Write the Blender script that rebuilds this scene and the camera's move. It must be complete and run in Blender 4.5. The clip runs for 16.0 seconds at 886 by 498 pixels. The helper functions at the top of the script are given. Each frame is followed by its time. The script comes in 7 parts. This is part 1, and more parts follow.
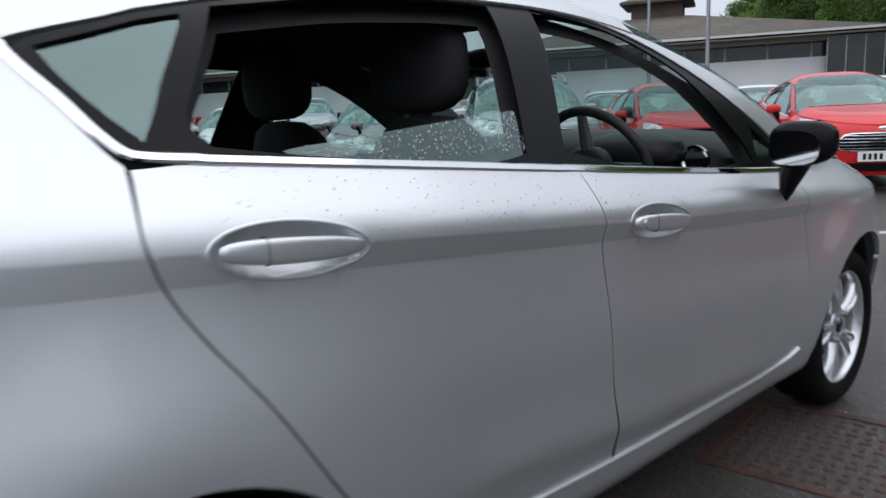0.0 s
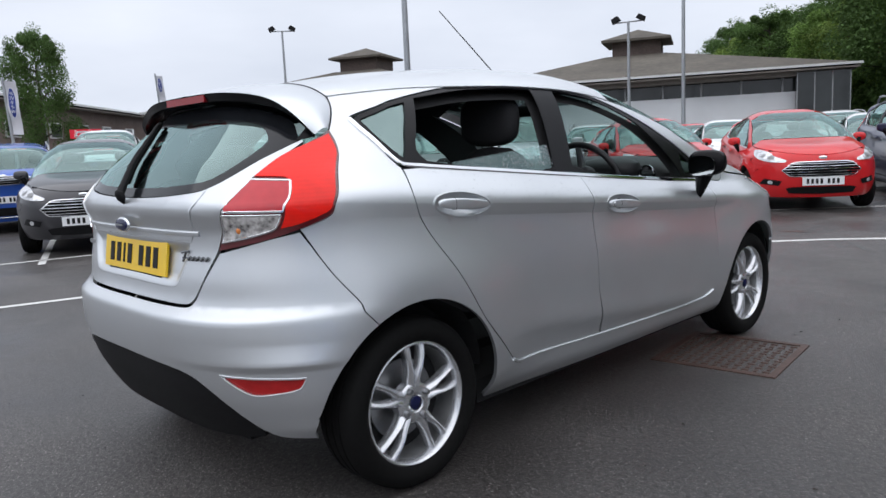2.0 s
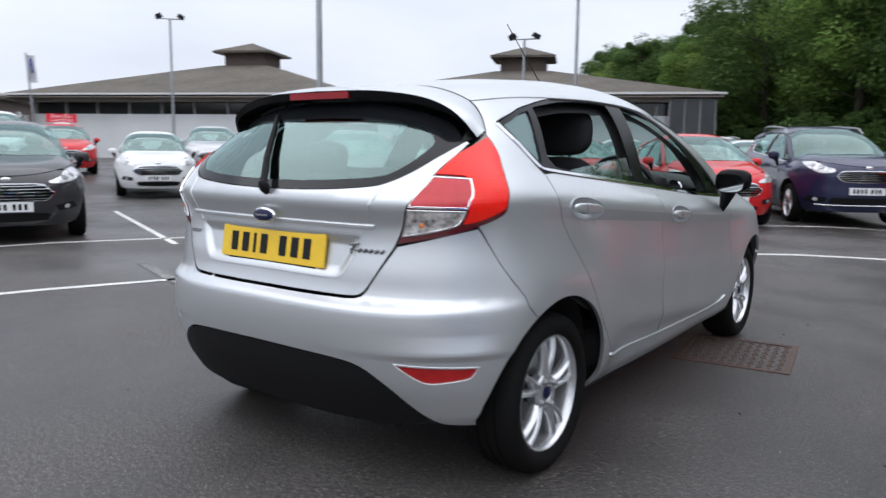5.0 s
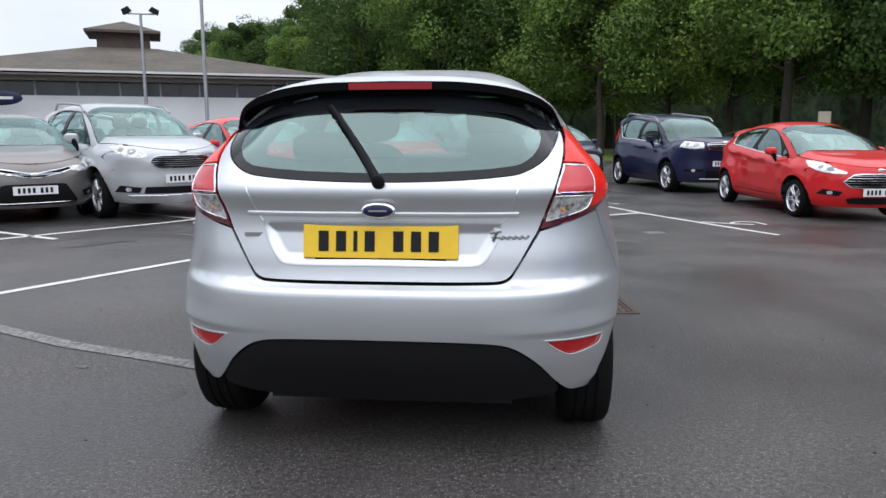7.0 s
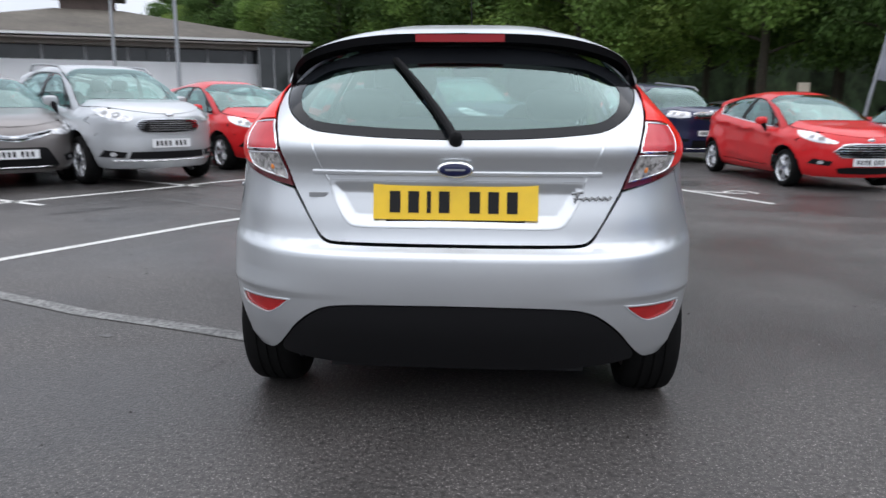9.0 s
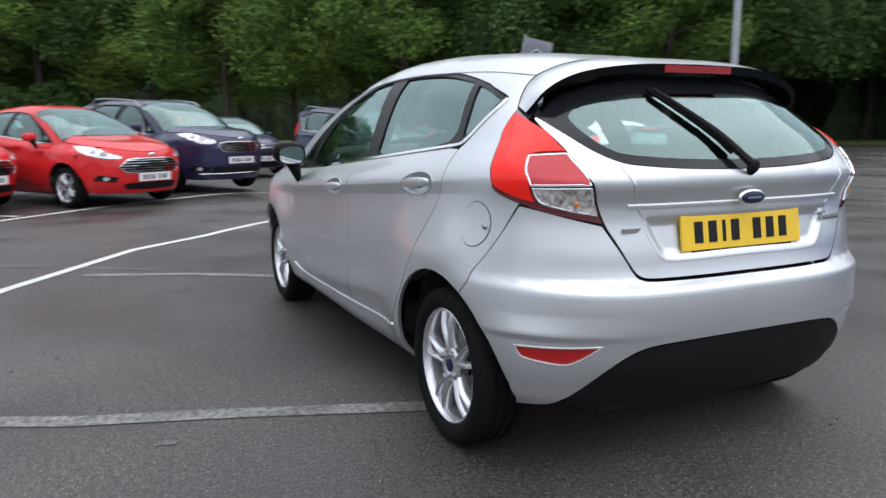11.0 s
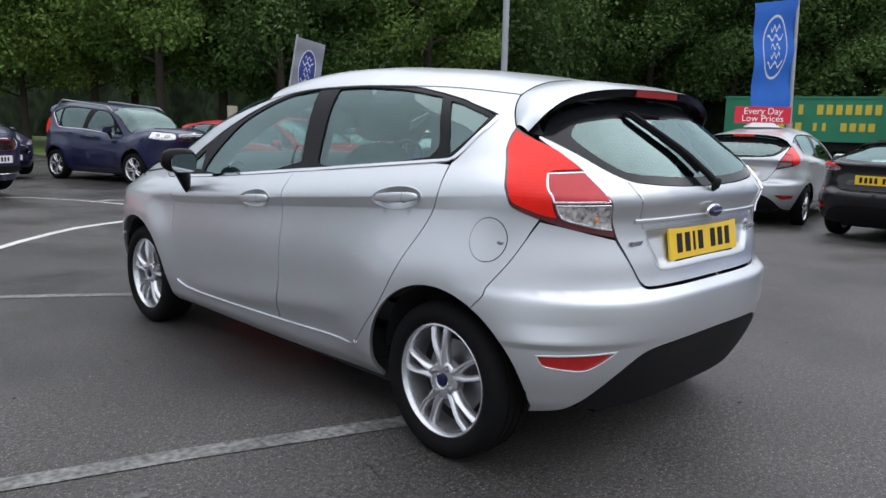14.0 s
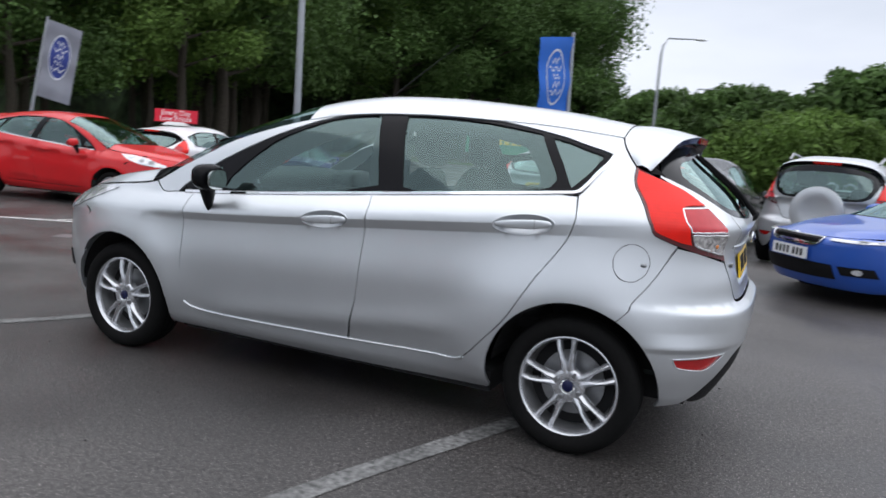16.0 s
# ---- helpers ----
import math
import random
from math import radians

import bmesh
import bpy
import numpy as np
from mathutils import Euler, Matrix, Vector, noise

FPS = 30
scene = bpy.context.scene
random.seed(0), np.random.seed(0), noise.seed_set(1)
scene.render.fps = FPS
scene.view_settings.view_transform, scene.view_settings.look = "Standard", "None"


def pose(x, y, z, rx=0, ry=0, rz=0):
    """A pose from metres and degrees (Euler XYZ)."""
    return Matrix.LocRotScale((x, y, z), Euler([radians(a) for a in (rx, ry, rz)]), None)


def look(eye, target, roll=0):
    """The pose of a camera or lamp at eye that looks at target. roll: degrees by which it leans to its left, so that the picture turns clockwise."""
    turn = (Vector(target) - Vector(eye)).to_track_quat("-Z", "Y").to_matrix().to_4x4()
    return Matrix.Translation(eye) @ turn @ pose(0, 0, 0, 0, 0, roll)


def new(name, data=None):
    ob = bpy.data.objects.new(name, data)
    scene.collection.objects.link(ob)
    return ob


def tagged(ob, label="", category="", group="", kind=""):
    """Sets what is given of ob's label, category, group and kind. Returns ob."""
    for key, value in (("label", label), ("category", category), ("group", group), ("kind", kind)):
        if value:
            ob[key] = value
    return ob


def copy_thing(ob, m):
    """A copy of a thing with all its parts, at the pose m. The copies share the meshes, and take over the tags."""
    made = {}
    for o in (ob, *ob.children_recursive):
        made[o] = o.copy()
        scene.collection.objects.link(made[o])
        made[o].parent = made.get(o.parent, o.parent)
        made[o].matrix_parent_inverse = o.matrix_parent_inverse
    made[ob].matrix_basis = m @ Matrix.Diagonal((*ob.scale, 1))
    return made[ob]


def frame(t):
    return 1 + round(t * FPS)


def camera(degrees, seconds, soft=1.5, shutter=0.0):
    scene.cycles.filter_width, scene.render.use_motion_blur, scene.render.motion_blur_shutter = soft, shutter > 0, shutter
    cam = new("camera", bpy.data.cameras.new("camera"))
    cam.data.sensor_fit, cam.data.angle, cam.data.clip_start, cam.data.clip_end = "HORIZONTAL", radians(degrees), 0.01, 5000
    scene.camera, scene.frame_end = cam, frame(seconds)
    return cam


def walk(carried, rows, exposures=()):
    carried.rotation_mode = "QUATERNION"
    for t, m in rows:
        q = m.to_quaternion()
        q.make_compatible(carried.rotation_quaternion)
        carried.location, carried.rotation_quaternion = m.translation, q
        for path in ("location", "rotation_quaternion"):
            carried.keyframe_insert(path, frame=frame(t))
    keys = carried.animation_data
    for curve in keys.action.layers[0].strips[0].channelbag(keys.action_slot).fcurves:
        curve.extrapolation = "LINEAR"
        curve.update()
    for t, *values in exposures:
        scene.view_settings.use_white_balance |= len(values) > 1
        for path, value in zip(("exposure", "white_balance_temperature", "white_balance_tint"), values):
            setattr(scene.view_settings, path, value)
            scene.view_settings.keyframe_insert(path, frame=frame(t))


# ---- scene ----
cam = camera(61.83, 16.0, shutter=0.5)
walk(cam, [
    (0, pose(1.726, -0.312, 1.108, 79.66, 2.45, 47.01)),
    (0.5, pose(1.977, -0.684, 1.120, 79.11, 2.58, 46.10)),
    (1, pose(2.253, -1.057, 1.097, 81.69, 2.99, 47.45)),
    (1.5, pose(2.457, -1.345, 1.109, 81.87, 2.27, 47.87)),
    (2, pose(2.565, -1.547, 1.123, 82.07, 2.59, 45.88)),
    (2.5, pose(2.669, -1.577, 1.118, 81.78, 3.40, 46.37)),
    (3, pose(2.692, -1.584, 1.116, 81.62, 3.70, 46.53)),
    (3.5, pose(2.690, -1.595, 1.115, 81.63, 3.61, 46.61)),
    (4, pose(2.634, -1.696, 1.128, 81.44, 3.19, 46.15)),
    (4.2, pose(2.548, -1.809, 1.132, 81.50, 1.59, 45.11)),
    (6.3, pose(0.837, -2.824, 1.137, 81.82, 1.78, 17.06)),
    (6.5, pose(0.692, -2.889, 1.115, 81.59, 1.11, 13.93)),
    (7, pose(0.455, -2.958, 1.159, 81.04, 0.22, 5.83)),
    (7.5, pose(0.432, -2.936, 1.159, 80.93, -0.02, 7.02)),
    (8, pose(0.448, -2.903, 1.153, 80.61, 1.01, 7.76)),
    (8.5, pose(0.421, -2.860, 1.135, 79.59, 1.97, 7.36)),
    (9, pose(0.101, -2.878, 1.114, 78.73, -0.32, 3.51)),
    (9.5, pose(-0.383, -2.869, 1.113, 79.37, -2.79, -4.10)),
    (9.7, pose(-0.599, -2.817, 1.115, 79.37, -2.27, -5.33)),
    (11.8, pose(-2.376, -1.985, 1.164, 79.91, 1.01, -36.44)),
    (12, pose(-2.442, -1.920, 1.173, 79.44, 1.09, -37.81)),
    (12.5, pose(-2.632, -1.840, 1.183, 80.14, -0.19, -44.00)),
    (13, pose(-2.599, -1.815, 1.182, 80.28, -0.53, -44.15)),
    (13.5, pose(-2.579, -1.807, 1.184, 80.45, -1.06, -44.26)),
    (14, pose(-2.587, -1.804, 1.180, 80.72, -1.36, -44.55)),
    (14.5, pose(-2.684, -1.739, 1.170, 80.99, -1.81, -46.37)),
    (15, pose(-3.017, -1.517, 1.185, 81.02, -4.04, -52.84)),
    (15.5, pose(-3.289, -1.138, 1.180, 81.07, -4.59, -58.11)),
    (16, pose(-3.665, -0.710, 1.219, 82.02, -4.17, -64.92)),
], exposures=((0, .15, 6300, 13), (.5, .08, 6300, 13), (1.0, .08, 6300, 13), (1.5, .13, 6300, 13), (2.0, .28, 6300, 13), (2.5, .36, 6300, 13), (4, .38, 6300, 13), (6.5, .45, 6300, 13), (9, .48, 6300, 13), (12, .50, 6300, 13), (13, .40, 6300, 13), (16, .33, 6300, 13)))

# ---- overcast daylight ----
world = bpy.data.worlds.new("overcast_sky")
scene.world = world
world.use_nodes = True
wn, wl = world.node_tree.nodes, world.node_tree.links
wn.clear()
w_out = wn.new("ShaderNodeOutputWorld")
w_bg = wn.new("ShaderNodeBackground")
w_sky = wn.new("ShaderNodeTexSky")
w_sky.sky_type = "NISHITA"
w_sky.sun_disc = False
w_sky.sun_elevation, w_sky.sun_rotation = radians(52), radians(35)
w_sky.air_density, w_sky.dust_density = 1.0, 4.0
w_grey = wn.new("ShaderNodeHueSaturation")          # cloud takes most of the blue out
w_grey.inputs["Saturation"].default_value = 0.10
w_grey.inputs["Value"].default_value = 0.55
w_co = wn.new("ShaderNodeTexCoord")
w_map = wn.new("ShaderNodeMapping")
w_map.inputs["Scale"].default_value = (1.0, 1.0, 3.5)
w_noise = wn.new("ShaderNodeTexNoise")
w_noise.inputs["Scale"].default_value = 2.2
w_noise.inputs["Detail"].default_value = 5.0
w_noise.inputs["Roughness"].default_value = 0.5
w_ramp = wn.new("ShaderNodeValToRGB")
w_ramp.color_ramp.elements[0].position, w_ramp.color_ramp.elements[0].color = 0.30, (6.35, 6.9, 7.65, 1)
w_ramp.color_ramp.elements[1].position, w_ramp.color_ramp.elements[1].color = 0.70, (8.05, 8.55, 9.2, 1)
w_mix = wn.new("ShaderNodeMix")
w_mix.data_type = "RGBA"
w_mix.inputs["Factor"].default_value = 0.85
w_bg.inputs["Strength"].default_value = 0.102
wl.new(w_sky.outputs[0], w_grey.inputs["Color"])
wl.new(w_co.outputs["Generated"], w_map.inputs["Vector"])
wl.new(w_map.outputs[0], w_noise.inputs["Vector"])
wl.new(w_noise.outputs[0], w_ramp.inputs[0])
wl.new(w_grey.outputs[0], w_mix.inputs[6])
wl.new(w_ramp.outputs[0], w_mix.inputs[7])
wl.new(w_mix.outputs[2], w_bg.inputs["Color"])
wl.new(w_bg.outputs[0], w_out.inputs[0])
sun = new("sun", bpy.data.lights.new("sun", "SUN"))
sun.data.energy, sun.data.angle, sun.data.color = 1.75, radians(115), (1.0, 0.98, 0.95)
sun.matrix_world = look((2, -5, 26), (0, 1, 0))


# ---- materials ----
def material(name, color, rough=0.5, metal=0.0, coat=0.0, spec=0.5, grain=0.0, grain_scale=40.0, stain=0.0, stain_scale=3.0, bump=0.0, bump_scale=80.0,
             emit=0.0, rough_var=0.0, island=0.0, random_hue=0.0):
    m = bpy.data.materials.new(name)
    m.use_nodes = True
    nt = m.node_tree
    b = nt.nodes["Principled BSDF"]
    b.inputs["Base Color"].default_value = (*color, 1)
    b.inputs["Roughness"].default_value = rough
    b.inputs["Metallic"].default_value = metal
    b.inputs["Coat Weight"].default_value = coat
    b.inputs["Coat Roughness"].default_value = 0.04
    b.inputs["Specular IOR Level"].default_value = spec
    if emit:
        b.inputs["Emission Color"].default_value = (*color, 1)
        b.inputs["Emission Strength"].default_value = emit
    co = nt.nodes.new("ShaderNodeTexCoord")

    def noise_node(scale, detail=4.0):
        n = nt.nodes.new("ShaderNodeTexNoise")
        n.inputs["Scale"].default_value = scale
        n.inputs["Detail"].default_value = detail
        nt.links.new(co.outputs["Object"], n.inputs["Vector"])
        return n
    last = None
    for amount, scale in ((grain, grain_scale), (stain, stain_scale)):
        if not amount:
            continue
        n = noise_node(scale)
        mp = nt.nodes.new("ShaderNodeMapRange")
        mp.inputs["From Min"].default_value, mp.inputs["From Max"].default_value = 0.3, 0.7
        mp.inputs["To Min"].default_value, mp.inputs["To Max"].default_value = 1 - amount, 1 + amount
        nt.links.new(n.outputs[0], mp.inputs["Value"])
        if last is None:
            last = mp.outputs[0]
        else:
            mu = nt.nodes.new("ShaderNodeMath")
            mu.operation = "MULTIPLY"
            nt.links.new(last, mu.inputs[0])
            nt.links.new(mp.outputs[0], mu.inputs[1])
            last = mu.outputs[0]
    if island or random_hue:
        g = nt.nodes.new("ShaderNodeNewGeometry" if island else "ShaderNodeObjectInfo")
        mp = nt.nodes.new("ShaderNodeMapRange")
        a = island or random_hue
        mp.inputs["To Min"].default_value, mp.inputs["To Max"].default_value = 1 - a, 1 + a
        nt.links.new(g.outputs["Random Per Island" if island else "Random"], mp.inputs["Value"])
        if last is None:
            last = mp.outputs[0]
        else:
            mu = nt.nodes.new("ShaderNodeMath")
            mu.operation = "MULTIPLY"
            nt.links.new(last, mu.inputs[0])
            nt.links.new(mp.outputs[0], mu.inputs[1])
            last = mu.outputs[0]
    if last is not None:
        vm = nt.nodes.new("ShaderNodeVectorMath")
        vm.operation = "SCALE"
        vm.inputs[0].default_value = color
        nt.links.new(last, vm.inputs["Scale"])
        nt.links.new(vm.outputs[0], b.inputs["Base Color"])
    if rough_var:
        n = noise_node(stain_scale * 1.7)
        mp = nt.nodes.new("ShaderNodeMapRange")
        mp.inputs["From Min"].default_value, mp.inputs["From Max"].default_value = 0.35, 0.65
        mp.inputs["To Min"].default_value, mp.inputs["To Max"].default_value = max(rough - rough_var, 0.02), min(rough + rough_var, 1)
        nt.links.new(n.outputs[0], mp.inputs["Value"])
        nt.links.new(mp.outputs[0], b.inputs["Roughness"])
    if bump:
        n = noise_node(bump_scale, 3.0)
        bp = nt.nodes.new("ShaderNodeBump")
        bp.inputs["Strength"].default_value = 1.0
        bp.inputs["Distance"].default_value = bump
        nt.links.new(n.outputs[0], bp.inputs["Height"])
        nt.links.new(bp.outputs[0], b.inputs["Normal"])
    return m


def glass(name, tint, gloss_rough=0.01, extra=0.0):
    """A thin pane: tinted see-through, with a mirror share that grows at a slant."""
    m = bpy.data.materials.new(name)
    m.use_nodes = True
    nt = m.node_tree
    nt.nodes.remove(nt.nodes["Principled BSDF"])
    tr = nt.nodes.new("ShaderNodeBsdfTransparent")
    tr.inputs["Color"].default_value = (*tint, 1)
    gl = nt.nodes.new("ShaderNodeBsdfGlossy")
    gl.inputs["Roughness"].default_value = gloss_rough
    gl.inputs["Color"].default_value = (0.72, 0.95, 0.92, 1)
    lw = nt.nodes.new("ShaderNodeLayerWeight")
    lw.inputs["Blend"].default_value = 0.5
    pw = nt.nodes.new("ShaderNodeMath")
    pw.operation = "POWER"
    pw.inputs[1].default_value = 3.0
    nt.links.new(lw.outputs["Facing"], pw.inputs[0])
    fr = nt.nodes.new("ShaderNodeMapRange")
    fr.inputs["To Min"].default_value, fr.inputs["To Max"].default_value = 0.06 + extra, 0.85
    nt.links.new(pw.outputs[0], fr.inputs["Value"])
    mx = nt.nodes.new("ShaderNodeMixShader")
    nt.links.new(fr.outputs[0], mx.inputs[0])
    nt.links.new(tr.outputs[0], mx.inputs[1])
    nt.links.new(gl.outputs[0], mx.inputs[2])
    nt.links.new(mx.outputs[0], nt.nodes["Material Output"].inputs[0])
    return m


def paint(name, color, flake=0.0):
    return material(name, color, rough=0.41 if flake else 0.5, metal=flake, coat=0.7 if flake else 0.8, spec=0.5 if flake else 0.15, grain=0.03 if flake else 0.0, grain_scale=900.0,
                    stain=0.03, stain_scale=2.5)


SILVER = paint("silver_paint", (0.635, 0.66, 0.68), 0.85)
PAINTS = {"red": paint("red_paint", (0.58, 0.014, 0.017)), "dark_red": paint("dark_red_paint", (0.45, 0.02, 0.03)), "black": paint("black_paint", (0.006, 0.006, 0.007)),
          "charcoal": paint("charcoal_paint", (0.03, 0.03, 0.035), 0.3), "white": paint("white_paint", (0.78, 0.79, 0.80)),
          "navy": paint("navy_paint", (0.010, 0.014, 0.056), 0.2), "blue": paint("blue_paint", (0.015, 0.085, 0.42), 0.2), "violet": paint("deep_blue_paint", (0.019, 0.024, 0.16), 0.2),
          "silver": paint("pale_silver_paint", (0.52, 0.54, 0.56), 0.6), "bronze": paint("bronze_grey_paint", (0.20, 0.185, 0.18), 0.5), "grey": paint("grey_paint", (0.16, 0.17, 0.18), 0.5)}
TRIM = material("black_trim", (0.009, 0.009, 0.010), rough=0.6, spec=0.14, grain=0.1, grain_scale=300, bump=0.0003, bump_scale=900)
GLOSS_BLACK = material("gloss_black_trim", (0.006, 0.006, 0.007), rough=0.25, spec=0.13)
FRIT = material("black_glass_edge", (0.010, 0.011, 0.013), rough=0.10, spec=0.28)
LINER = material("dark_lining", (0.010, 0.010, 0.011), rough=0.9)
RUBBER = material("tyre_rubber", (0.006, 0.006, 0.006), rough=0.82, spec=0.12, grain=0.15, grain_scale=60, bump=0.0006, bump_scale=260)
ALLOY = material("silver_alloy", (0.58, 0.59, 0.61), rough=0.27, metal=0.8, coat=0.4, stain=0.05, stain_scale=9)
CHROME = material("bright_chrome", (0.82, 0.83, 0.85), rough=0.08, metal=1.0)
STEEL = material("dull_steel", (0.35, 0.36, 0.37), rough=0.38, metal=0.9, grain=0.1)
CLOTH = material("black_cloth", (0.016, 0.016, 0.018), rough=0.95, grain=0.25, grain_scale=220, bump=0.0008, bump_scale=500)
DASH = material("dashboard_plastic", (0.02, 0.02, 0.022), rough=0.55, grain=0.1, grain_scale=200)
PANE = glass("green_window_glass", (0.61, 0.75, 0.72), extra=0.05)
DARK_PANE = glass("tinted_rear_glass", (0.60, 0.76, 0.73), extra=0.11)
REFLECTOR = material("red_reflector", (0.36, 0.012, 0.012), rough=0.22, stain=0.1, stain_scale=25)
RED_LENS = material("red_lens", (0.86, 0.016, 0.008), rough=0.28, spec=0.2, coat=0.35, stain=0.05, stain_scale=30)


def ribbed(m, scale, low):
    """Fine level ribs moulded inside a lens: the colour is thinner between them."""
    t_ = m.node_tree
    bs = t_.nodes["Principled BSDF"]
    src = bs.inputs["Base Color"].links[0].from_socket if bs.inputs["Base Color"].links else None
    co_ = t_.nodes.new("ShaderNodeTexCoord")
    wv = t_.nodes.new("ShaderNodeTexWave")
    wv.bands_direction = "Z"
    wv.inputs["Scale"].default_value, wv.inputs["Distortion"].default_value = scale, .6
    t_.links.new(co_.outputs["Object"], wv.inputs["Vector"])
    mr = t_.nodes.new("ShaderNodeMapRange")
    mr.inputs["To Min"].default_value, mr.inputs["To Max"].default_value = low, 1.0
    t_.links.new(wv.outputs["Fac"], mr.inputs["Value"])
    vs_ = t_.nodes.new("ShaderNodeVectorMath")
    vs_.operation = "SCALE"
    if src:
        t_.links.new(src, vs_.inputs[0])
    else:
        vs_.inputs[0].default_value = bs.inputs["Base Color"].default_value[:3]
    t_.links.new(mr.outputs[0], vs_.inputs["Scale"])
    t_.links.new(vs_.outputs[0], bs.inputs["Base Color"])
    bp_ = t_.nodes.new("ShaderNodeBump")
    bp_.inputs["Distance"].default_value = .00015
    t_.links.new(wv.outputs["Fac"], bp_.inputs["Height"])
    t_.links.new(bp_.outputs[0], bs.inputs["Normal"])
    return m


RED_LENS = ribbed(RED_LENS, 26.0, .965)
HIGH_LENS = material("high_lamp_lens", (0.26, 0.010, 0.014), rough=0.2, spec=0.3)
PINK_LENS = material("smoked_red_lens", (0.52, 0.040, 0.050), rough=0.25, spec=0.3, coat=0.4, stain=0.06, stain_scale=30)
DARK_LENS = material("dark_red_lens", (0.10, 0.008, 0.012), rough=0.12, coat=1.0)
CLEAR_LENS = material("clear_lens", (0.72, 0.71, 0.70), rough=0.12, metal=0.7, coat=1.0, grain=0.75, grain_scale=55)
LAMP_GLASS = material("headlamp_glass", (0.66, 0.67, 0.69), rough=0.16, metal=0.35, coat=1.0, grain=0.45, grain_scale=24)
PLATE_YELLOW = material("yellow_number_plate", (0.80, 0.52, 0.02), rough=0.32, stain=0.04, stain_scale=20)
PLATE_WHITE = material("white_number_plate", (0.74, 0.75, 0.76), rough=0.35, stain=0.04, stain_scale=20)
PLATE_INK = material("number_plate_ink", (0.012, 0.012, 0.013), rough=0.6, spec=0.2)
BADGE_BLUE = material("badge_blue", (0.008, 0.011, 0.050), rough=0.25, coat=0.25, spec=0.25)
DARK_CHROME = material("dark_chrome", (0.16, 0.165, 0.17), rough=0.2, metal=0.9)
MIRROR = material("mirror_silver", (0.42, 0.45, 0.45), rough=0.06, metal=1.0)
WHITE_LINE = material("road_line_paint", (0.62, 0.62, 0.60), rough=0.55, grain=0.14, grain_scale=30, stain=0.12, stain_scale=2.2)
OLD_LINE = material("worn_road_line_paint", (0.16, 0.16, 0.155), rough=0.6, grain=0.6, grain_scale=38, stain=0.40, stain_scale=3.2)
RUST = material("rusty_cast_iron", (0.082, 0.048, 0.038), rough=0.55, metal=0.3, grain=0.3, grain_scale=60, stain=0.3, stain_scale=7, bump=0.001, bump_scale=120)
POLE = material("galvanised_pole", (0.34, 0.36, 0.38), rough=0.45, metal=0.6, stain=0.12, stain_scale=2)
AMBER = material("amber_bulb", (0.70, 0.22, 0.04), rough=0.25, coat=0.5)
# greyer than the alloy face: inside of the rims, and the bulb cups
BARREL = material("brake_dust_grey", (0.26, 0.265, 0.27), rough=0.42, metal=0.6, stain=0.2, stain_scale=12)

# ---- the silver car's skin, as a surface: y runs from tail to nose, the rear axle stands at y = 0 ----
def spline(knots):
    """A smooth curve through (x, value) pairs, for numpy arrays."""
    kx = np.array([k[0] for k in knots], float)
    kv = np.array([k[1] for k in knots], float)
    d = np.diff(kv) / np.diff(kx)
    m = np.concatenate([[d[0]], (d[1:] + d[:-1]) / 2, [d[-1]]])
    for i in range(len(d)):
        if d[i] == 0:
            m[i] = m[i + 1] = 0
    for i in range(1, len(kx) - 1):
        if d[i - 1] * d[i] <= 0:
            m[i] = 0
        else:
            m[i] = np.sign(m[i]) * min(abs(m[i]), 3 * min(abs(d[i - 1]), abs(d[i])))

    def at(x):
        x = np.clip(np.asarray(x, float), kx[0], kx[-1])
        i = np.clip(np.searchsorted(kx, x) - 1, 0, len(kx) - 2)
        h = kx[i + 1] - kx[i]
        t = (x - kx[i]) / h
        return (kv[i] * (1 + 2 * t) * (1 - t) ** 2 + m[i] * h * t * (1 - t) ** 2
                + kv[i + 1] * t * t * (3 - 2 * t) + m[i + 1] * h * t * t * (t - 1))
    return at


WHEELBASE, HUB = 2.489, 0.287
YC, YFC = 0.15, 2.45                      # where the rounded tail and nose begin
roof_line = spline([(-.7, 1.21), (-.4, 1.300), (-.2, 1.345), (0, 1.382), (.25, 1.419), (.54, 1.443), (.85, 1.458), (1.05, 1.456), (1.25, 1.441),
                    (1.45, 1.404), (1.65, 1.342), (1.9, 1.238), (2.1, 1.135), (2.36, 1.000), (2.5, .97), (2.8, .925), (3.1, .872), (3.2, .838), (3.28, .800), (3.4, .70)])
roof_taper = spline([(.7, .30), (1.4, .25), (2.2, .11)])
roof_power = spline([(.7, 4.0), (1.5, 5.5), (2.2, 8.0)])
belt_line = spline([(-.7, 1.136), (.065, 1.064), (1.8, .905), (2.3, .872), (2.8, .835), (3.1, .78), (3.4, .56)])
plan_width = spline([(-.7, .93), (-.2, .94), (.1, .948), (.6, .98), (1.2, 1.0), (1.9, 1.0), (2.5, .985), (3.0, .955), (3.4, .93)])
door_section = spline([(-.3, .70), (0, .745), (.07, .785), (.16, .800), (.22, .812), (.35, .828), (.5, .838), (.65, .841), (.78, .840), (.862, .838),
                       (.90, .829), (.95, .797), (1.0, .752)])
band_fade = spline([(-.25, .0), (.0, .35), (.3, .85), (.7, 1.0), (1.9, 1.0), (2.15, .7), (2.33, .0)])
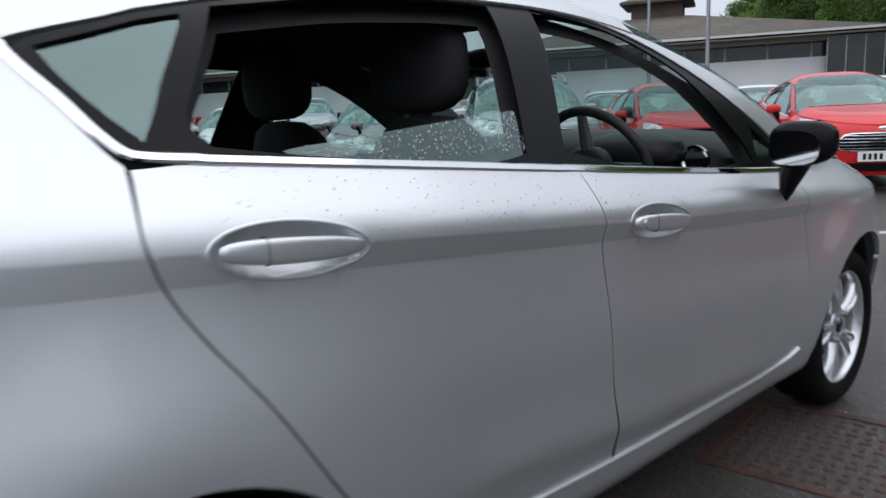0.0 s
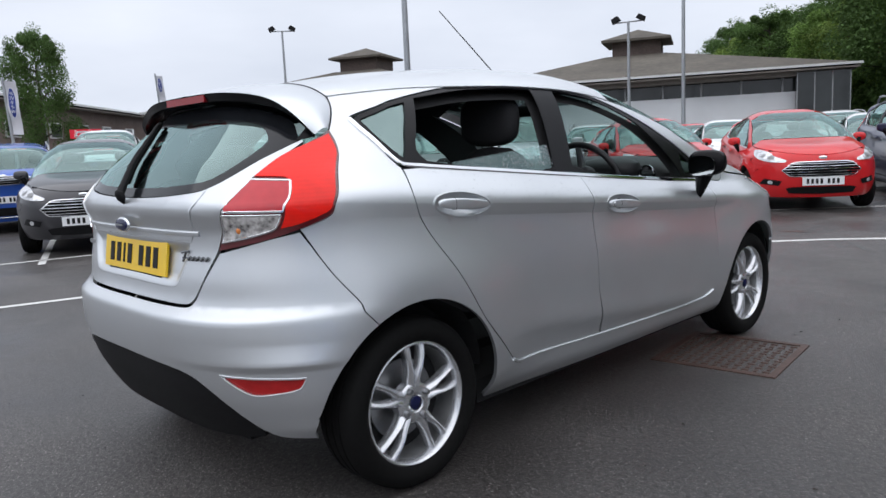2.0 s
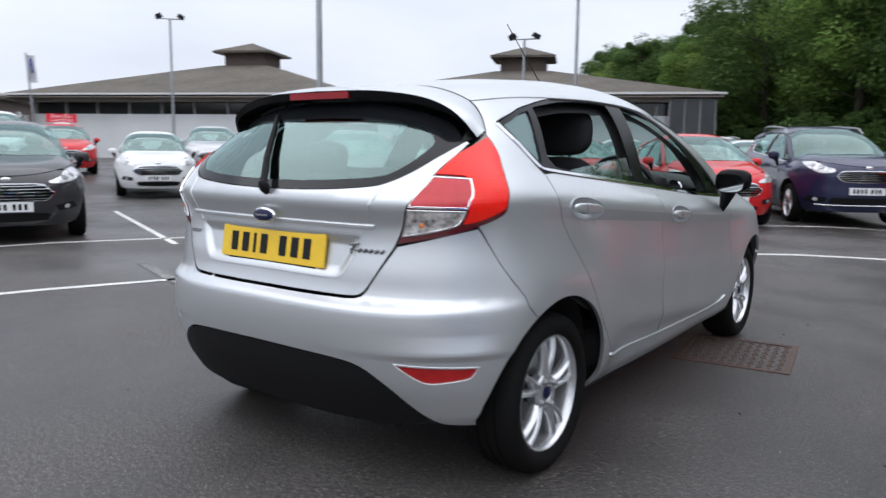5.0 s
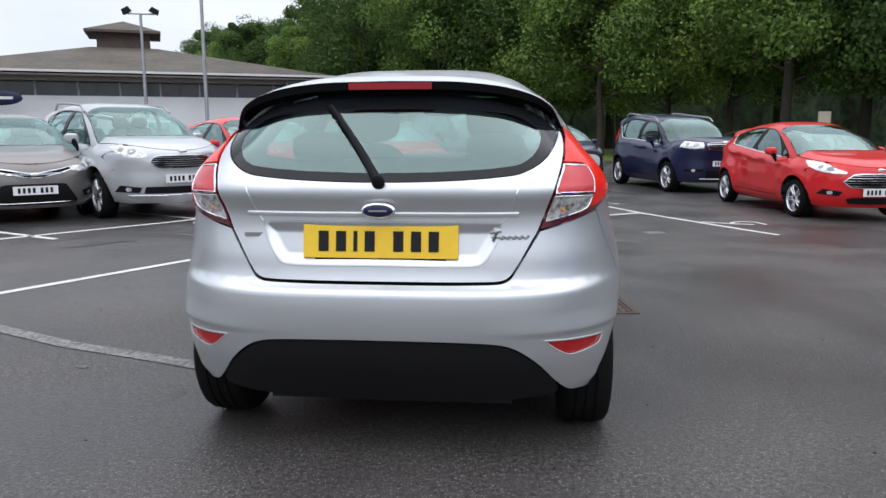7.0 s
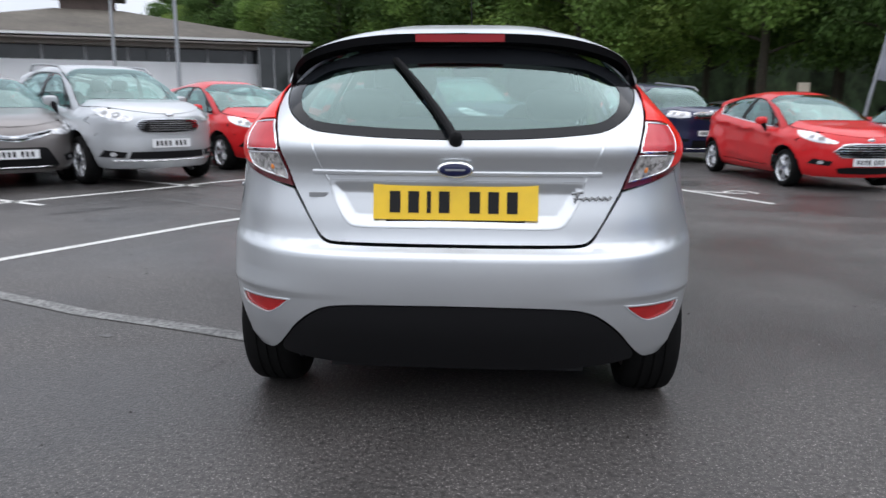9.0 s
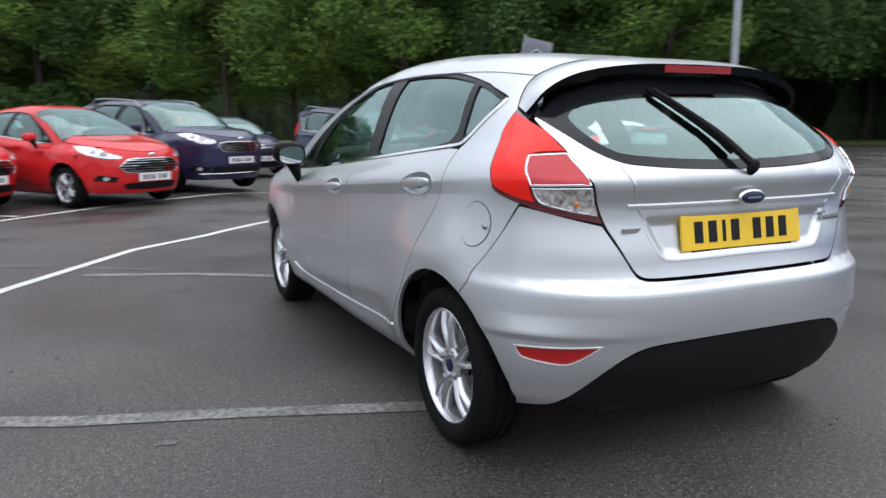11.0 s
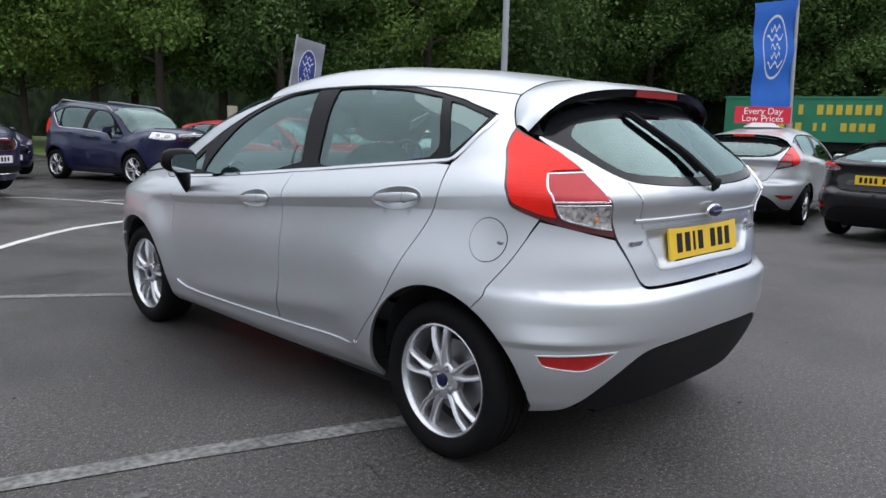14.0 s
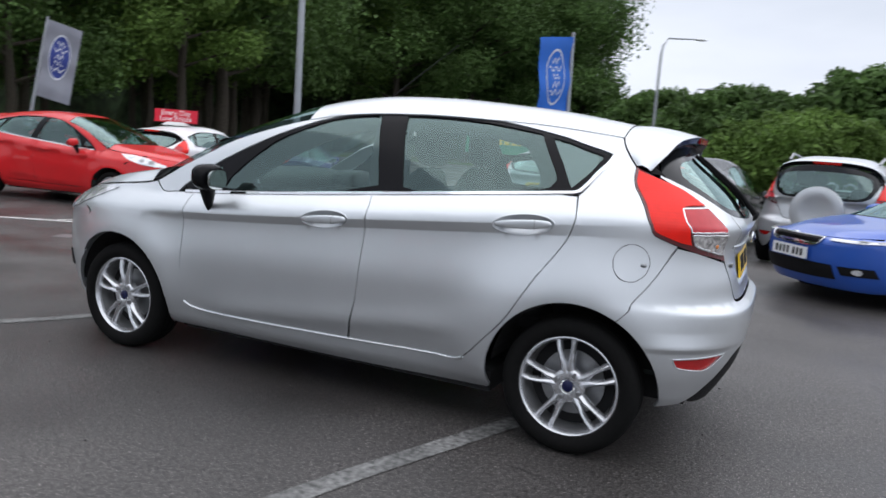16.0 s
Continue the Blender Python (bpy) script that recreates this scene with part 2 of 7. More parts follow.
tail_line = spline([(.1, -.44), (.2, -.50), (.3, -.56), (.38, -.60), (.47, -.622), (.55, -.634), (.60, -.637), (.630, -.636), (.643, -.630), (.652, -.617), (.664, -.597), (.68, -.590), (.75, -.58),
                    (.86, -.563), (.90, -.566), (.955, -.590), (.968, -.591), (.99, -.573), (1.05, -.527), (1.1, -.487), (1.17, -.412), (1.24, -.335), (1.3, -.275), (1.38, -.20), (1.5, -.10)])
nose_line = spline([(.1, 3.15), (.25, 3.26), (.5, 3.32), (.65, 3.315), (.75, 3.285), (.80, 3.235), (.85, 3.140), (.9, 3.0), (1.0, 2.7), (1.5, 2.5)])
TAIL_N, NOSE_N = 3.7, 2.6


def smooth_step(t):
    t = np.clip(t, 0, 1)
    return t * t * (3 - 2 * t)


def section(y, z):
    """Half the width of the car's section at y, at the height z."""
    zb, zt = belt_line(y), roof_line(y)
    q = (z - .18) / (zb - .18)
    # under the crease the flank steps in along a narrow sloping band, and fills out again further down
    band = np.where(q > .862, 0, np.where(q > .812, (.862 - q) / .050, 1 - smooth_step((.812 - q) / .30)))
    low = door_section(q) - .017 * band * band_fade(y)
    r = np.clip((z - zb) / np.maximum(zt - zb, .02), 0, 1)
    pw = roof_power(y)
    high = .752 * (1 - roof_taper(y) * r) * np.maximum(1 - r ** pw, 0) ** (1 / pw)
    w = np.where(z < zb, low, high) * plan_width(y)
    # soft ridge low on the doors, rising to the rear
    off = z - (.435 - .098 * (y - .61))
    w = w + .0115 * np.exp(-(off / np.where(off > 0, .070, .040)) ** 2) * smooth_step((y - .42) / .25) * smooth_step((2.02 - y) / .3)
    # ridge round the corners of the rear bumper
    ridge = np.where(z > .508, np.clip((.572 - z) / .064, 0, 1) ** 1.4, smooth_step((z - .480) / .028))
    w = w + .018 * ridge * smooth_step((-.20 - y) / .30)
    for wy, amount in ((0.0, .061), (WHEELBASE, .031)):
        rho = np.hypot(y - wy, z - HUB)
        wide = np.where((rho > .335) & (wy == 0.0), .205, .152)
        w = w + amount * np.exp(-((rho - .335) / wide) ** 2) * np.clip((z - .15) / .15, 0, 1)
    return w


def side_x(y, z):
    """Half width of the skin seen from the side, with the rounded tail and nose."""
    back = np.clip((YC - y) / (YC - tail_line(z)), 0, 1)
    front = np.clip((y - YFC) / (nose_line(z) - YFC), 0, 1)
    return section(y, z) * (1 - back ** TAIL_N) ** (1 / TAIL_N) * (1 - front ** NOSE_N) ** (1 / NOSE_N)


def even_arc(n, a, b):
    """Spreads the angle of a superellipse of half axes a, b evenly along its length: the length, and tables of share and angle."""
    ang = np.linspace(0, np.pi / 2, 4001)
    x, y = a * np.cos(ang) ** (2 / n), b * np.sin(ang) ** (2 / n)
    ln = np.concatenate([[0], np.cumsum(np.hypot(np.diff(x), np.diff(y)))])
    return ln[-1], ln / ln[-1], ang


LEN_TAIL, TAIL_SHARE, TAIL_ANGLE = even_arc(TAIL_N, .80, .72)
LEN_NOSE, NOSE_SHARE, NOSE_ANGLE = even_arc(NOSE_N, .80, .84)


def skin(s, z):
    """The place on the skin: s is y along the flank, and runs on round the tail (to YC - LEN_TAIL at its middle)."""
    s, z = np.broadcast_arrays(np.asarray(s, float), np.asarray(z, float))
    phi = np.interp((YC - s) / LEN_TAIL, TAIL_SHARE, TAIL_ANGLE)
    e = 2 / TAIL_N
    psi = np.interp((s - YFC) / LEN_NOSE, NOSE_SHARE, NOSE_ANGLE)
    g = 2 / NOSE_N
    y = np.where(s < YC, YC - (YC - tail_line(z)) * np.sin(phi) ** e, np.where(s > YFC, YFC + (nose_line(z) - YFC) * np.sin(psi) ** g, s))
    w = section(y, z) * np.where(s < YC, np.maximum(np.cos(phi), 0) ** e, np.where(s > YFC, np.maximum(np.cos(psi), 0) ** g, 1))
    return np.stack([w, y, z], -1)


def s_of_y(y, z):
    back = np.clip((YC - np.asarray(y, float)) / (YC - tail_line(z)), 0, 1)
    front = np.clip((np.asarray(y, float) - YFC) / (nose_line(z) - YFC), 0, 1)
    s = np.where(np.asarray(y) < YC, YC - LEN_TAIL * np.interp(np.arcsin(back ** (TAIL_N / 2)), TAIL_ANGLE, TAIL_SHARE), y)
    return np.where(np.asarray(y) > YFC, YFC + LEN_NOSE * np.interp(np.arcsin(front ** (NOSE_N / 2)), NOSE_ANGLE, NOSE_SHARE), s)


def s_of_x(x, z, nose=False):
    """For places on the tail (or the nose), given how far they are from its middle."""
    z = np.asarray(z, float)
    inner = np.full(np.shape(z), YFC + LEN_NOSE if nose else YC - LEN_TAIL)
    outer = np.full(np.shape(z), YFC if nose else YC)
    for _ in range(40):
        mid = (inner + outer) / 2
        far = skin(mid, z)[..., 0] > x
        outer = np.where(far, mid, outer)
        inner = np.where(far, inner, mid)
    return (inner + outer) / 2


def rail(y):
    """Height at which the flank ends and roof, screen or bonnet begins."""
    y = np.asarray(y, float)
    r = spline([(1.9, .78), (2.2, .60), (2.36, .35), (3.0, .30)])(y)
    return belt_line(y) + r * (roof_line(y) - belt_line(y))


def top_z(x, y):
    """Height of roof, screen and bonnet over (x, y)."""
    x, y = np.broadcast_arrays(np.asarray(x, float), np.asarray(y, float))
    lo, hi = belt_line(y) - .12, roof_line(y)
    for _ in range(40):
        mid = (lo + hi) / 2
        inside = side_x(y, mid) > np.abs(x)
        lo = np.where(inside, mid, lo)
        hi = np.where(inside, hi, mid)
    return (lo + hi) / 2

# ---- mesh tools ----
from mathutils.geometry import delaunay_2d_cdt


def thing(name, label, category, group="", kind=""):
    return tagged(new(name), label, category, group, kind)


def mesh_of(name, verts, faces, mat, smooth=True, normals=None):
    me = bpy.data.meshes.new(name)
    me.from_pydata([tuple(v) for v in verts], [], [tuple(int(i) for i in f) for f in faces])
    me.materials.append(mat)
    if smooth:
        me.polygons.foreach_set("use_smooth", [True] * len(me.polygons))
    if normals is not None:
        me.normals_split_custom_set_from_vertices([tuple(n) for n in normals])
    me.update()
    return me


def part_mesh(name, me, parent, label=""):
    ob = new(name, me)
    ob.parent = parent
    if label:
        ob["label"] = label
    return ob


def bm_mesh(name, bm, mat, smooth=False, bevel=0.0, segments=2):
    if bevel:
        bmesh.ops.bevel(bm, geom=[e for e in bm.edges if e.calc_face_angle(0) > 0.5], offset=bevel, segments=segments, affect="EDGES", profile=0.6)
    bmesh.ops.recalc_face_normals(bm, faces=bm.faces)
    me = bpy.data.meshes.new(name)
    bm.to_mesh(me)
    bm.free()
    me.materials.append(mat)
    if smooth:
        me.polygons.foreach_set("use_smooth", [True] * len(me.polygons))
        me.set_sharp_from_angle(angle=radians(40))
    return me


def part(name, bm, mat, parent, label="", smooth=False, bevel=0.0, segments=2):
    return part_mesh(name, bm_mesh(name, bm, mat, smooth, bevel, segments), parent, label)


def box(bm, x0, x1, y0, y1, z0, z1, m=None, taper=1.0):
    vs = []
    for z, k in ((z0, 1.0), (z1, taper)):
        cx, cy = (x0 + x1) / 2, (y0 + y1) / 2
        for x, y in ((x0, y0), (x1, y0), (x1, y1), (x0, y1)):
            p = Vector((cx + (x - cx) * k, cy + (y - cy) * k, z))
            vs.append(bm.verts.new(m @ p if m else p))
    for f in ((3, 2, 1, 0), (4, 5, 6, 7), (0, 1, 5, 4), (1, 2, 6, 5), (2, 3, 7, 6), (3, 0, 4, 7)):
        bm.faces.new([vs[i] for i in f])
    return vs


def tube(bm, points, radii, sides=10, cap=True):
    """A round bar along a line of points."""
    points = [Vector(p) for p in points]
    if not hasattr(radii, "__len__"):
        radii = [radii] * len(points)
    rings = []
    side = Vector((0, 0, 1))
    for i, p in enumerate(points):
        d = (points[min(i + 1, len(points) - 1)] - points[max(i - 1, 0)]).normalized()
        ref = Vector((1, 0, 0)) if abs(d.z) > 0.9 else Vector((0, 0, 1))
        a = d.cross(ref).normalized()
        b = d.cross(a).normalized()
        rings.append([bm.verts.new(p + (a * math.cos(2 * math.pi * k / sides) + b * math.sin(2 * math.pi * k / sides)) * radii[i]) for k in range(sides)])
    for r0, r1 in zip(rings, rings[1:]):
        for k in range(sides):
            bm.faces.new((r0[k], r0[(k + 1) % sides], r1[(k + 1) % sides], r1[k]))
    if cap:
        bm.faces.new(rings[0][::-1])
        bm.faces.new(rings[-1])


def lathe(bm, profile, axis_point=(0, 0, 0), sides=48, closed=False):
    """Turns (x, r) pairs about the x axis."""
    o = Vector(axis_point)
    rings = [[bm.verts.new(o + Vector((x, r * math.cos(2 * math.pi * k / sides), r * math.sin(2 * math.pi * k / sides)))) for k in range(sides)] for x, r in profile]
    pairs = list(zip(rings, rings[1:])) + ([(rings[-1], rings[0])] if closed else [])
    for r0, r1 in pairs:
        for k in range(sides):
            bm.faces.new((r0[k], r0[(k + 1) % sides], r1[(k + 1) % sides], r1[k]))
    return rings


def blob(bm, centre, size, power=2.6, rings=12, sides=20, m=None, shape=None):
    """A rounded box."""
    def sp(v, e):
        return math.copysign(abs(v) ** e, v)
    e = 2 / power
    grid = []
    for i in range(rings + 1):
        a = -math.pi / 2 + math.pi * i / rings
        row = []
        for k in range(sides):
            b = 2 * math.pi * k / sides
            p = Vector((size[0] * sp(math.cos(a), e) * sp(math.cos(b), e), size[1] * sp(math.cos(a), e) * sp(math.sin(b), e), size[2] * sp(math.sin(a), e)))
            if shape:
                p = shape(p)
            p = p + Vector(centre)
            row.append(m @ p if m else p)
        grid.append(row)
    bottom, top = bm.verts.new(sum(grid[0], Vector()) / sides), bm.verts.new(sum(grid[-1], Vector()) / sides)
    rows = [[bm.verts.new(p) for p in row] for row in grid[1:-1]]
    for r0, r1 in zip(rows, rows[1:]):
        for k in range(sides):
            bm.faces.new((r0[k], r0[(k + 1) % sides], r1[(k + 1) % sides], r1[k]))
    for k in range(sides):
        bm.faces.new((bottom, rows[0][(k + 1) % sides], rows[0][k]))
        bm.faces.new((top, rows[-1][k], rows[-1][(k + 1) % sides]))


def curve_through(points, step, closed=True):
    """Smooth line through 2D points, those with a third entry being corners; resampled at about step."""
    n = len(points)
    out = []
    for i in range(n if closed else n - 1):
        p0, p1, p2, p3 = (points[(i + k) % n] if closed else points[min(max(i + k, 0), n - 1)] for k in (-1, 0, 1, 2))
        a, b = np.array(p1[:2], float), np.array(p2[:2], float)
        ta = (b - np.array(p0[:2], float)) / 2 if len(p1) == 2 else (b - a)
        tb = (np.array(p3[:2], float) - a) / 2 if len(p2) == 2 else (b - a)
        ln = np.linalg.norm(b - a)
        for t_, lim in ((ta, 1), (tb, 1)):
            k = np.linalg.norm(t_)
            if k > ln:
                t_ *= ln / k
        m = max(1, int(round(ln / step)))
        t = np.arange(m)[:, None] / m
        out.append(a * (1 + 2 * t) * (1 - t) ** 2 + ta * t * (1 - t) ** 2 + b * t * t * (3 - 2 * t) + tb * t * t * (t - 1))
    res = np.concatenate(out)
    return res if closed else np.concatenate([res, [np.array(points[-1][:2], float)]])


def line_distance(p, line):
    """Distance of 2D points from a closed line."""
    a, b = line, np.roll(line, -1, 0)
    ab = b - a
    t = np.clip(np.sum((p[:, None] - a) * ab, 2) / np.maximum(np.sum(ab * ab, 1), 1e-12), 0, 1)
    return np.min(np.linalg.norm(p[:, None] - (a + t[..., None] * ab), axis=2), axis=1)


def inset(poly, d):
    """Moves a closed 2D line inwards by d."""
    nxt, prv = np.roll(poly, -1, 0), np.roll(poly, 1, 0)
    area = np.sum(poly[:, 0] * nxt[:, 1] - nxt[:, 0] * poly[:, 1])
    t = nxt - prv
    nrm = np.stack([-t[:, 1], t[:, 0]], 1)
    nrm /= np.maximum(np.linalg.norm(nrm, axis=1, keepdims=True), 1e-9)
    return poly + nrm * d * np.sign(area)


def within(poly, p):
    """Which of the points p lie inside the closed line."""
    a, b = poly, np.roll(poly, -1, 0)
    ok = np.zeros(len(p), bool)
    for (x0, y0), (x1, y1) in zip(a, b):
        if y0 == y1:
            continue
        hit = ((y0 > p[:, 1]) != (y1 > p[:, 1])) & (p[:, 0] < (x1 - x0) * (p[:, 1] - y0) / (y1 - y0) + x0)
        ok ^= hit
    return ok


def fill(outline, holes, step, rows=None):
    loops = [outline] + list(holes)
    border = np.concatenate(loops)
    edges, base = [], 0
    for lp in loops:
        edges += [(base + i, base + (i + 1) % len(lp)) for i in range(len(lp))]
        base += len(lp)
    lo, hi = outline.min(0), outline.max(0)
    gx, gy = np.meshgrid(np.arange(lo[0] + step / 2, hi[0], step), np.arange(lo[1] + step / 2, hi[1], step))
    g = np.stack([gx.ravel(), gy.ravel()], 1)
    if len(g):
        keep = within(outline, g)
        for h in holes:
            keep &= ~within(h, g)
        g = g[keep]
    if len(g):
        d = np.min(np.linalg.norm(g[:, None] - border[None], axis=2), axis=1)
        g = g[d > step * .45]
    if rows is not None:
        keep = within(outline, rows)
        for h in holes:
            keep &= ~within(h, rows)
        rows = rows[keep]
        if len(rows):
            rows = rows[np.min(np.linalg.norm(rows[:, None] - border[None], axis=2), axis=1) > .006]
            if len(g):
                g = g[np.min(np.linalg.norm(g[:, None] - rows[None], axis=2), axis=1) > .010]
            g = np.concatenate([g, rows])
    pts = np.concatenate([border, g]) if len(g) else border
    vs, _, fs, *_ = delaunay_2d_cdt([Vector(p) for p in pts], edges, [], 0, 1e-7)
    v = np.array([tuple(p) for p in vs])
    f = np.array([list(t) for t in fs if len(t) == 3], int)
    c = v[f].mean(1)
    keep = within(outline, c)
    for h in holes:
        keep &= ~within(h, c)
    return v, f[keep]


def shell(name, outline, to3d, mat, parent, label="", holes=(), step=.03, gap=.0025, depth=.012, offset=0.0, mirror=False, rows=None):
    """A panel that follows a curved skin: a 2D outline, laid on the skin by to3d, with its edges turned in by depth."""
    line = inset(np.asarray(outline), gap) if gap else np.asarray(outline)
    holes = [inset(np.asarray(h), -gap) for h in holes]
    v2, tri = fill(line, holes, step, rows)
    if len(tri) == 0:
        return None
    h = 1e-3
    p = to3d(v2)
    du = to3d(v2 + (h, 0)) - to3d(v2 - (h, 0))
    dv = to3d(v2 + (0, h)) - to3d(v2 - (0, h))
    n = np.cross(du, dv)
    flat_ = np.linalg.norm(n, axis=1) < 1e-9
    if flat_.any():
        n[flat_] = np.cross(to3d(v2[flat_] + (.02, 0)) - to3d(v2[flat_] - (.02, 0)), dv[flat_])
    n /= np.maximum(np.linalg.norm(n, axis=1, keepdims=True), 1e-12)
    n[np.abs(p[:, 0]) < 1e-4, 0] = 0
    n /= np.maximum(np.linalg.norm(n, axis=1, keepdims=True), 1e-12)
    flip = np.sum(n * (p - np.array([0, 1.2, .7])), axis=1).mean() < 0
    if flip:
        n = -n
    p = p + n * offset
    fn = np.cross(p[tri[:, 1]] - p[tri[:, 0]], p[tri[:, 2]] - p[tri[:, 0]])
    wrong = np.sum(fn * n[tri].mean(1), 1) < 0
    tri[wrong] = tri[wrong][:, ::-1]
    verts, faces, norms = [p], [tri], [n]
    count = len(p)
    faces_list = [tuple(t) for t in tri]
    if depth:
        seen = {}
        for t in tri:
            for a, b in ((t[0], t[1]), (t[1], t[2]), (t[2], t[0])):
                seen[(a, b)] = 1
        rim = [(a, b) for a, b in seen if (b, a) not in seen]
        ring = sorted({i for e in rim for i in e})
        idx = {v_: k for k, v_ in enumerate(ring)}
        out_n = np.zeros((len(ring), 3))
        for a, b in rim:
            e = np.cross(p[b] - p[a], n[a])
            out_n[idx[a]] += e
            out_n[idx[b]] += e
        out_n /= np.maximum(np.linalg.norm(out_n, axis=1, keepdims=True), 1e-12)
        verts += [p[ring], p[ring] - n[ring] * depth]
        norms += [out_n, out_n]
        k = len(ring)
        for a, b in rim:
            faces_list.append((count + idx[b], count + idx[a], count + k + idx[a], count + k + idx[b]))
    vv, nn = np.concatenate(verts), np.concatenate(norms)
    if mirror:
        vv, nn = vv * (-1, 1, 1), nn * (-1, 1, 1)
        faces_list = [f[::-1] for f in faces_list]
    return part_mesh(name, mesh_of(name, vv, faces_list, mat, True, nn), parent, label)


def ribbon(name, line, to3d, mat, parent, width, height, label="", mirror=False, sink=.004, lift=0.0):
    """A strip of moulding along an open 2D line on a skin."""
    line = np.asarray(line)
    h = 1e-3
    p = to3d(line)
    n = np.cross(to3d(line + (h, 0)) - to3d(line - (h, 0)), to3d(line + (0, h)) - to3d(line - (0, h)))
    n /= np.linalg.norm(n, axis=1, keepdims=True)
    if np.sum(n * (p - np.array([0, 1.2, .7])), axis=1).mean() < 0:
        n = -n
    t = np.gradient(p, axis=0)
    t /= np.linalg.norm(t, axis=1, keepdims=True)
    s = np.cross(n, t)
    prof = [(-.5, -sink), (-.5, height * .55), (-.3, height), (.3, height), (.5, height * .55), (.5, -sink)]
    rings = np.stack([p + s * (a * width) + n * (b + lift) for a, b in prof], 1)
    if mirror:
        rings = rings * (-1, 1, 1)
    m = len(prof)
    faces = []
    for i in range(len(p) - 1):
        for k in range(m - 1):
            q = (i * m + k, i * m + k + 1, (i + 1) * m + k + 1, (i + 1) * m + k)
            faces.append(q[::-1] if mirror else q)
    faces += [tuple(range(m)), tuple(range((len(p) - 1) * m, len(p) * m))[::-1]]
    me = mesh_of(name, rings.reshape(-1, 3), faces, mat, True)
    me.set_sharp_from_angle(angle=radians(35))
    return part_mesh(name, me, parent, label)

# ---- ground ----
def smooth01(t):
    t = np.clip(t, 0, 1)
    return t * t * (3 - 2 * t)


def ground_z(x, y):
    """The lot falls away a little towards the trees."""
    return 0.30 * smooth01((-np.asarray(x) - 14.5) / 4.0) - 0.13 * smooth01((np.asarray(x) - 5.0) / 4.0) - 0.14 * smooth01((np.asarray(y) - 2.5) / 4.5) * smooth01((np.asarray(x) + .5) / 3.0)


ASPHALT = bpy.data.materials.new("wet_asphalt")
ASPHALT.use_nodes = True
nt = ASPHALT.node_tree
b = nt.nodes["Principled BSDF"]
co = nt.nodes.new("ShaderNodeTexCoord")


def a_noise(scale, detail, lo, hi, to0, to1):
    n = nt.nodes.new("ShaderNodeTexNoise")
    n.inputs["Scale"].default_value, n.inputs["Detail"].default_value = scale, detail
    nt.links.new(co.outputs["Object"], n.inputs["Vector"])
    r = nt.nodes.new("ShaderNodeMapRange")
    r.inputs["From Min"].default_value, r.inputs["From Max"].default_value = lo, hi
    r.inputs["To Min"].default_value, r.inputs["To Max"].default_value = to0, to1
    nt.links.new(n.outputs[0], r.inputs["Value"])
    return n, r


_, big = a_noise(.22, 6, .35, .65, .74, 1.26)
_, mid = a_noise(52.0, 6, .3, .7, .40, 1.65)
chip_n, chip = a_noise(135.0, 2, .60, .67, .92, 4.2)
mul = None
_, blot = a_noise(1.1, 7, .34, .66, .74, 1.22)
for r in (big, mid, chip, blot):
    if mul is None:
        mul = r.outputs[0]
    else:
        mm = nt.nodes.new("ShaderNodeMath")
        mm.operation = "MULTIPLY"
        nt.links.new(mul, mm.inputs[0])
        nt.links.new(r.outputs[0], mm.inputs[1])
        mul = mm.outputs[0]
vm = nt.nodes.new("ShaderNodeVectorMath")
vm.operation = "SCALE"
vm.inputs[0].default_value = (0.0495, 0.0455, 0.0435)
nt.links.new(mul, vm.inputs["Scale"])
nt.links.new(vm.outputs[0], b.inputs["Base Color"])
_, wet = a_noise(.55, 8, .38, .60, .30, .56)
nt.links.new(wet.outputs[0], b.inputs["Roughness"])
bp = nt.nodes.new("ShaderNodeBump")
bp.inputs["Distance"].default_value = 0.0042
bp.inputs["Strength"].default_value = 0.9
bn = nt.nodes.new("ShaderNodeTexNoise")
bn.inputs["Scale"].default_value, bn.inputs["Detail"].default_value = 85.0, 4.0
nt.links.new(co.outputs["Object"], bn.inputs["Vector"])
nt.links.new(bn.outputs[0], bp.inputs["Height"])
nt.links.new(bp.outputs[0], b.inputs["Normal"])

lines_x = np.unique(np.concatenate([np.linspace(-900, -40, 9), np.linspace(-40, -14, 27), np.linspace(-14, 14, 113), np.linspace(14, 40, 27), np.linspace(40, 900, 9)]))
gx, gy = np.meshgrid(lines_x, lines_x, indexing="ij")
gz = ground_z(gx, gy)
n = len(lines_x)
gv = np.stack([gx, gy, gz], -1).reshape(-1, 3)
gf = [(i * n + k, (i + 1) * n + k, (i + 1) * n + k + 1, i * n + k + 1) for i in range(n - 1) for k in range(n - 1)]
ground = new("ground", mesh_of("ground", gv, gf, ASPHALT, True))
tagged(ground, "dark wet asphalt of a car lot with damp patches", "ground", kind="structure")

# ---- cars: one builder for the silver car and, stretched to their sizes, for the parked ones ----
ARCH = .352


def crease_rows():
    """Rows of points along the edges of the band, so that the panels bend there."""
    y = np.arange(-.3, 2.4, .014)
    zb = belt_line(y)
    z = [.18 + q * (zb - .18) for q in (.88, .8645, .8605, .837, .8145, .8105, .78)]
    return np.concatenate([np.stack([s_of_y(y, r), r], 1) for r in z])


CREASE_ROWS = crease_rows()


def tail_rows():
    """Rows along the hard edges of the rear bumper."""
    s_ = np.arange(YC - LEN_TAIL + .01, -.10, .016)
    return np.concatenate([np.stack([s_, np.full(len(s_), z)], 1) for z in (.652, .643, .634, .572, .560, .540, .520, .508, .4985, .489, .480)])


TAIL_ROWS = tail_rows()


class OnSkin(tuple):
    """A point already given by the skin's own s and z."""


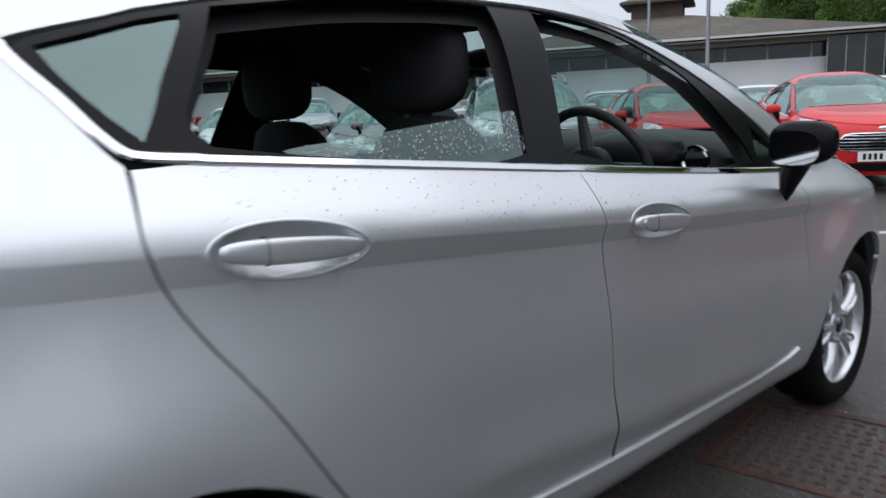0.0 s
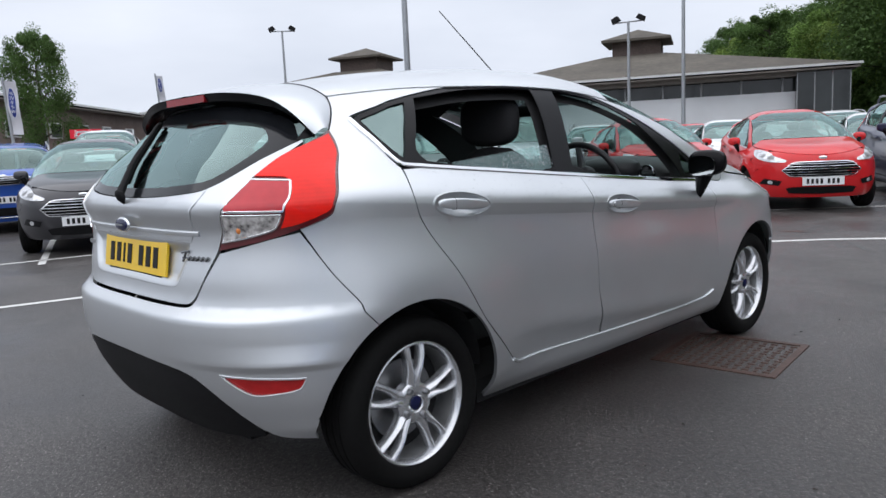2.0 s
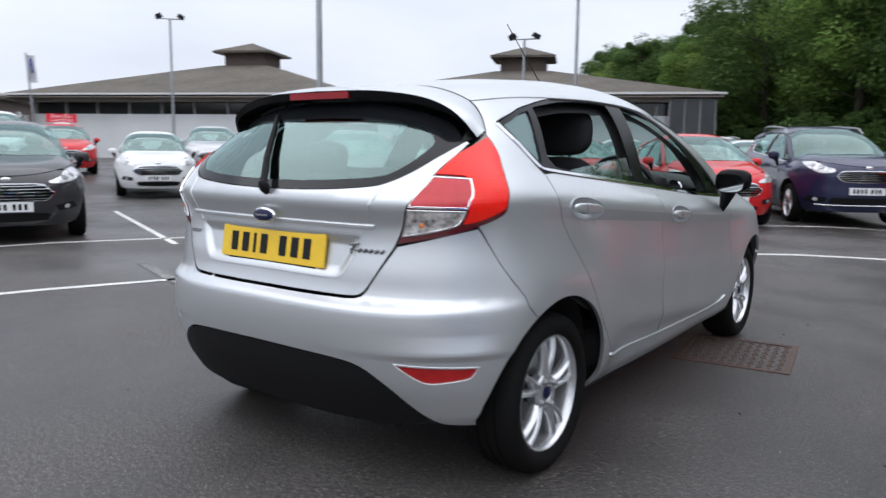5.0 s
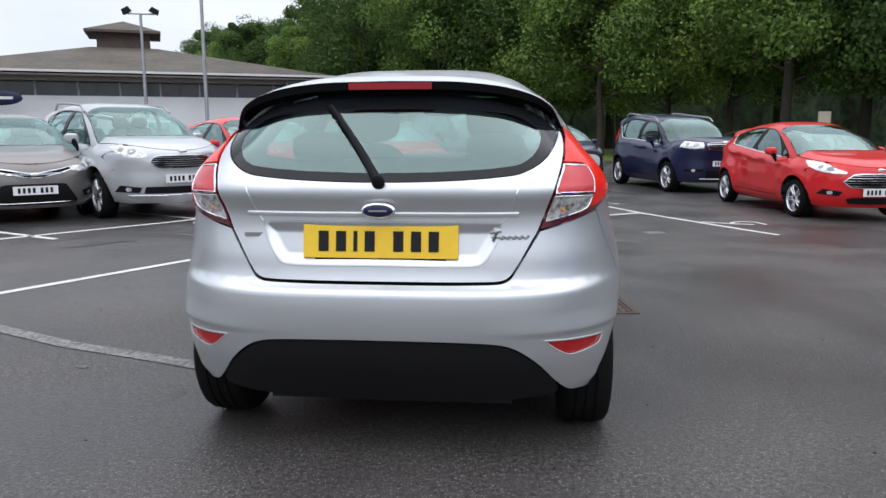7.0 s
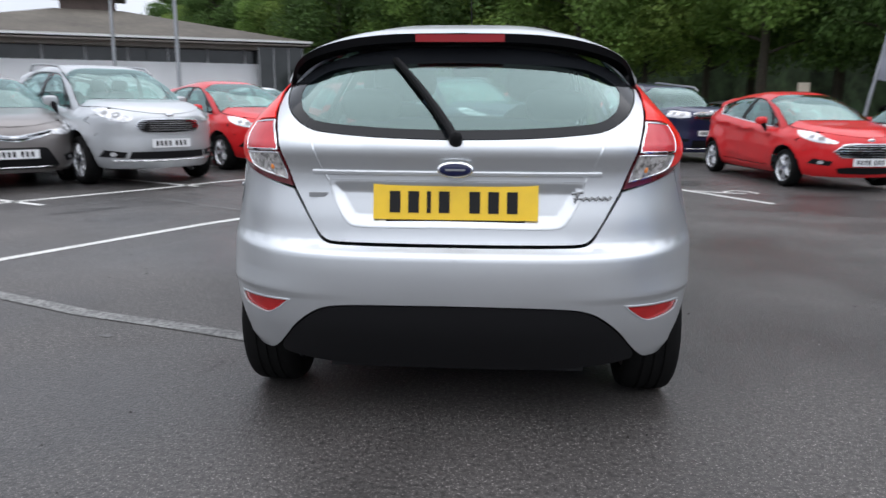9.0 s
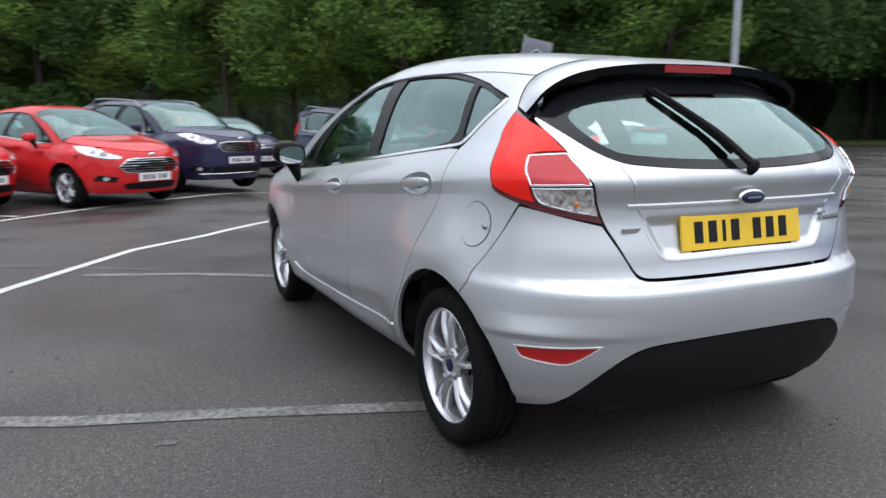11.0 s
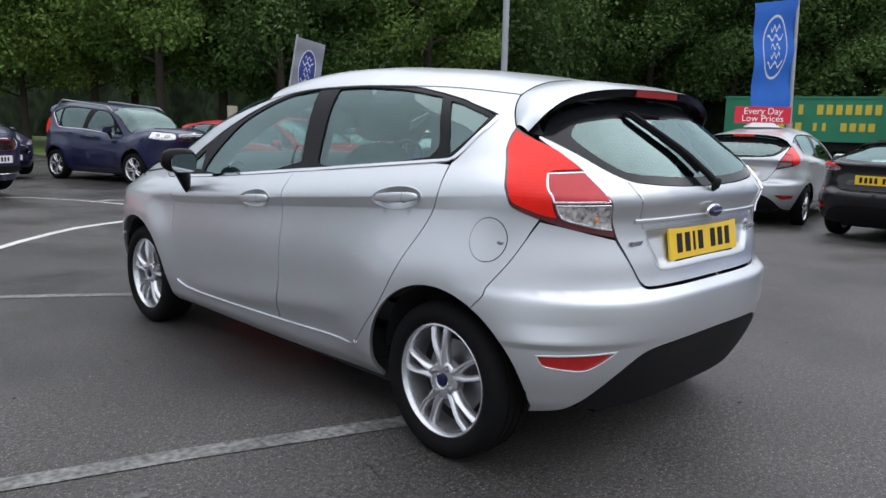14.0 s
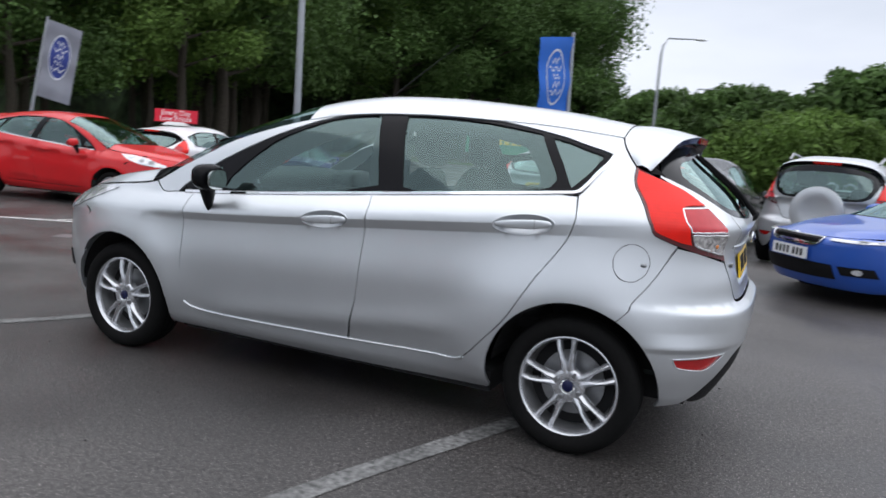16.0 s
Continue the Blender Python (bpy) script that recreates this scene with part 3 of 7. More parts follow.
def sd(y, z, *c):
    return OnSkin((float(s_of_y(y, z)), z, *c))


def tl(x, z, *c):
    return OnSkin((float(s_of_x(x, z)), z, *c))


def ns(x, z, *c):
    return OnSkin((float(s_of_x(x, z, True)), z, *c))


def laid(points):
    """Side-view points (y, z) turned into skin points."""
    return [p if isinstance(p, OnSkin) else sd(*p) for p in points]


MID_TAIL, MID_NOSE = YC - LEN_TAIL - .004, YFC + LEN_NOSE + .004


def arch_points(cy, a0, a1, n=12):
    """Points on a wheel arch, angles in degrees from straight back, over the top."""
    out = []
    for i in range(n):
        a = radians(a0 + (a1 - a0) * i / (n - 1))
        out.append((cy - ARCH * math.cos(a), HUB + ARCH * math.sin(a)))
    return out


def along(f, y0, y1, n):
    return [(y0 + (y1 - y0) * i / (n - 1), float(f(y0 + (y1 - y0) * i / (n - 1)))) for i in range(n)]


B_GAP = [(.984, 1.0), (.972, .914), (.978, .80), (.985, .70), (1.0, .52), (1.045, .318)]
REAR_EDGE = [(.052, 1.058), (.035, .983), (.05, .905), (.09, .83), (.161, .726), (.271, .540), (.37, .425), (.445, .345)]
SILL = [(.50, .318), (.70, .313), (1.045, .304), (1.52, .296), (1.92, .300)]
DLO_TOP = [(2.0, 1.012), (1.83, 1.110), (1.668, 1.192), (1.50, 1.262), (1.362, 1.308), (1.18, 1.348), (1.008, 1.370), (.83, 1.372), (.648, 1.362), (.46, 1.342), (.287, 1.314), (.12, 1.277)]
LAMP_OUTER = [(-.147, 1.190), (-.150, 1.152), (-.164, 1.112), (-.214, 1.045), (-.256, .965), (-.273, .935), (-.358, .900)]
LAMP_INNER = [(.526, .842), (.567, .948), (.602, 1.05), (.615, 1.118)]


FACES = {  # front ends: outlines on the nose, in half widths and heights
    "wide": dict(lamp=[sd(2.60, .864, 1), sd(2.80, .852), sd(2.98, .815), ns(.56, .768), ns(.43, .712, 1), ns(.45, .688), ns(.58, .690), sd(2.98, .718), sd(2.78, .782)], bay=[ns(.49, .435, 1), ns(.68, .470, 1), ns(.73, .395, 1), ns(.52, .370, 1)],
                 grille=[(0, .690), (.30, .687), (.375, .672, 1), (.492, .578, 1), (.40, .497, 1), (0, .488)], bars=(.520, .662, 5), intake=[(0, .352), (.36, .352), (.44, .332, 1), (.40, .265, 1), (0, .255)], plate=.428, badge=.742, strip=None),
    "slim": dict(lamp=[sd(2.66, .848, 1), sd(2.84, .835), sd(2.99, .795), ns(.56, .750), ns(.42, .728, 1), ns(.44, .682), ns(.60, .668), sd(2.98, .712), sd(2.80, .785)], bay=[ns(.56, .405, 1), ns(.70, .440, 1), ns(.74, .345, 1), ns(.60, .325, 1)],
                 grille=[(0, .660), (.10, .668), (.42, .728, 1), (.43, .690, 1), (.12, .612), (0, .600)], bars=(.640, .655, 2), intake=[(0, .520), (.30, .520), (.36, .505, 1), (.50, .285, 1), (.46, .255), (0, .250)], plate=.440, badge=.640, strip=(.275, .46)),
    "saloon": dict(lamp=[sd(2.66, .842, 1), sd(2.86, .828), sd(2.99, .792), ns(.56, .752), ns(.40, .728, 1), ns(.40, .655, 1), ns(.60, .660), sd(2.98, .700), sd(2.80, .775)], bay=[ns(.48, .425, 1), ns(.68, .430, 1), ns(.70, .355, 1), ns(.50, .345, 1)],
                   grille=[(0, .728), (.28, .724), (.345, .708, 1), (.315, .615), (.24, .585, 1), (0, .578)], bars=(.600, .610, 2), intake=[(0, .430), (.44, .430, 1), (.46, .300, 1), (0, .292)], plate=.500, badge=.752, strip=None),
    "carrier": dict(lamp=[sd(2.66, .862, 1), sd(2.86, .850), sd(2.99, .815), ns(.54, .775), ns(.43, .745, 1), ns(.44, .705), ns(.60, .695), sd(2.99, .738), sd(2.82, .800)], bay=[ns(.50, .400, 1), ns(.70, .425, 1), ns(.74, .345, 1), ns(.52, .335, 1)],
                    grille=[(0, .722), (.28, .718), (.36, .705), (.405, .660, 1), (.34, .615), (.25, .605), (0, .600)], bars=(.625, .700, 5), intake=[(0, .405), (.46, .405, 1), (.48, .325, 1), (0, .318)], plate=.500, badge=.765, strip=(.300, .62)),
    "upright": dict(lamp=[sd(2.86, .835, 1), sd(2.98, .825), ns(.60, .820), ns(.43, .805, 1), ns(.43, .715, 1), ns(.60, .705), sd(2.98, .715), sd(2.88, .735, 1)], bay=[ns(.40, .455, 1), ns(.68, .455, 1), ns(.70, .405, 1), ns(.42, .405, 1)],
                    grille=[(0, .795), (.34, .790), (.375, .775, 1), (.345, .700, 1), (0, .690)], bars=(.716, .770, 3), intake=[(0, .430), (.34, .430, 1), (.34, .300, 1), (0, .295)], plate=.545, badge=.812, strip=(.275, .44))}


def build_car(root, body_paint, warp=None, fine=True, face="wide", square=0.0, windows_down=False, plate_front=True, rims=None, flap=False, mirror_black=False):
    step = .028 if fine else .062
    deep = .014 if fine else 0.0
    gap = .0017 if fine else .0010
    glass_pane = PANE
    warp = warp or (lambda p: p)

    def on(p2):
        return warp(skin(p2[:, 0], p2[:, 1]))

    def both(name, pts, mat, label="", holes=(), parent=None, sides=(False, True), **kw):
        kw.setdefault("step", step)
        kw.setdefault("depth", deep)
        kw.setdefault("gap", gap)
        line = curve_through(laid(pts), kw["step"] * .6)
        hl = [curve_through(laid(h), kw["step"] * (.25 if len(h) == 24 else .6)) for h in holes]
        return [shell(name, line, on, mat, parent or root, label, hl, mirror=m, **kw) for m in sides]

    belt = [(y, z - .001) for y, z in along(belt_line, 1.98, 1.0, 14)]
    # handles sit in oval hollows of the doors
    def oval(cy, cz, ry, rz, n=24, slope=-.09):
        return [(cy + ry * math.cos(2 * math.pi * i / n), cz + slope * ry * math.cos(2 * math.pi * i / n) + rz * math.sin(2 * math.pi * i / n)) for i in range(n)]
    front_oval, rear_oval = oval(1.19, .846, .128, .041), oval(.245, .924, .132, .043)
    # doors
    fd = [(2.035, .892, 1), (2.037, .75), (2.04, .55), (2.045, .38), (2.02, .325), (1.92, .302), (1.52, .298), (1.05, .306, 1)] + [p for p in B_GAP[::-1][1:-1]] + [(.99, .985, 1)] + belt[::-1][1:]
    rd = [(.992, .985, 1)] + B_GAP[1:-1] + [(1.04, .308, 1), (.70, .315), (.52, .320), (.455, .338)] + REAR_EDGE[::-1][1:-1] + [(.052, 1.054, 1)] + [(y, z - .001) for y, z in along(belt_line, .15, .9, 10)]
    front_doors = both("front_door", fd, body_paint, rows=CREASE_ROWS if fine else None, holes=[front_oval] if fine else ())
    rear_doors = both("rear_door", rd, body_paint, rows=CREASE_ROWS if fine else None, holes=[rear_oval] if fine else ())
    for doors, ov, (cy, cz) in ((front_doors, front_oval, (1.19, .846)), (rear_doors, rear_oval, (.245, .926))):
        for mirrored, door in zip((False, True), doors):
            sgn = -1 if mirrored else 1
            if fine:
                # a dished cup behind the grip
                line = curve_through(laid(ov), step * .25)

                def cup(p2, cy=cy, cz=cz):
                    q = on(p2)
                    r = np.hypot((p2[:, 0] - cy) / .130, (p2[:, 1] - cz + .09 * (p2[:, 0] - cy)) / .0425)
                    return q - np.stack([.032 * np.clip(1 - r ** 2, 0, 1), 0 * r, 0 * r], 1)
                shell("handle_cup", line, cup, body_paint, door, mirror=mirrored, step=.008, gap=-gap, depth=0.0)
                ribbon("cup_rim", np.concatenate([line, line[:1]]), on, body_paint, door, .006, .0016, mirror=mirrored)
            bm = bmesh.new()
            base = skin(np.array([cy]), np.array([cz]))[0]

            def bow(p, c=base):
                k = 1 - (p.y / .121) ** 2
                return Vector((p.x + .012 * k, p.y, p.z * (.80 + .20 * k - .9 * p.y) - .09 * p.y))
            blob(bm, (0, 0, 0), (.010, .121, .0190), 3.4, 10, 24, shape=bow)
            for v in bm.verts:
                q = warp(np.array([[base[0] + .004 + v.co.x, base[1] + v.co.y, base[2] + v.co.z]]))[0]
                v.co = Vector((q[0] * sgn, q[1], q[2]))
            grip = part("handle", bm, body_paint, door, smooth=True)
            if fine:
                bm = bmesh.new()
                blob(bm, (0, -.055, 0), (.0155, .0016, .0208), 3.4, 8, 16)
                for v in bm.verts:
                    q = Vector((base[0] + .0085 + v.co.x, base[1] + v.co.y, base[2] + v.co.z - .09 * v.co.y))
                    v.co = Vector((q.x * sgn, q.y, q.z))
                part("handle_seam", bm, LINER, grip, "dark seam of the handle cap", smooth=True)
    if fine:
        # lock barrel of the driver's door
        bm = bmesh.new()
        b0 = skin(np.array([1.10]), np.array([.853]))[0]
        lathe(bm, [(-.01, .001), (-.01, .014), (.011, .014), (.014, .010), (.012, .001)], (b0[0] + .004, b0[1], b0[2]), 16)
        part("lock_barrel", bm, CHROME, front_doors[0], smooth=True)
    # body side: quarter, pillar and roof rail in one
    ring = [(-.052, float(rail(-.052)), 1)] + along(rail, .1, 2.0, 22) + [(2.1, float(rail(2.1))), (2.2, float(rail(2.2))), (2.325, float(rail(2.325)), 1), (2.25, float(belt_line(2.25)) + .004), (2.15, float(belt_line(2.15)) + .004, 1), (2.12, .918)] + DLO_TOP + [(0.0, 1.246), (-.052, 1.228), (-.045, 1.205), (0.0, 1.13), (.03, 1.08), (.048, 1.058, 1)]
    ring += [(y - .001, z) for y, z in REAR_EDGE[1:]] + [(.475, .322)] + [(y, z - .006) for y, z in SILL] + [(2.0, .332), (2.03, .37, 1), (2.06, .372), (2.10, .352), (2.136, .345, 1), (2.138, .24), (2.15, .195, 1), (1.4, .19), (.8, .19), (.36, .20, 1)]
    ring += [(y, z) for y, z in arch_points(0, 192, 62, 14)] + [(-.174, .593, 1), (-.251, .709), (-.317, .819)] + [sd(*LAMP_OUTER[-1], 1)]
    ring += [sd(*p) for p in LAMP_OUTER[::-1][1:-1]] + [sd(*LAMP_OUTER[0], 1), sd(-.128, 1.212), sd(-.090, 1.272)]
    both("body_side", ring, body_paint, rows=CREASE_ROWS if fine else None)
    # front wing
    wing = [(2.04, .38, 1), (2.037, .75), (2.035, .888, 1)] + [(y, float(belt_line(y)) + .002) for y in (2.15, 2.25)] + [(2.33, float(rail(2.33)), 1)] + along(rail, 2.4, 2.9, 6) + [sd(2.96, .80, 1), sd(2.80, .758), sd(2.72, .72), sd(2.86, .66), sd(2.92, .60, 1)]
    wing += [sd(2 * WHEELBASE - y, z) for y, z in arch_points(WHEELBASE, 40, 172, 14)] + [(2.13, .335, 1), (2.05, .345)]
    both("front_wing", wing, body_paint)
    # nose
    nose = [sd(2.92, .595, 1), sd(2.86, .655), sd(2.74, .715), sd(2.80, .758, 1), sd(2.88, .822), ns(.60, .838), ns(.45, .834), ns(.3, .826), OnSkin((MID_NOSE, .815, 1)), OnSkin((MID_NOSE, .20, 1)), ns(.5, .20), sd(2.95, .20), sd(2.83, .22, 1)]
    nose += [sd(WHEELBASE + ARCH * math.cos(radians(a)), HUB + ARCH * math.sin(radians(a))) for a in (-5, 10, 25, 40)]
    both("front_bumper", nose, body_paint, offset=-.003)
    fc = FACES[face]
    lamps_front = both("headlamp", fc["lamp"], LAMP_GLASS, "clear headlamp", offset=.006, step=step * .7, gap=0)
    both("fog_lamp_bay", fc["bay"], TRIM, offset=.005, step=step * .8, gap=0)
    if not fine:
        cx, cz = np.mean([p[0] for p in fc["bay"]]), np.mean([p[1] for p in fc["bay"]])
        both("fog_lamp", [OnSkin((cx + .042 * math.cos(a), cz + .026 * math.sin(a))) for a in np.linspace(0, 2 * math.pi, 8, endpoint=False)], LAMP_GLASS, offset=.010, step=step * .5, gap=0)
        # bulb cups behind the headlamp glass
        lx, lz = np.mean([p[0] for p in fc["lamp"]]), np.mean([p[1] for p in fc["lamp"]])
        for du, dz, rr in ((-.055, .012, .030), (.075, -.012, .034)):
            for m, hl in zip((False, True), lamps_front):
                ring_ = np.array([(lx + du + rr * 1.25 * math.cos(a), lz + dz + rr * .85 * math.sin(a)) for a in np.linspace(0, 2 * math.pi, 10, endpoint=False)])
                shell("bulb_cup", ring_, on, BARREL, hl, "grey bulb cup", step=.05, gap=0, depth=0.0, offset=.009, mirror=m)
    # grille and intakes, each one piece across the nose
    def nose3(p2):
        q = skin(s_of_x(np.sqrt(p2[:, 0] ** 2 + 1e-5), p2[:, 1], True), p2[:, 1])
        q[:, 0] = p2[:, 0]
        return warp(q)

    def across(name, half, mat, label="", off=.006, st=None):
        st = st or step * .8
        pts = half + [(-p[0], *p[1:]) for p in half[::-1] if p[0] > 1e-6]
        line = curve_through(pts, st * .6)
        shell(name, line, nose3, mat, root, label, step=st, gap=0, depth=deep, offset=off)
        return line
    gl_ = across("grille", fc["grille"], GLOSS_BLACK, "black grille with bright bars")
    across("lower_intake", fc["intake"], TRIM)
    if not fine:
        for z in np.linspace(*fc["bars"]):
            xs = gl_[np.abs(gl_[:, 1] - z) < .02][:, 0]
            hw = (np.max(np.abs(xs)) if len(xs) else .3) - .012
            ribbon("grille_bar", [(hw * k / 6, z) for k in range(-6, 7)], nose3, CHROME, root, .011, .010, lift=.006)
        ribbon("grille_frame", np.concatenate([gl_, gl_[:1]]), nose3, CHROME, root, .013, .008, "chrome grille frame", lift=.006)
        if fc["strip"]:
            zs, hw = fc["strip"]
            ribbon("chrome_strip", [(hw * k / 8, zs) for k in range(-8, 9)], nose3, CHROME, root, .016, .010, "chrome strip under the intake", lift=.004)
    # bonnet, screen, roof: sheets across the car
    def sheet(name, y0, y1, mat, rows, cols, label="", lift=0.0, edge=.0, front_curve=0.0, thick=True):
        ys = np.linspace(y0, y1, rows)
        u = np.linspace(-1, 1, cols)
        Y, U = np.meshgrid(ys, u, indexing="ij")
        Y = Y - front_curve * (U ** 2) * np.linspace(0, 1, rows)[:, None] ** 2
        half = side_x(Y, rail(Y)) - edge
        X = U * half
        Z = top_z(X, Y) + lift
        P = warp(np.stack([X, Y, Z], -1).reshape(-1, 3))
        f = [(i * cols + k, i * cols + k + 1, (i + 1) * cols + k + 1, (i + 1) * cols + k) for i in range(rows - 1) for k in range(cols - 1)]
        verts = list(P)
        if thick:
            n0 = len(verts)
            verts += list(P - np.array([0, 0, .012]))
            loop = [k for k in range(cols)] + [i * cols + cols - 1 for i in range(1, rows)] + [(rows - 1) * cols + k for k in range(cols - 2, -1, -1)] + [i * cols for i in range(rows - 2, 0, -1)]
            f += [(b, a, a + n0, b + n0) for a, b in zip(loop, loop[1:] + loop[:1])]
        me = mesh_of(name, verts, f, mat, True)
        me.set_sharp_from_angle(angle=radians(50))
        return part_mesh(name, me, root, label)
    k = 1 if fine else .5
    sheet("roof", -.06, 1.47, body_paint, int(44 * k), int(30 * k), edge=.003)
    sheet("windscreen", 1.47, 2.34, glass_pane, int(20 * k), int(20 * k), "clear windscreen", edge=.035 if fine else .006, thick=False)
    # bonnet: from the scuttle to a front edge that dips to the middle of the nose
    rows, cols = int(26 * k), int(28 * k)
    y_e = 2.95
    u = np.linspace(-1, 1, cols)
    x_e = u * (float(side_x(np.array(y_e), rail(y_e))) - .003)
    z_e = .778 + (float(rail(y_e)) - .778) * u ** 2
    y_f = skin(s_of_x(np.sqrt(x_e ** 2 + 1e-5), z_e, True), z_e)[:, 1]
    v = np.linspace(0, 1, rows)[:, None]
    Y = 2.37 + (y_f[None] - 2.37) * v
    edge_y = 2.37 + (y_e - 2.37) * v
    X = u[None] * (side_x(edge_y, rail(edge_y)) - .003)
    Z = np.where(v > .999, z_e[None], np.maximum(top_z(X, Y), z_e[None])) + .004
    P = np.stack([X, Y, Z], -1)
    P = np.concatenate([P, P[-1:] - np.array([0, .006, .014])])
    fb = [(i * cols + j, i * cols + j + 1, (i + 1) * cols + j + 1, (i + 1) * cols + j) for i in range(rows) for j in range(cols - 1)]
    me = mesh_of("bonnet", warp(P.reshape(-1, 3)), fb, body_paint, True)
    me.set_sharp_from_angle(angle=radians(50))
    part_mesh("bonnet", me, root)
    sheet("scuttle", 2.30, 2.38, TRIM, 4, int(20 * k), lift=-.012, edge=.02)
    # dark surround of the side windows with the panes in it
    dlo = [(2.13, .915, 1)] + DLO_TOP + [(0.0, 1.243), (-.040, 1.224), (-.030, 1.20), (.02, 1.12), (.058, 1.074, 1)] + [(y, z + .006) for y, z in along(belt_line, .2, 2.0, 12)]
    fwin = [(1.86, .932, 1), (1.825, .993), (1.73, 1.089), (1.595, 1.196), (1.34, 1.302), (1.08, 1.345, 1), (.975, 1.022, 1)] + [(y, z + .016) for y, z in along(belt_line, 1.2, 1.7, 4)]
    rwin = [(.940, 1.344, 1), (.79, 1.348), (.546, 1.337), (.280, 1.302, 1), (.205, 1.19), (.16, 1.115), (.185, 1.078, 1)] + [(y, z + .016) for y, z in along(belt_line, .35, .75, 3)] + [(.850, 1.024, 1)]
    qwin = [(.222, 1.286, 1), (-.010, 1.226, 1), (.022, 1.165), (.088, 1.090, 1)]
    tri_win = [(2.050, .940, 1), (1.905, 1.038, 1), (1.893, .936, 1)]
    both("window_surround", dlo, GLOSS_BLACK, "glossy black window surround", holes=[fwin, rwin, qwin, tri_win], gap=.001, offset=-.004, depth=.006 if fine else 0)
    flat = dict(gap=-.002, offset=-.010, depth=0.0)
    both("quarterlight", tri_win, glass_pane, **flat)
    both("quarter_window", qwin, DARK_PANE, **flat)
    both("front_window", fwin, glass_pane, "closed side window", sides=(True,) if windows_down else (False, True), **flat)
    both("rear_window", rwin, glass_pane, "closed side window", sides=(True,) if windows_down else (False, True), **flat)
    if windows_down:
        low = [(.86, 1.112, 1), (.58, 1.090), (.30, 1.066, 1)] + [(y, z + .016) for y, z in along(belt_line, .35, .75, 3)] + [(.850, 1.024, 1)]
        both("rear_window", low, glass_pane, "lowered side window with raindrops", sides=(False,), **flat)
    # bright strip under the windows, turned up at the rear
    strip = np.array([(y, z + .003) for y, z in along(belt_line, 2.10, .16, 40)])
    up = curve_through(laid([(.16, float(belt_line(.16)) + .004), (.085, 1.066), (.055, 1.073), (.03, 1.098), (-.005, 1.150), (-.040, 1.200), (-.052, 1.226)]), .012, closed=False)
    for m in (False, True):
        ribbon("window_strip", np.concatenate([strip, up[1:]]), on, CHROME, root, .018, .006, "bright chrome window strip", mirror=m)
    # tail
    bump = [sd(-.174, .593, 1), sd(-.251, .709), sd(-.317, .819), sd(-.358, .892, 1), sd(-.42, .878), tl(.60, .855), tl(.527, .836, 1), tl(.505, .80), tl(.462, .73), tl(.432, .683), tl(.40, .668), tl(.30, .665), tl(.15, .664), OnSkin((MID_TAIL, .664, 1)), OnSkin((MID_TAIL, .478, 1)), tl(.15, .477), tl(.30, .474), tl(.40, .465), tl(.46, .442), tl(.53, .385), tl(.60, .300), tl(.625, .275, 1), sd(-.42, .262), sd(-.335, .25, 1)]
    bump += [sd(-ARCH * math.cos(radians(a)), HUB + ARCH * math.sin(radians(a))) for a in (-2, 12, 26, 40, 52)]
    refl = [tl(.545, .474, 1), tl(.65, .468), sd(-.392, .464, 1), sd(-.405, .430), tl(.68, .415), tl(.63, .413), tl(.585, .44)]
    both("rear_bumper", bump, body_paint, holes=[refl], **(dict(step=.020, rows=TAIL_ROWS) if fine else {}))
    both("reflector", refl, REFLECTOR, "red bumper reflector", offset=-.006, gap=.001, step=step * .6)
    if fine:
        for m in (False, True):
            ribbon("reflector_trim", curve_through(refl + [refl[0]], .02, closed=False), on, body_paint, root, .006, .002, mirror=m)

    def tail3(p2):
        q = skin(s_of_x(np.sqrt(p2[:, 0] ** 2 + 1e-5), p2[:, 1]), p2[:, 1])
        q[:, 0] = p2[:, 0]
        return warp(q)

    def tail_panel(name, half, mat, label="", holes=(), parent=None, **kw):
        def full(h):
            pts = list(h) + [(-p[0], *p[1:]) for p in h[::-1] if p[0] > 1e-6]
            return curve_through(pts, kw.get("step", step) * .6)
        kw.setdefault("step", step)
        kw.setdefault("depth", deep)
        kw.setdefault("gap", gap)
        return shell(name, full(half), tail3, mat, parent or root, label, [full(h) for h in holes], **kw)
    recess = [(0, .868), (.30, .868), (.405, .866, 1), (.385, .80), (.345, .735), (.31, .722), (0, .722)]
    glass_out = [(0, 1.300), (.30, 1.285), (.50, 1.235), (.592, 1.165, 1), (.580, 1.125), (.548, 1.078), (.50, 1.043), (.44, 1.022), (.25, 1.006), (0, 1.000)]
    glass_in = [(0, 1.242), (.30, 1.234), (.44, 1.217), (.525, 1.165), (.522, 1.115), (.49, 1.075), (.44, 1.052), (.25, 1.036), (0, 1.030)]
    gate = tail_panel("tailgate", [(0, .998), (.25, 1.004), (.44, 1.020), (.50, 1.041), (.548, 1.076), (.580, 1.123), (.594, 1.163, 1), (.603, 1.158), (.609, 1.118), (.597, 1.05), (.562, .948), (.521, .840), (.498, .80), (.458, .73), (.43, .69), (.40, .675), (.30, .672), (0, .671)],
                      body_paint, holes=[recess])

    def dished(p2):
        q = skin(s_of_x(np.sqrt(p2[:, 0] ** 2 + 1e-5), p2[:, 1]), p2[:, 1])
        q[:, 0] = p2[:, 0]
        q[:, 1] += .017 * smooth_step(line_distance(p2, rim_line) / .040)
        return warp(q)
    rim_line = curve_through(recess + [(-p[0], *p[1:]) for p in recess[::-1] if p[0] > 1e-6], .015)
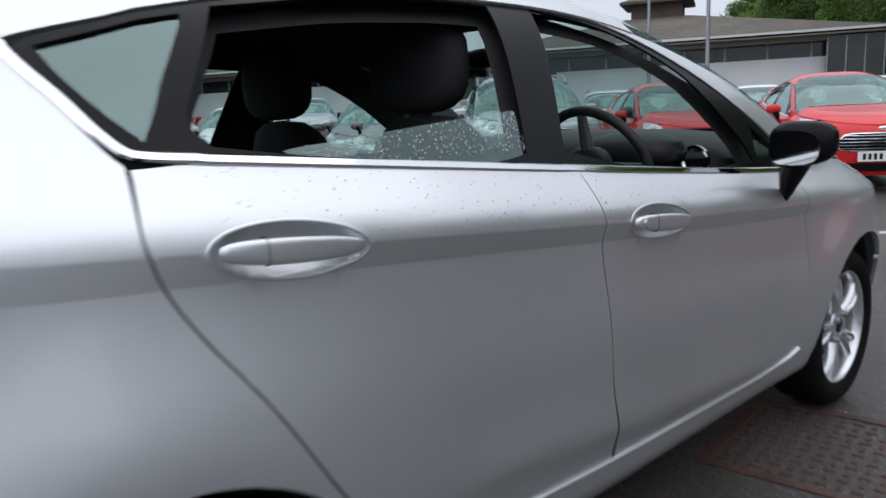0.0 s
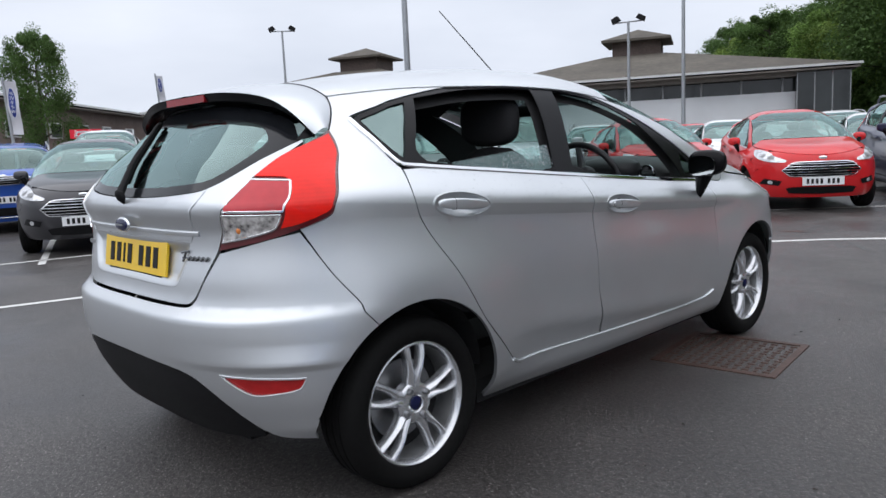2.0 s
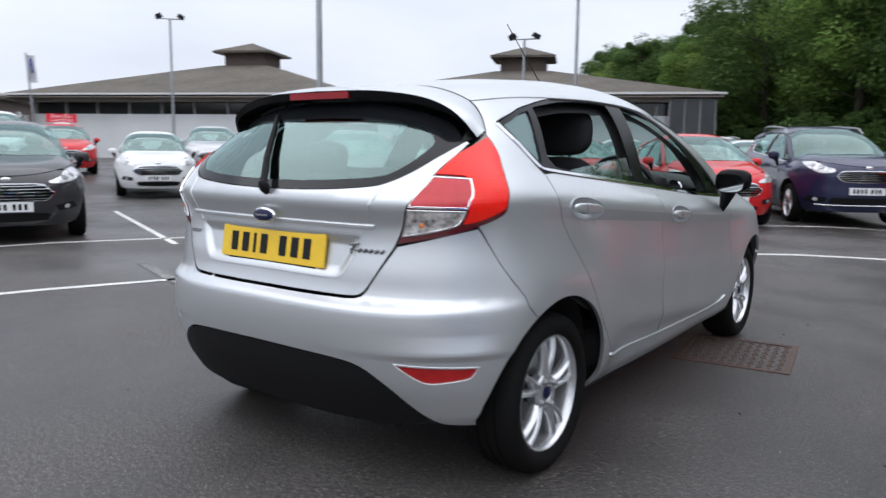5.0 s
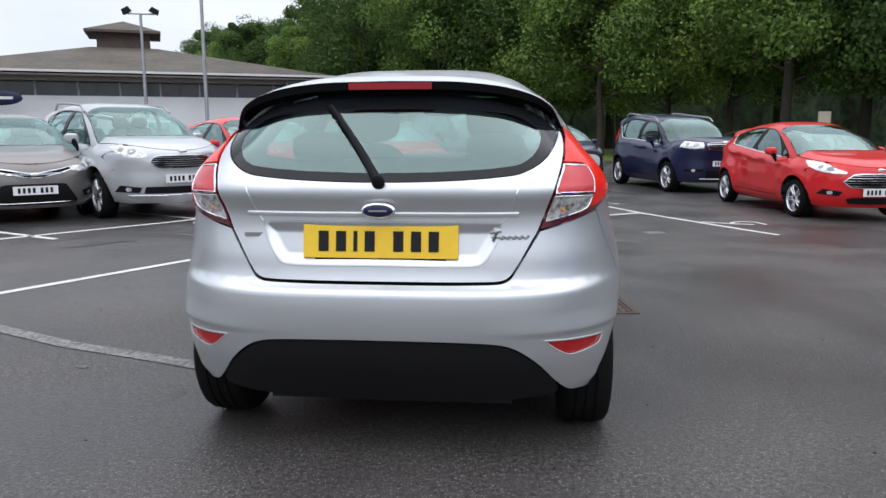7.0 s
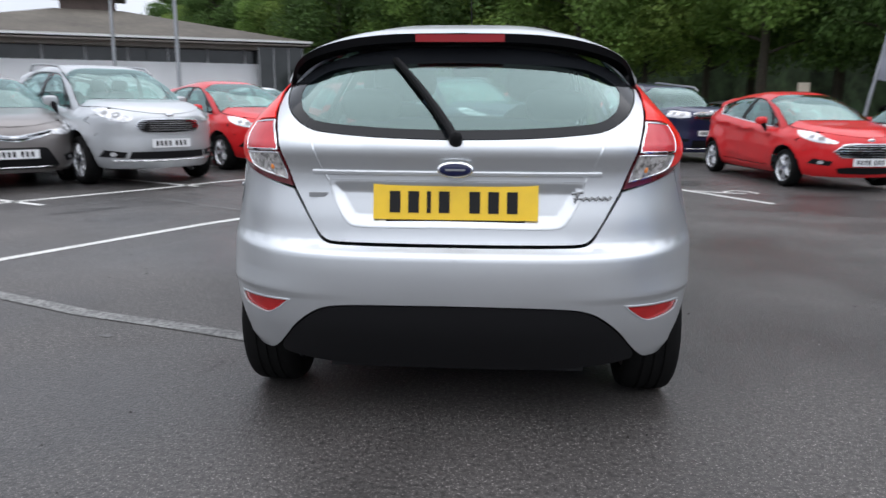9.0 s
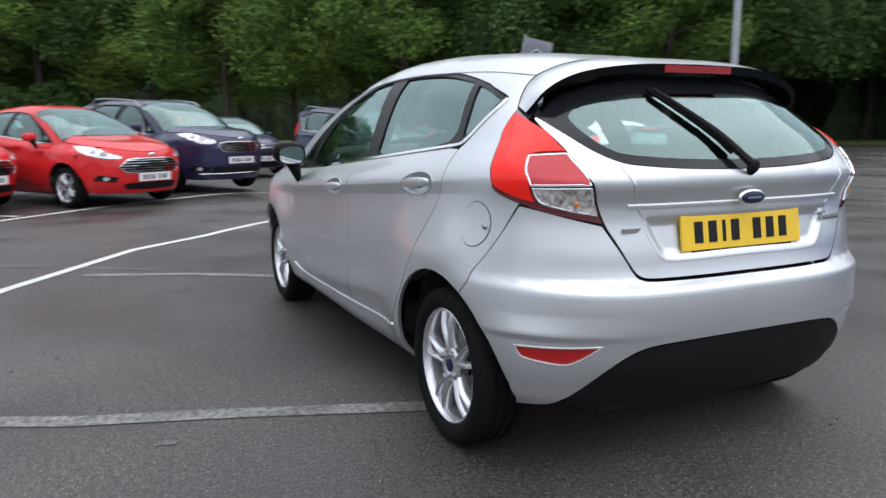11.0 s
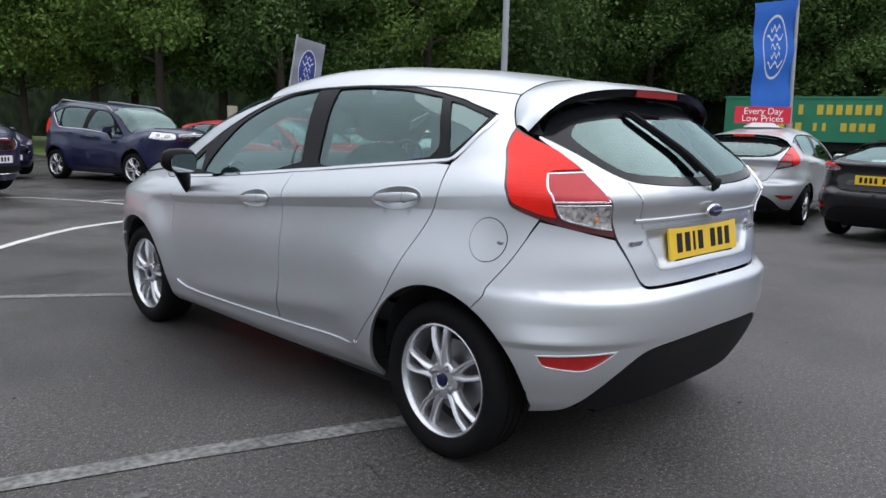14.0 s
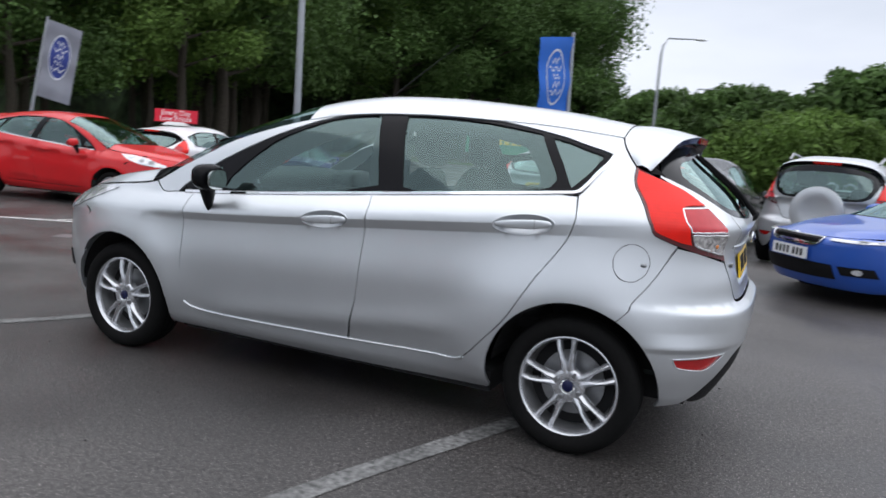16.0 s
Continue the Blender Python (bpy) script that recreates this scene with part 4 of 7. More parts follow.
    shell("plate_recess", rim_line, dished, body_paint, gate, step=.010 if fine else .06, gap=-.001, depth=0.0)
    tail_panel("rear_glass_edge", glass_out, FRIT, "black edge of the rear glass", holes=[glass_in], offset=-.003, gap=.001)
    tail_panel("rear_glass", glass_in, DARK_PANE, "tinted rear window with rain", offset=-.004, gap=-.002, depth=0.0)
    tail_panel("lower_bumper", [(0, .474), (.30, .470), (.40, .461), (.455, .440), (.525, .385), (.595, .300), (.60, .262), (.50, .245), (.25, .232), (0, .230)], TRIM, "matt black lower bumper", offset=-.004)
    if fine:
        # pressed edges that run from the glass to the plate's hollow
        for sg_ in (-1, 1):
            edge = curve_through([(sg_ * .470, 1.024), (sg_ * .447, .955), (sg_ * .428, .905), (sg_ * .405, .866)], .012, closed=False)
            ribbon("pressed_edge", edge, tail3, body_paint, gate, .007, .0022)
    # strip over the plate
    q = np.array([(x, .893) for x in np.linspace(-.455, .455, 41)])
    ribbon("tailgate_strip", q, tail3, body_paint, gate, .015, .007, "body-coloured grip strip")
    # lamps
    lamp_line = [sd(*LAMP_OUTER[0], 1)] + [sd(*p) for p in LAMP_OUTER[1:-1]] + [sd(*LAMP_OUTER[-1]), sd(-.43, .874), tl(.60, .857), tl(*LAMP_INNER[0], 1)] + [tl(*p) for p in LAMP_INNER[1:-1]] + [tl(*LAMP_INNER[-1])]
    if face == "saloon":
        both("lamp_panel", lamp_line, body_paint, "body-coloured corner panel")
        lamp_line = [sd(-.13, .985, 1), sd(-.30, 1.010), tl(.60, .998), tl(.40, .950, 1), tl(.42, .905), tl(.60, .895), sd(-.30, .915)]
    lamps = both("tail_lamp", lamp_line, DARK_LENS, "red tail lamp with clear reversing lens", offset=.008 if face == "saloon" else .003, step=step * .7)
    core = [sd(-.159, 1.174, 1), sd(-.170, 1.118), sd(-.225, 1.045), sd(-.266, .964), sd(-.284, .946), sd(-.362, .917), sd(-.402, .908, 1), sd(-.394, .955), sd(-.358, 1.030), sd(-.360, 1.050), tl(.603, 1.057, 1), tl(.611, 1.115)]
    rose = [sd(-.354, 1.040, 1), tl(.602, 1.047, 1), tl(.5885, 1.004), tl(.575, .962, 1), sd(-.400, .957, 1), sd(-.378, .99)]
    clear = [sd(-.404, .947, 1), tl(.571, .952, 1), tl(.557, .91), tl(.544, .868, 1), sd(-.46, .887), sd(-.414, .908)]
    if face == "saloon":
        core = [sd(-.15, .983, 1), sd(-.30, 1.003), tl(.60, .992), tl(.42, .950, 1), tl(.50, .955), tl(.60, .965), sd(-.30, .970)]
        rose = [sd(-.16, .968, 1), sd(-.30, .958), tl(.60, .940), sd(-.42, .902), sd(-.30, .921)]
        clear = [tl(.59, .958, 1), tl(.42, .943, 1), tl(.43, .911), tl(.59, .902)]
    for m, lamp in zip((False, True), lamps):
        for nm, ln, mt, lb in (("lens", core, RED_LENS, "bright red lens"), ("brake_lens", rose, PINK_LENS, "smoky red lens"), ("reversing_lens", clear, CLEAR_LENS, "clear ribbed lens")):
            shell(nm, curve_through(ln, step * .4), on, mt, lamp, lb, step=step * .6, gap=.0, depth=.006, offset=.012 if face == "saloon" else .007, mirror=m)
        if fine:
            ribbon("lens_trim", curve_through(rose + [rose[0]], .02, closed=False), on, CHROME, lamp, .007, .003, lift=.006, mirror=m)
            q = skin(np.array([float(s_of_x(.600, .905))]), np.array([.905]))[0]
            bmb = bmesh.new()
            blob(bmb, (q[0] * (-1 if m else 1), q[1] - .004, q[2]), (.009, .008, .011), 2.2, 6, 12)
            part("bulb", bmb, AMBER, lamp, "small amber bulb", smooth=True)
            ribbon("lens_trim", curve_through(clear + [clear[0]], .02, closed=False), on, CHROME, lamp, .006, .003, lift=.006, mirror=m)
    # spoiler: the roof runs on over the glass and is cut off hard, dark underneath
    rows, cols = (16, 57) if fine else (6, 21)
    u = np.linspace(-1, 1, cols)
    a_ = np.clip(np.abs(u) / .6, 0, 1)
    d_ = np.clip((np.abs(u) - .6) / .4, 0, 1)
    sg = np.sign(u)
    y_s = -.062 - .085 * d_ ** 1.3
    z_rail = float(rail(-.062))
    z_s = z_rail + (1.191 - z_rail) * d_
    x_s = np.where(d_ > 0, side_x(y_s, z_s), side_x(np.array(-.062), np.array(z_rail)) * a_) + .001
    z_s = np.where(d_ > 0, z_s, top_z(x_s * .999, np.full(cols, -.062))) + .001
    lip = spline([(0, -.335), (.35, -.325), (.6, -.288), (.8, -.262), (1.0, -.205)])
    lip_z = spline([(0, 1.338), (.35, 1.331), (.6, 1.303), (.8, 1.254), (1.0, 1.176)])
    lip_x = spline([(0, 0), (.35, .272), (.6, .458), (.8, .560), (1.0, .609)])
    e0 = np.stack([x_s * sg, y_s, z_s], 1)
    e1 = np.stack([lip_x(np.abs(u)) * sg, lip(np.abs(u)) + .10 * square, lip_z(np.abs(u))], 1)
    t = np.linspace(0, 1, rows)[:, None, None]
    top = e0 * (1 - t) + e1 * t
    bulge = (4 * t * (1 - t))[..., 0]
    top[..., 2] += bulge * .012
    top[..., 0] += bulge * .010 * d_ * sg
    lower = e1 + np.stack([-.012 * sg * d_, np.full(cols, .010), -.027 * (1 - .75 * d_)], 1)
    inner = tail3(np.stack([np.clip(lip_x(np.abs(u)) * .965, 0, .585) * sg, np.clip(lip_z(np.abs(u)) - .035 * (1 - .6 * d_), 1.15, 1.32)], 1))
    w_top, w_low = warp(top.reshape(-1, 3)), warp(lower)
    f_top = [(i * cols + k_, (i + 1) * cols + k_, (i + 1) * cols + k_ + 1, i * cols + k_ + 1) for i in range(rows - 1) for k_ in range(cols - 1)]
    lo_i = (rows - 1) * cols
    w_lip = w_top[lo_i:]
    me = mesh_of("spoiler", w_top, f_top, body_paint, True)
    me.set_sharp_from_angle(angle=radians(45))
    spoiler = part_mesh("spoiler", me, root, "roof spoiler over the rear window")
    if fine:
        bms = bmesh.new()
        tube(bms, [Vector(p) for p in e0], .0032, 6)
        part("seam", bms, LINER, spoiler, "dark joint to the roof", smooth=True)
    vs = np.concatenate([w_lip, w_low, inner])
    me = mesh_of("underside", vs, [(r_ * cols + k_, (r_ + 1) * cols + k_, (r_ + 1) * cols + k_ + 1, r_ * cols + k_ + 1) for r_ in range(2) for k_ in range(cols - 1)], GLOSS_BLACK, True)
    me.set_sharp_from_angle(angle=radians(45))
    part_mesh("underside", me, spoiler, "black underside")
    # high brake lamp in the trailing edge
    bm = bmesh.new()
    box(bm, -.148, .148, -.338 + .10 * square, -.322 + .10 * square, 1.309, 1.333)
    for v in bm.verts:
        v.co.y += .05 * v.co.x ** 2 * 4
        v.co = Vector(warp(np.array([list(v.co)]))[0])
    part("high_brake_lamp", bm, HIGH_LENS if fine else RED_LENS, spoiler, "dark red high brake lamp", bevel=.004)
    # wheels, arches, floor
    wheels = []
    hub_out = .80
    for wy in (0.0, WHEELBASE):
        for sgn in (1, -1):
            c = warp(np.array([[hub_out * sgn, wy, HUB]]))[0]
            wheels.append((c, sgn))
    for m in (1, -1):
        for wy in (0.0, WHEELBASE):
            bm = bmesh.new()
            n = 22
            r0 = []
            for i in range(n + 1):
                a = radians(6 + 168 * i / n)
                ring_ = []
                for x, rr in ((.45, ARCH + .004), (.745 + .05 * math.sin(a), ARCH + .004)):
                    q = warp(np.array([[x * m, wy + rr * math.cos(a), HUB + rr * math.sin(a)]]))[0]
                    ring_.append(bm.verts.new(Vector(q)))
                r0.append(ring_)
            for a, b in zip(r0, r0[1:]):
                bm.faces.new((a[0], a[1], b[1], b[0]))
            vs_ = [r[0] for r in r0]
            bm.faces.new(vs_)
            part("arch_lining", bm, LINER, root)
    bm = bmesh.new()
    box(bm, -.72, .72, .36, 2.12, .17, .26)
    box(bm, -.44, .44, -.42, 3.0, .20, .30)
    for v in bm.verts:
        v.co = Vector(warp(np.array([list(v.co)]))[0])
    part("underbody", bm, LINER, root)
    # inner lining of the flanks, so that no light shows through the gaps
    lin = [(1.98, .30, 1), (1.98, .87, 1), (1.0, .96), (.12, 1.04, 1), (.10, .80), (.30, .52), (.47, .30, 1)]
    both("door_lining", lin, LINER, offset=-.05, step=.12, depth=0.0, gap=0)
    lin2 = [sd(.10, 1.04, 1), sd(-.10, 1.05), sd(-.28, .93), sd(-.36, .86), tl(.50, .80), tl(.38, .64), OnSkin((MID_TAIL, .62, 1)), OnSkin((MID_TAIL, .30, 1)), tl(.55, .30), sd(-.36, .40), sd(-.30, .50), sd(-.20, .60), sd(0, .66), sd(.25, .55), sd(.12, .80)]
    both("boot_lining", lin2, LINER, offset=-.035, step=.10, depth=0.0, gap=0)
    if fine:
        # dark inner trim of the window frames and pillars
        trim_out = [(2.05, .90, 1)] + [(y, z + .02) for y, z in DLO_TOP[1:]] + [(-.03, 1.24), (-.10, 1.12), (.02, 1.0, 1)] + [(y, z - .05) for y, z in along(belt_line, .3, 1.9, 8)]
        f_in = [(1.74, .960, 1), (1.62, 1.055), (1.42, 1.175), (1.22, 1.262), (1.10, 1.290, 1), (1.05, 1.022, 1), (1.3, .995)]
        r_in = [(.90, 1.300, 1), (.75, 1.305), (.52, 1.296), (.34, 1.262, 1), (.27, 1.18), (.235, 1.115), (.26, 1.085, 1), (.84, 1.034, 1)]
        both("inner_trim", trim_out, LINER, holes=[f_in, r_in], sides=(True,), offset=-.040, depth=0.0, gap=0, step=.06)
        shrink = lambda pts, cy, cz: [(cy + (p[0] - cy) * .955, cz + (p[1] - cz) * .93, *p[2:]) for p in pts]
        both("inner_trim", trim_out, LINER, holes=[shrink(fwin, 1.35, 1.06), shrink(rwin, .55, 1.13)], sides=(False,), offset=-.045, depth=0.0, gap=0, step=.06)
    # door mirrors
    for sgn in (1, -1):
        def wp(x, y, z):
            q = warp(np.array([[x * sgn, y, z]]))[0]
            return Vector(q)
        bmh = bmesh.new()

        def housing(p):
            k = (p.x + .092) / .184
            return Vector((p.x, p.y * (1.05 - .25 * k) + .02 * k, p.z * (1.0 - .22 * k) + .012 * k))
        blob(bmh, (0, 0, 0), (.092, .050, .072), 2.9, 10, 22, shape=housing)
        for v in bmh.verts:
            v.co = wp(.888 + v.co.x, 1.835 + v.co.y + (v.co.x + .1) * -.12, .978 + v.co.z)
        mir = part("door_mirror", bmh, GLOSS_BLACK if fine or mirror_black else body_paint, root, "black door mirror" if fine or mirror_black else "body-coloured door mirror", smooth=True)
        bmg = bmesh.new()
        n = 20
        ring_ = []
        for i in range(n):
            a = 2 * math.pi * i / n
            x = .069 * math.copysign(abs(math.cos(a)) ** .65, math.cos(a))
            z = .051 * math.copysign(abs(math.sin(a)) ** .65, math.sin(a)) * (1.0 - .9 * (x + .095))
            ring_.append(wp(.888 + x, 1.782 - (x + .1) * .12 - .003, .976 + z))
        fv = [bmg.verts.new(p) for p in ring_]
        bk = [bmg.verts.new(p + Vector((0, .008, 0))) for p in ring_]
        bmg.faces.new(fv)
        for i in range(n):
            bmg.faces.new((fv[i], bk[i], bk[(i + 1) % n], fv[(i + 1) % n]))
        part("mirror_glass", bmg, MIRROR, mir, "mirror glass wet with rain")
        bms = bmesh.new()
        pts = [((.822, 1.875, .812), .008), ((.832, 1.872, .85), .022), ((.845, 1.865, .895), .034), ((.865, 1.855, .94), .042), ((.872, 1.845, .965), .046)]
        tube(bms, [wp(*p) for p, _ in pts], [r for _, r in pts], 12)
        part("mirror_foot", bms, GLOSS_BLACK, mir, smooth=True)
        if fine:
            bmi = bmesh.new()
            box(bmi, -.06, .05, -.004, .004, -.016, .016)
            for v in bmi.verts:
                v.co = wp(.888 + v.co.x, 1.885 + v.co.y, .975 + v.co.z)
            part("indicator", bmi, LAMP_GLASS, mir, "clear side indicator", bevel=.004)
    return dict(wheels=wheels, gate=gate, on=on, tail3=tail3, spoiler=spoiler, front_doors=front_doors, rear_doors=rear_doors)


# ---- wheels ----
def alloy_wheel(parent, centre, sgn, turn=0.0, spokes=5, fine=True, scale=1.0, name="wheel"):
    """A tyre on a rim with paired spokes; the outer face looks to +x (sgn 1) or -x."""
    w = new(name)
    w.parent = parent
    w.matrix_local = Matrix.Translation(centre) @ Matrix.Diagonal((sgn, 1, 1, 1)) @ Matrix.Rotation(turn, 4, "X") @ Matrix.Scale(scale, 4)
    key = ("wheel", spokes, fine)
    if key not in WHEEL_MESHES:
        n = 56 if fine else 24
        bm = bmesh.new()
        lathe(bm, [(.020, .206), (.030, .214), (.038, .228), (.040, .245), (.036, .262), (.026, .276), (.012, .2835), (-.012, .2865), (-.020, .287), (-.022, .281), (-.029, .281), (-.031, .287), (-.056, .287), (-.058, .281), (-.066, .281), (-.068, .287), (-.093, .287), (-.095, .281), (-.103, .281), (-.105, .287), (-.13, .2835), (-.148, .270), (-.155, .245), (-.15, .215), (-.14, .20)], sides=n)
        tyre = bm_mesh("tyre", bm, RUBBER, True)
        bm = bmesh.new()
        lathe(bm, [(.016, .2075), (.024, .2075), (.026, .203), (.022, .198), (.004, .192), (-.004, .190)], sides=n)
        rim = bm_mesh("rim", bm, ALLOY, True)
        bm = bmesh.new()
        lathe(bm, [(-.004, .190), (-.02, .186), (-.12, .184), (-.135, .20)], sides=n)
        barrel = bm_mesh("rim_barrel", bm, BARREL, True)
        bm = bmesh.new()
        lathe(bm, [(-.075, .18), (-.075, .02)], sides=n)
        back = bm_mesh("brake_backing", bm, LINER, True)
        def arms(bm, a):
            # a pair of ridged arms on one neck, flaring where they meet the rim
            path = [(.018, .008, .004, .0200), (.068, .0125, .010, .0185), (.096, .0160, .0140, .0150), (.122, .0235, .0160, .0118), (.155, .0295, .0145, .0118), (.184, .0325, .0090, .0138), (.2035, .0340, .0040, .0185)]
            for side in (-1, 1):
                rings = []
                for r, off, x, hw in path:
                    ring = []
                    for dx, dw in ((-.030, -1.0), (-.010, -1.0), (.002, -.55), (.006, .0), (-.001, .60), (-.013, 1.0), (-.030, 1.0)):
                        ring.append(bm.verts.new(Matrix.Rotation(a, 3, "X") @ Vector((x + dx, side * (off + dw * hw), r))))
                    rings.append(ring)
                for r0, r1 in zip(rings, rings[1:]):
                    for k in range(7):
                        bm.faces.new((r0[k], r0[(k + 1) % 7], r1[(k + 1) % 7], r1[k]))
        bm = bmesh.new()
        if fine:
            arms(bm, 0.0)
            pair = bm_mesh("spoke", bm, ALLOY, True)
            bm = bmesh.new()
        else:
            for i in range(spokes):
                arms(bm, 2 * math.pi * i / spokes)
            pair = None
        lathe(bm, [(-.03, .070), (.004, .070), (.011, .064), (.0135, .052), (.0135, .034), (.010, .030), (-.01, .028)], sides=28 if fine else 14)
        spoke = bm_mesh("hub", bm, ALLOY, True)
        bm = bmesh.new()
        lathe(bm, [(.010, .024), (.016, .0235), (.018, .020), (.020, .001)], sides=24 if fine else 12)
        cap = bm_mesh("hub_cap", bm, BADGE_BLUE, True)
        bm = bmesh.new()
        lathe(bm, [(.006, .0105), (.022, .0105), (.027, .008), (.027, .001)], sides=12)
        nut = bm_mesh("wheel_nut", bm, STEEL, True)
        bm = bmesh.new()
        lathe(bm, [(-.066, .135), (-.06, .135), (-.06, .05)], sides=n)
        disc = bm_mesh("brake_disc", bm, STEEL, True)
        bm = bmesh.new()
        lathe(bm, [(.0125, .0165), (.0142, .0165), (.0142, .001)], sides=16)
        pocket = bm_mesh("nut_pocket", bm, LINER, True)
        WHEEL_MESHES[key] = (pocket, tyre, rim, back, spoke, cap, nut, disc, barrel, pair)
    pocket, tyre, rim, back, spoke, cap, nut, disc, barrel, pair = WHEEL_MESHES[key]
    part_mesh("rim_barrel", barrel, w)
    part_mesh("tyre", tyre, w, "black tyre")
    part_mesh("rim", rim, w, "silver alloy rim")
    part_mesh("hub" if fine else "spokes", spoke, w)
    if fine:
        for i in range(spokes):
            part_mesh("spoke", pair, w).matrix_local = Matrix.Rotation(2 * math.pi * i / spokes, 4, "X")
    part_mesh("brake_backing", back, w)
    part_mesh("hub_cap", cap, w)
    if fine:
        part_mesh("brake_disc", disc, w)
        for i in range(4):
            a = math.pi / 2 * i + .60
            ob = part_mesh("wheel_nut", nut, w)
            ob.matrix_local = Matrix.Translation((.0, .053 * math.cos(a), .053 * math.sin(a)))
            part_mesh("nut_pocket", pocket, w).matrix_local = ob.matrix_local
    return w


WHEEL_MESHES = {}


# ---- number plates ----
def plate_bars(parent, centre, normal_turn, pattern, mat, ink, width=.52, height=.111, tilt=0.0, name="number_plate"):
    """A plate with its characters as plain bars: pattern gives their widths."""
    m = Matrix.Translation(centre) @ Matrix.Rotation(normal_turn, 4, "Z") @ Matrix.Rotation(tilt, 4, "X")
    bm = bmesh.new()
    box(bm, -width / 2, width / 2, -.004, .004, -height / 2, height / 2)
    p = part(name, bm, mat, parent, "number plate with dark bars", bevel=.0015, segments=1)
    p.matrix_local = m
    x = -width / 2 + .052
    for wd in pattern:
        if wd > 0:
            b = bmesh.new()
            box(b, x, x + wd, -.0062, -.0035, -.034, .034)
            part("character_bar", b, ink, p)
        x += abs(wd) + .025
    return p

# ---- the silver hatchback ----
silver_car = thing("hatchback_car", "wet silver five-door hatchback parked on dark wet asphalt", "car")
made = build_car(silver_car, SILVER, fine=True, windows_down=True, flap=True)
for (c, sgn), turn in zip(made["wheels"], (-.07, -.14, .30, .02)):
    alloy_wheel(silver_car, Vector((c[0] - .026 * sgn, c[1], c[2])), sgn, turn)
gate_part, on_skin, on_tail = made["gate"], made["on"], made["tail3"]

# number plate, its characters as bars
plate_bars(gate_part, (0, -.5615, .802), 0, (.034, .034, .013, .034, -.012, .034, .034, .034), PLATE_YELLOW, PLATE_INK, tilt=radians(-9))
bm = bmesh.new()
box(bm, -.22, .22, -.572, -.562, .741, .747)
part("plate_strip", bm, PLATE_INK, gate_part, "dark dealer strip under the plate")

# oval badge
bm = bmesh.new()
blob(bm, (0, -.592, .908), (.058, .010, .026), 2.1, 8, 32)
bd = part("badge", bm, CHROME, gate_part, "chrome-rimmed oval badge", smooth=True)
bm = bmesh.new()
blob(bm, (0, -.598, .908), (.050, .007, .020), 2.1, 8, 32)
part("badge_field", bm, BADGE_BLUE, bd, "dark blue field")
bm = bmesh.new()
box(bm, -.030, .030, -.607, -.604, .905, .911)
part("lettering_bar", bm, STEEL, bd)


def script_bar(points, r):
    bm = bmesh.new()
    pts = [on_tail(np.array([[x, z]]))[0] + np.array([0, -.004, 0]) for x, z in points]
    tube(bm, pts, r, 6)
    part("model_script", bm, DARK_CHROME, gate_part, "dark chrome model lettering as bars", smooth=True)


script_bar([(.362, .832), (.400, .838)], .004)
script_bar([(.385, .836), (.372, .806)], .004)
for i in range(5):
    x0 = .398 + .020 * i
    script_bar([(x0, .812), (x0 + .012, .822)], .0045)
script_bar([(.368, .818), (.480, .817)], .003)
bm = bmesh.new()
for v in range(1):
    a = on_tail(np.array([[-.47, .820], [-.385, .820]]))
    box(bm, -.47, -.385, a[:, 1].mean() - .004, a[:, 1].mean() + .004, .813, .827)
part("trim_badge", bm, STEEL, gate_part, "small chrome trim badge", bevel=.001, segments=1)

# rear wiper
wiper = new("rear_wiper")
wiper.parent = silver_car
bm = bmesh.new()
lathe(bm, [(0, .001), (0, .022), (.018, .020), (.026, .012), (.028, .001)], sides=20)
for v in bm.verts:
    v.co = Vector((v.co.z, -.583 - v.co.x * .85, .998 + v.co.y + v.co.x * .5))
part("pivot", bm, TRIM, wiper, smooth=True)
arm_pts = []
for k in np.linspace(0, 1, 9):
    x, z = -.003 - .205 * k, 1.0 + .243 * k
    p = on_tail(np.array([[x, z]]))[0]
    arm_pts.append(p + np.array([.012 * math.sin(math.pi * k), -.026 + .010 * k, .010]))
bm = bmesh.new()
tube(bm, arm_pts, [.014, .013, .012, .011, .010, .009, .008, .008, .006], 8)
part("arm", bm, TRIM, wiper, "black wiper arm", smooth=True)
bm = bmesh.new()
bl = []
for k in np.linspace(.18, 1.02, 12):
    x, z = -.006 - .203 * k, 1.0 + .246 * k
    p = on_tail(np.array([[x, z]]))[0]
    bl.append(p + np.array([.012 * math.sin(math.pi * k) - .006, -.010, .002]))
tube(bm, bl, .008, 6)
part("blade", bm, RUBBER, wiper, "black rubber blade", smooth=True)

# fuel flap on the left rear flank
flap_line = [(-.200 + .066 * math.cos(2 * math.pi * i / 24), .822 + .071 * math.sin(2 * math.pi * i / 24)) for i in range(24)]
ring_line = np.array([tuple(p)[:2] for p in laid(flap_line)])
flap_part = shell("fuel_flap", ring_line, on_skin, SILVER, silver_car, "round fuel filler flap", step=.016, gap=.0, depth=.004, offset=.0025, mirror=True)
ribbon("flap_gap", np.concatenate([ring_line, ring_line[:1]]), on_skin, LINER, silver_car, .0055, .0012, mirror=True)
bm = bmesh.new()
fp = skin(np.array([float(s_of_y(-.247, .818))]), np.array([.818]))[0]
blob(bm, (-fp[0] - .004, fp[1], fp[2]), (.006, .013, .008), 2.4, 6, 12)
part("finger_notch", bm, STEEL, flap_part, smooth=True)

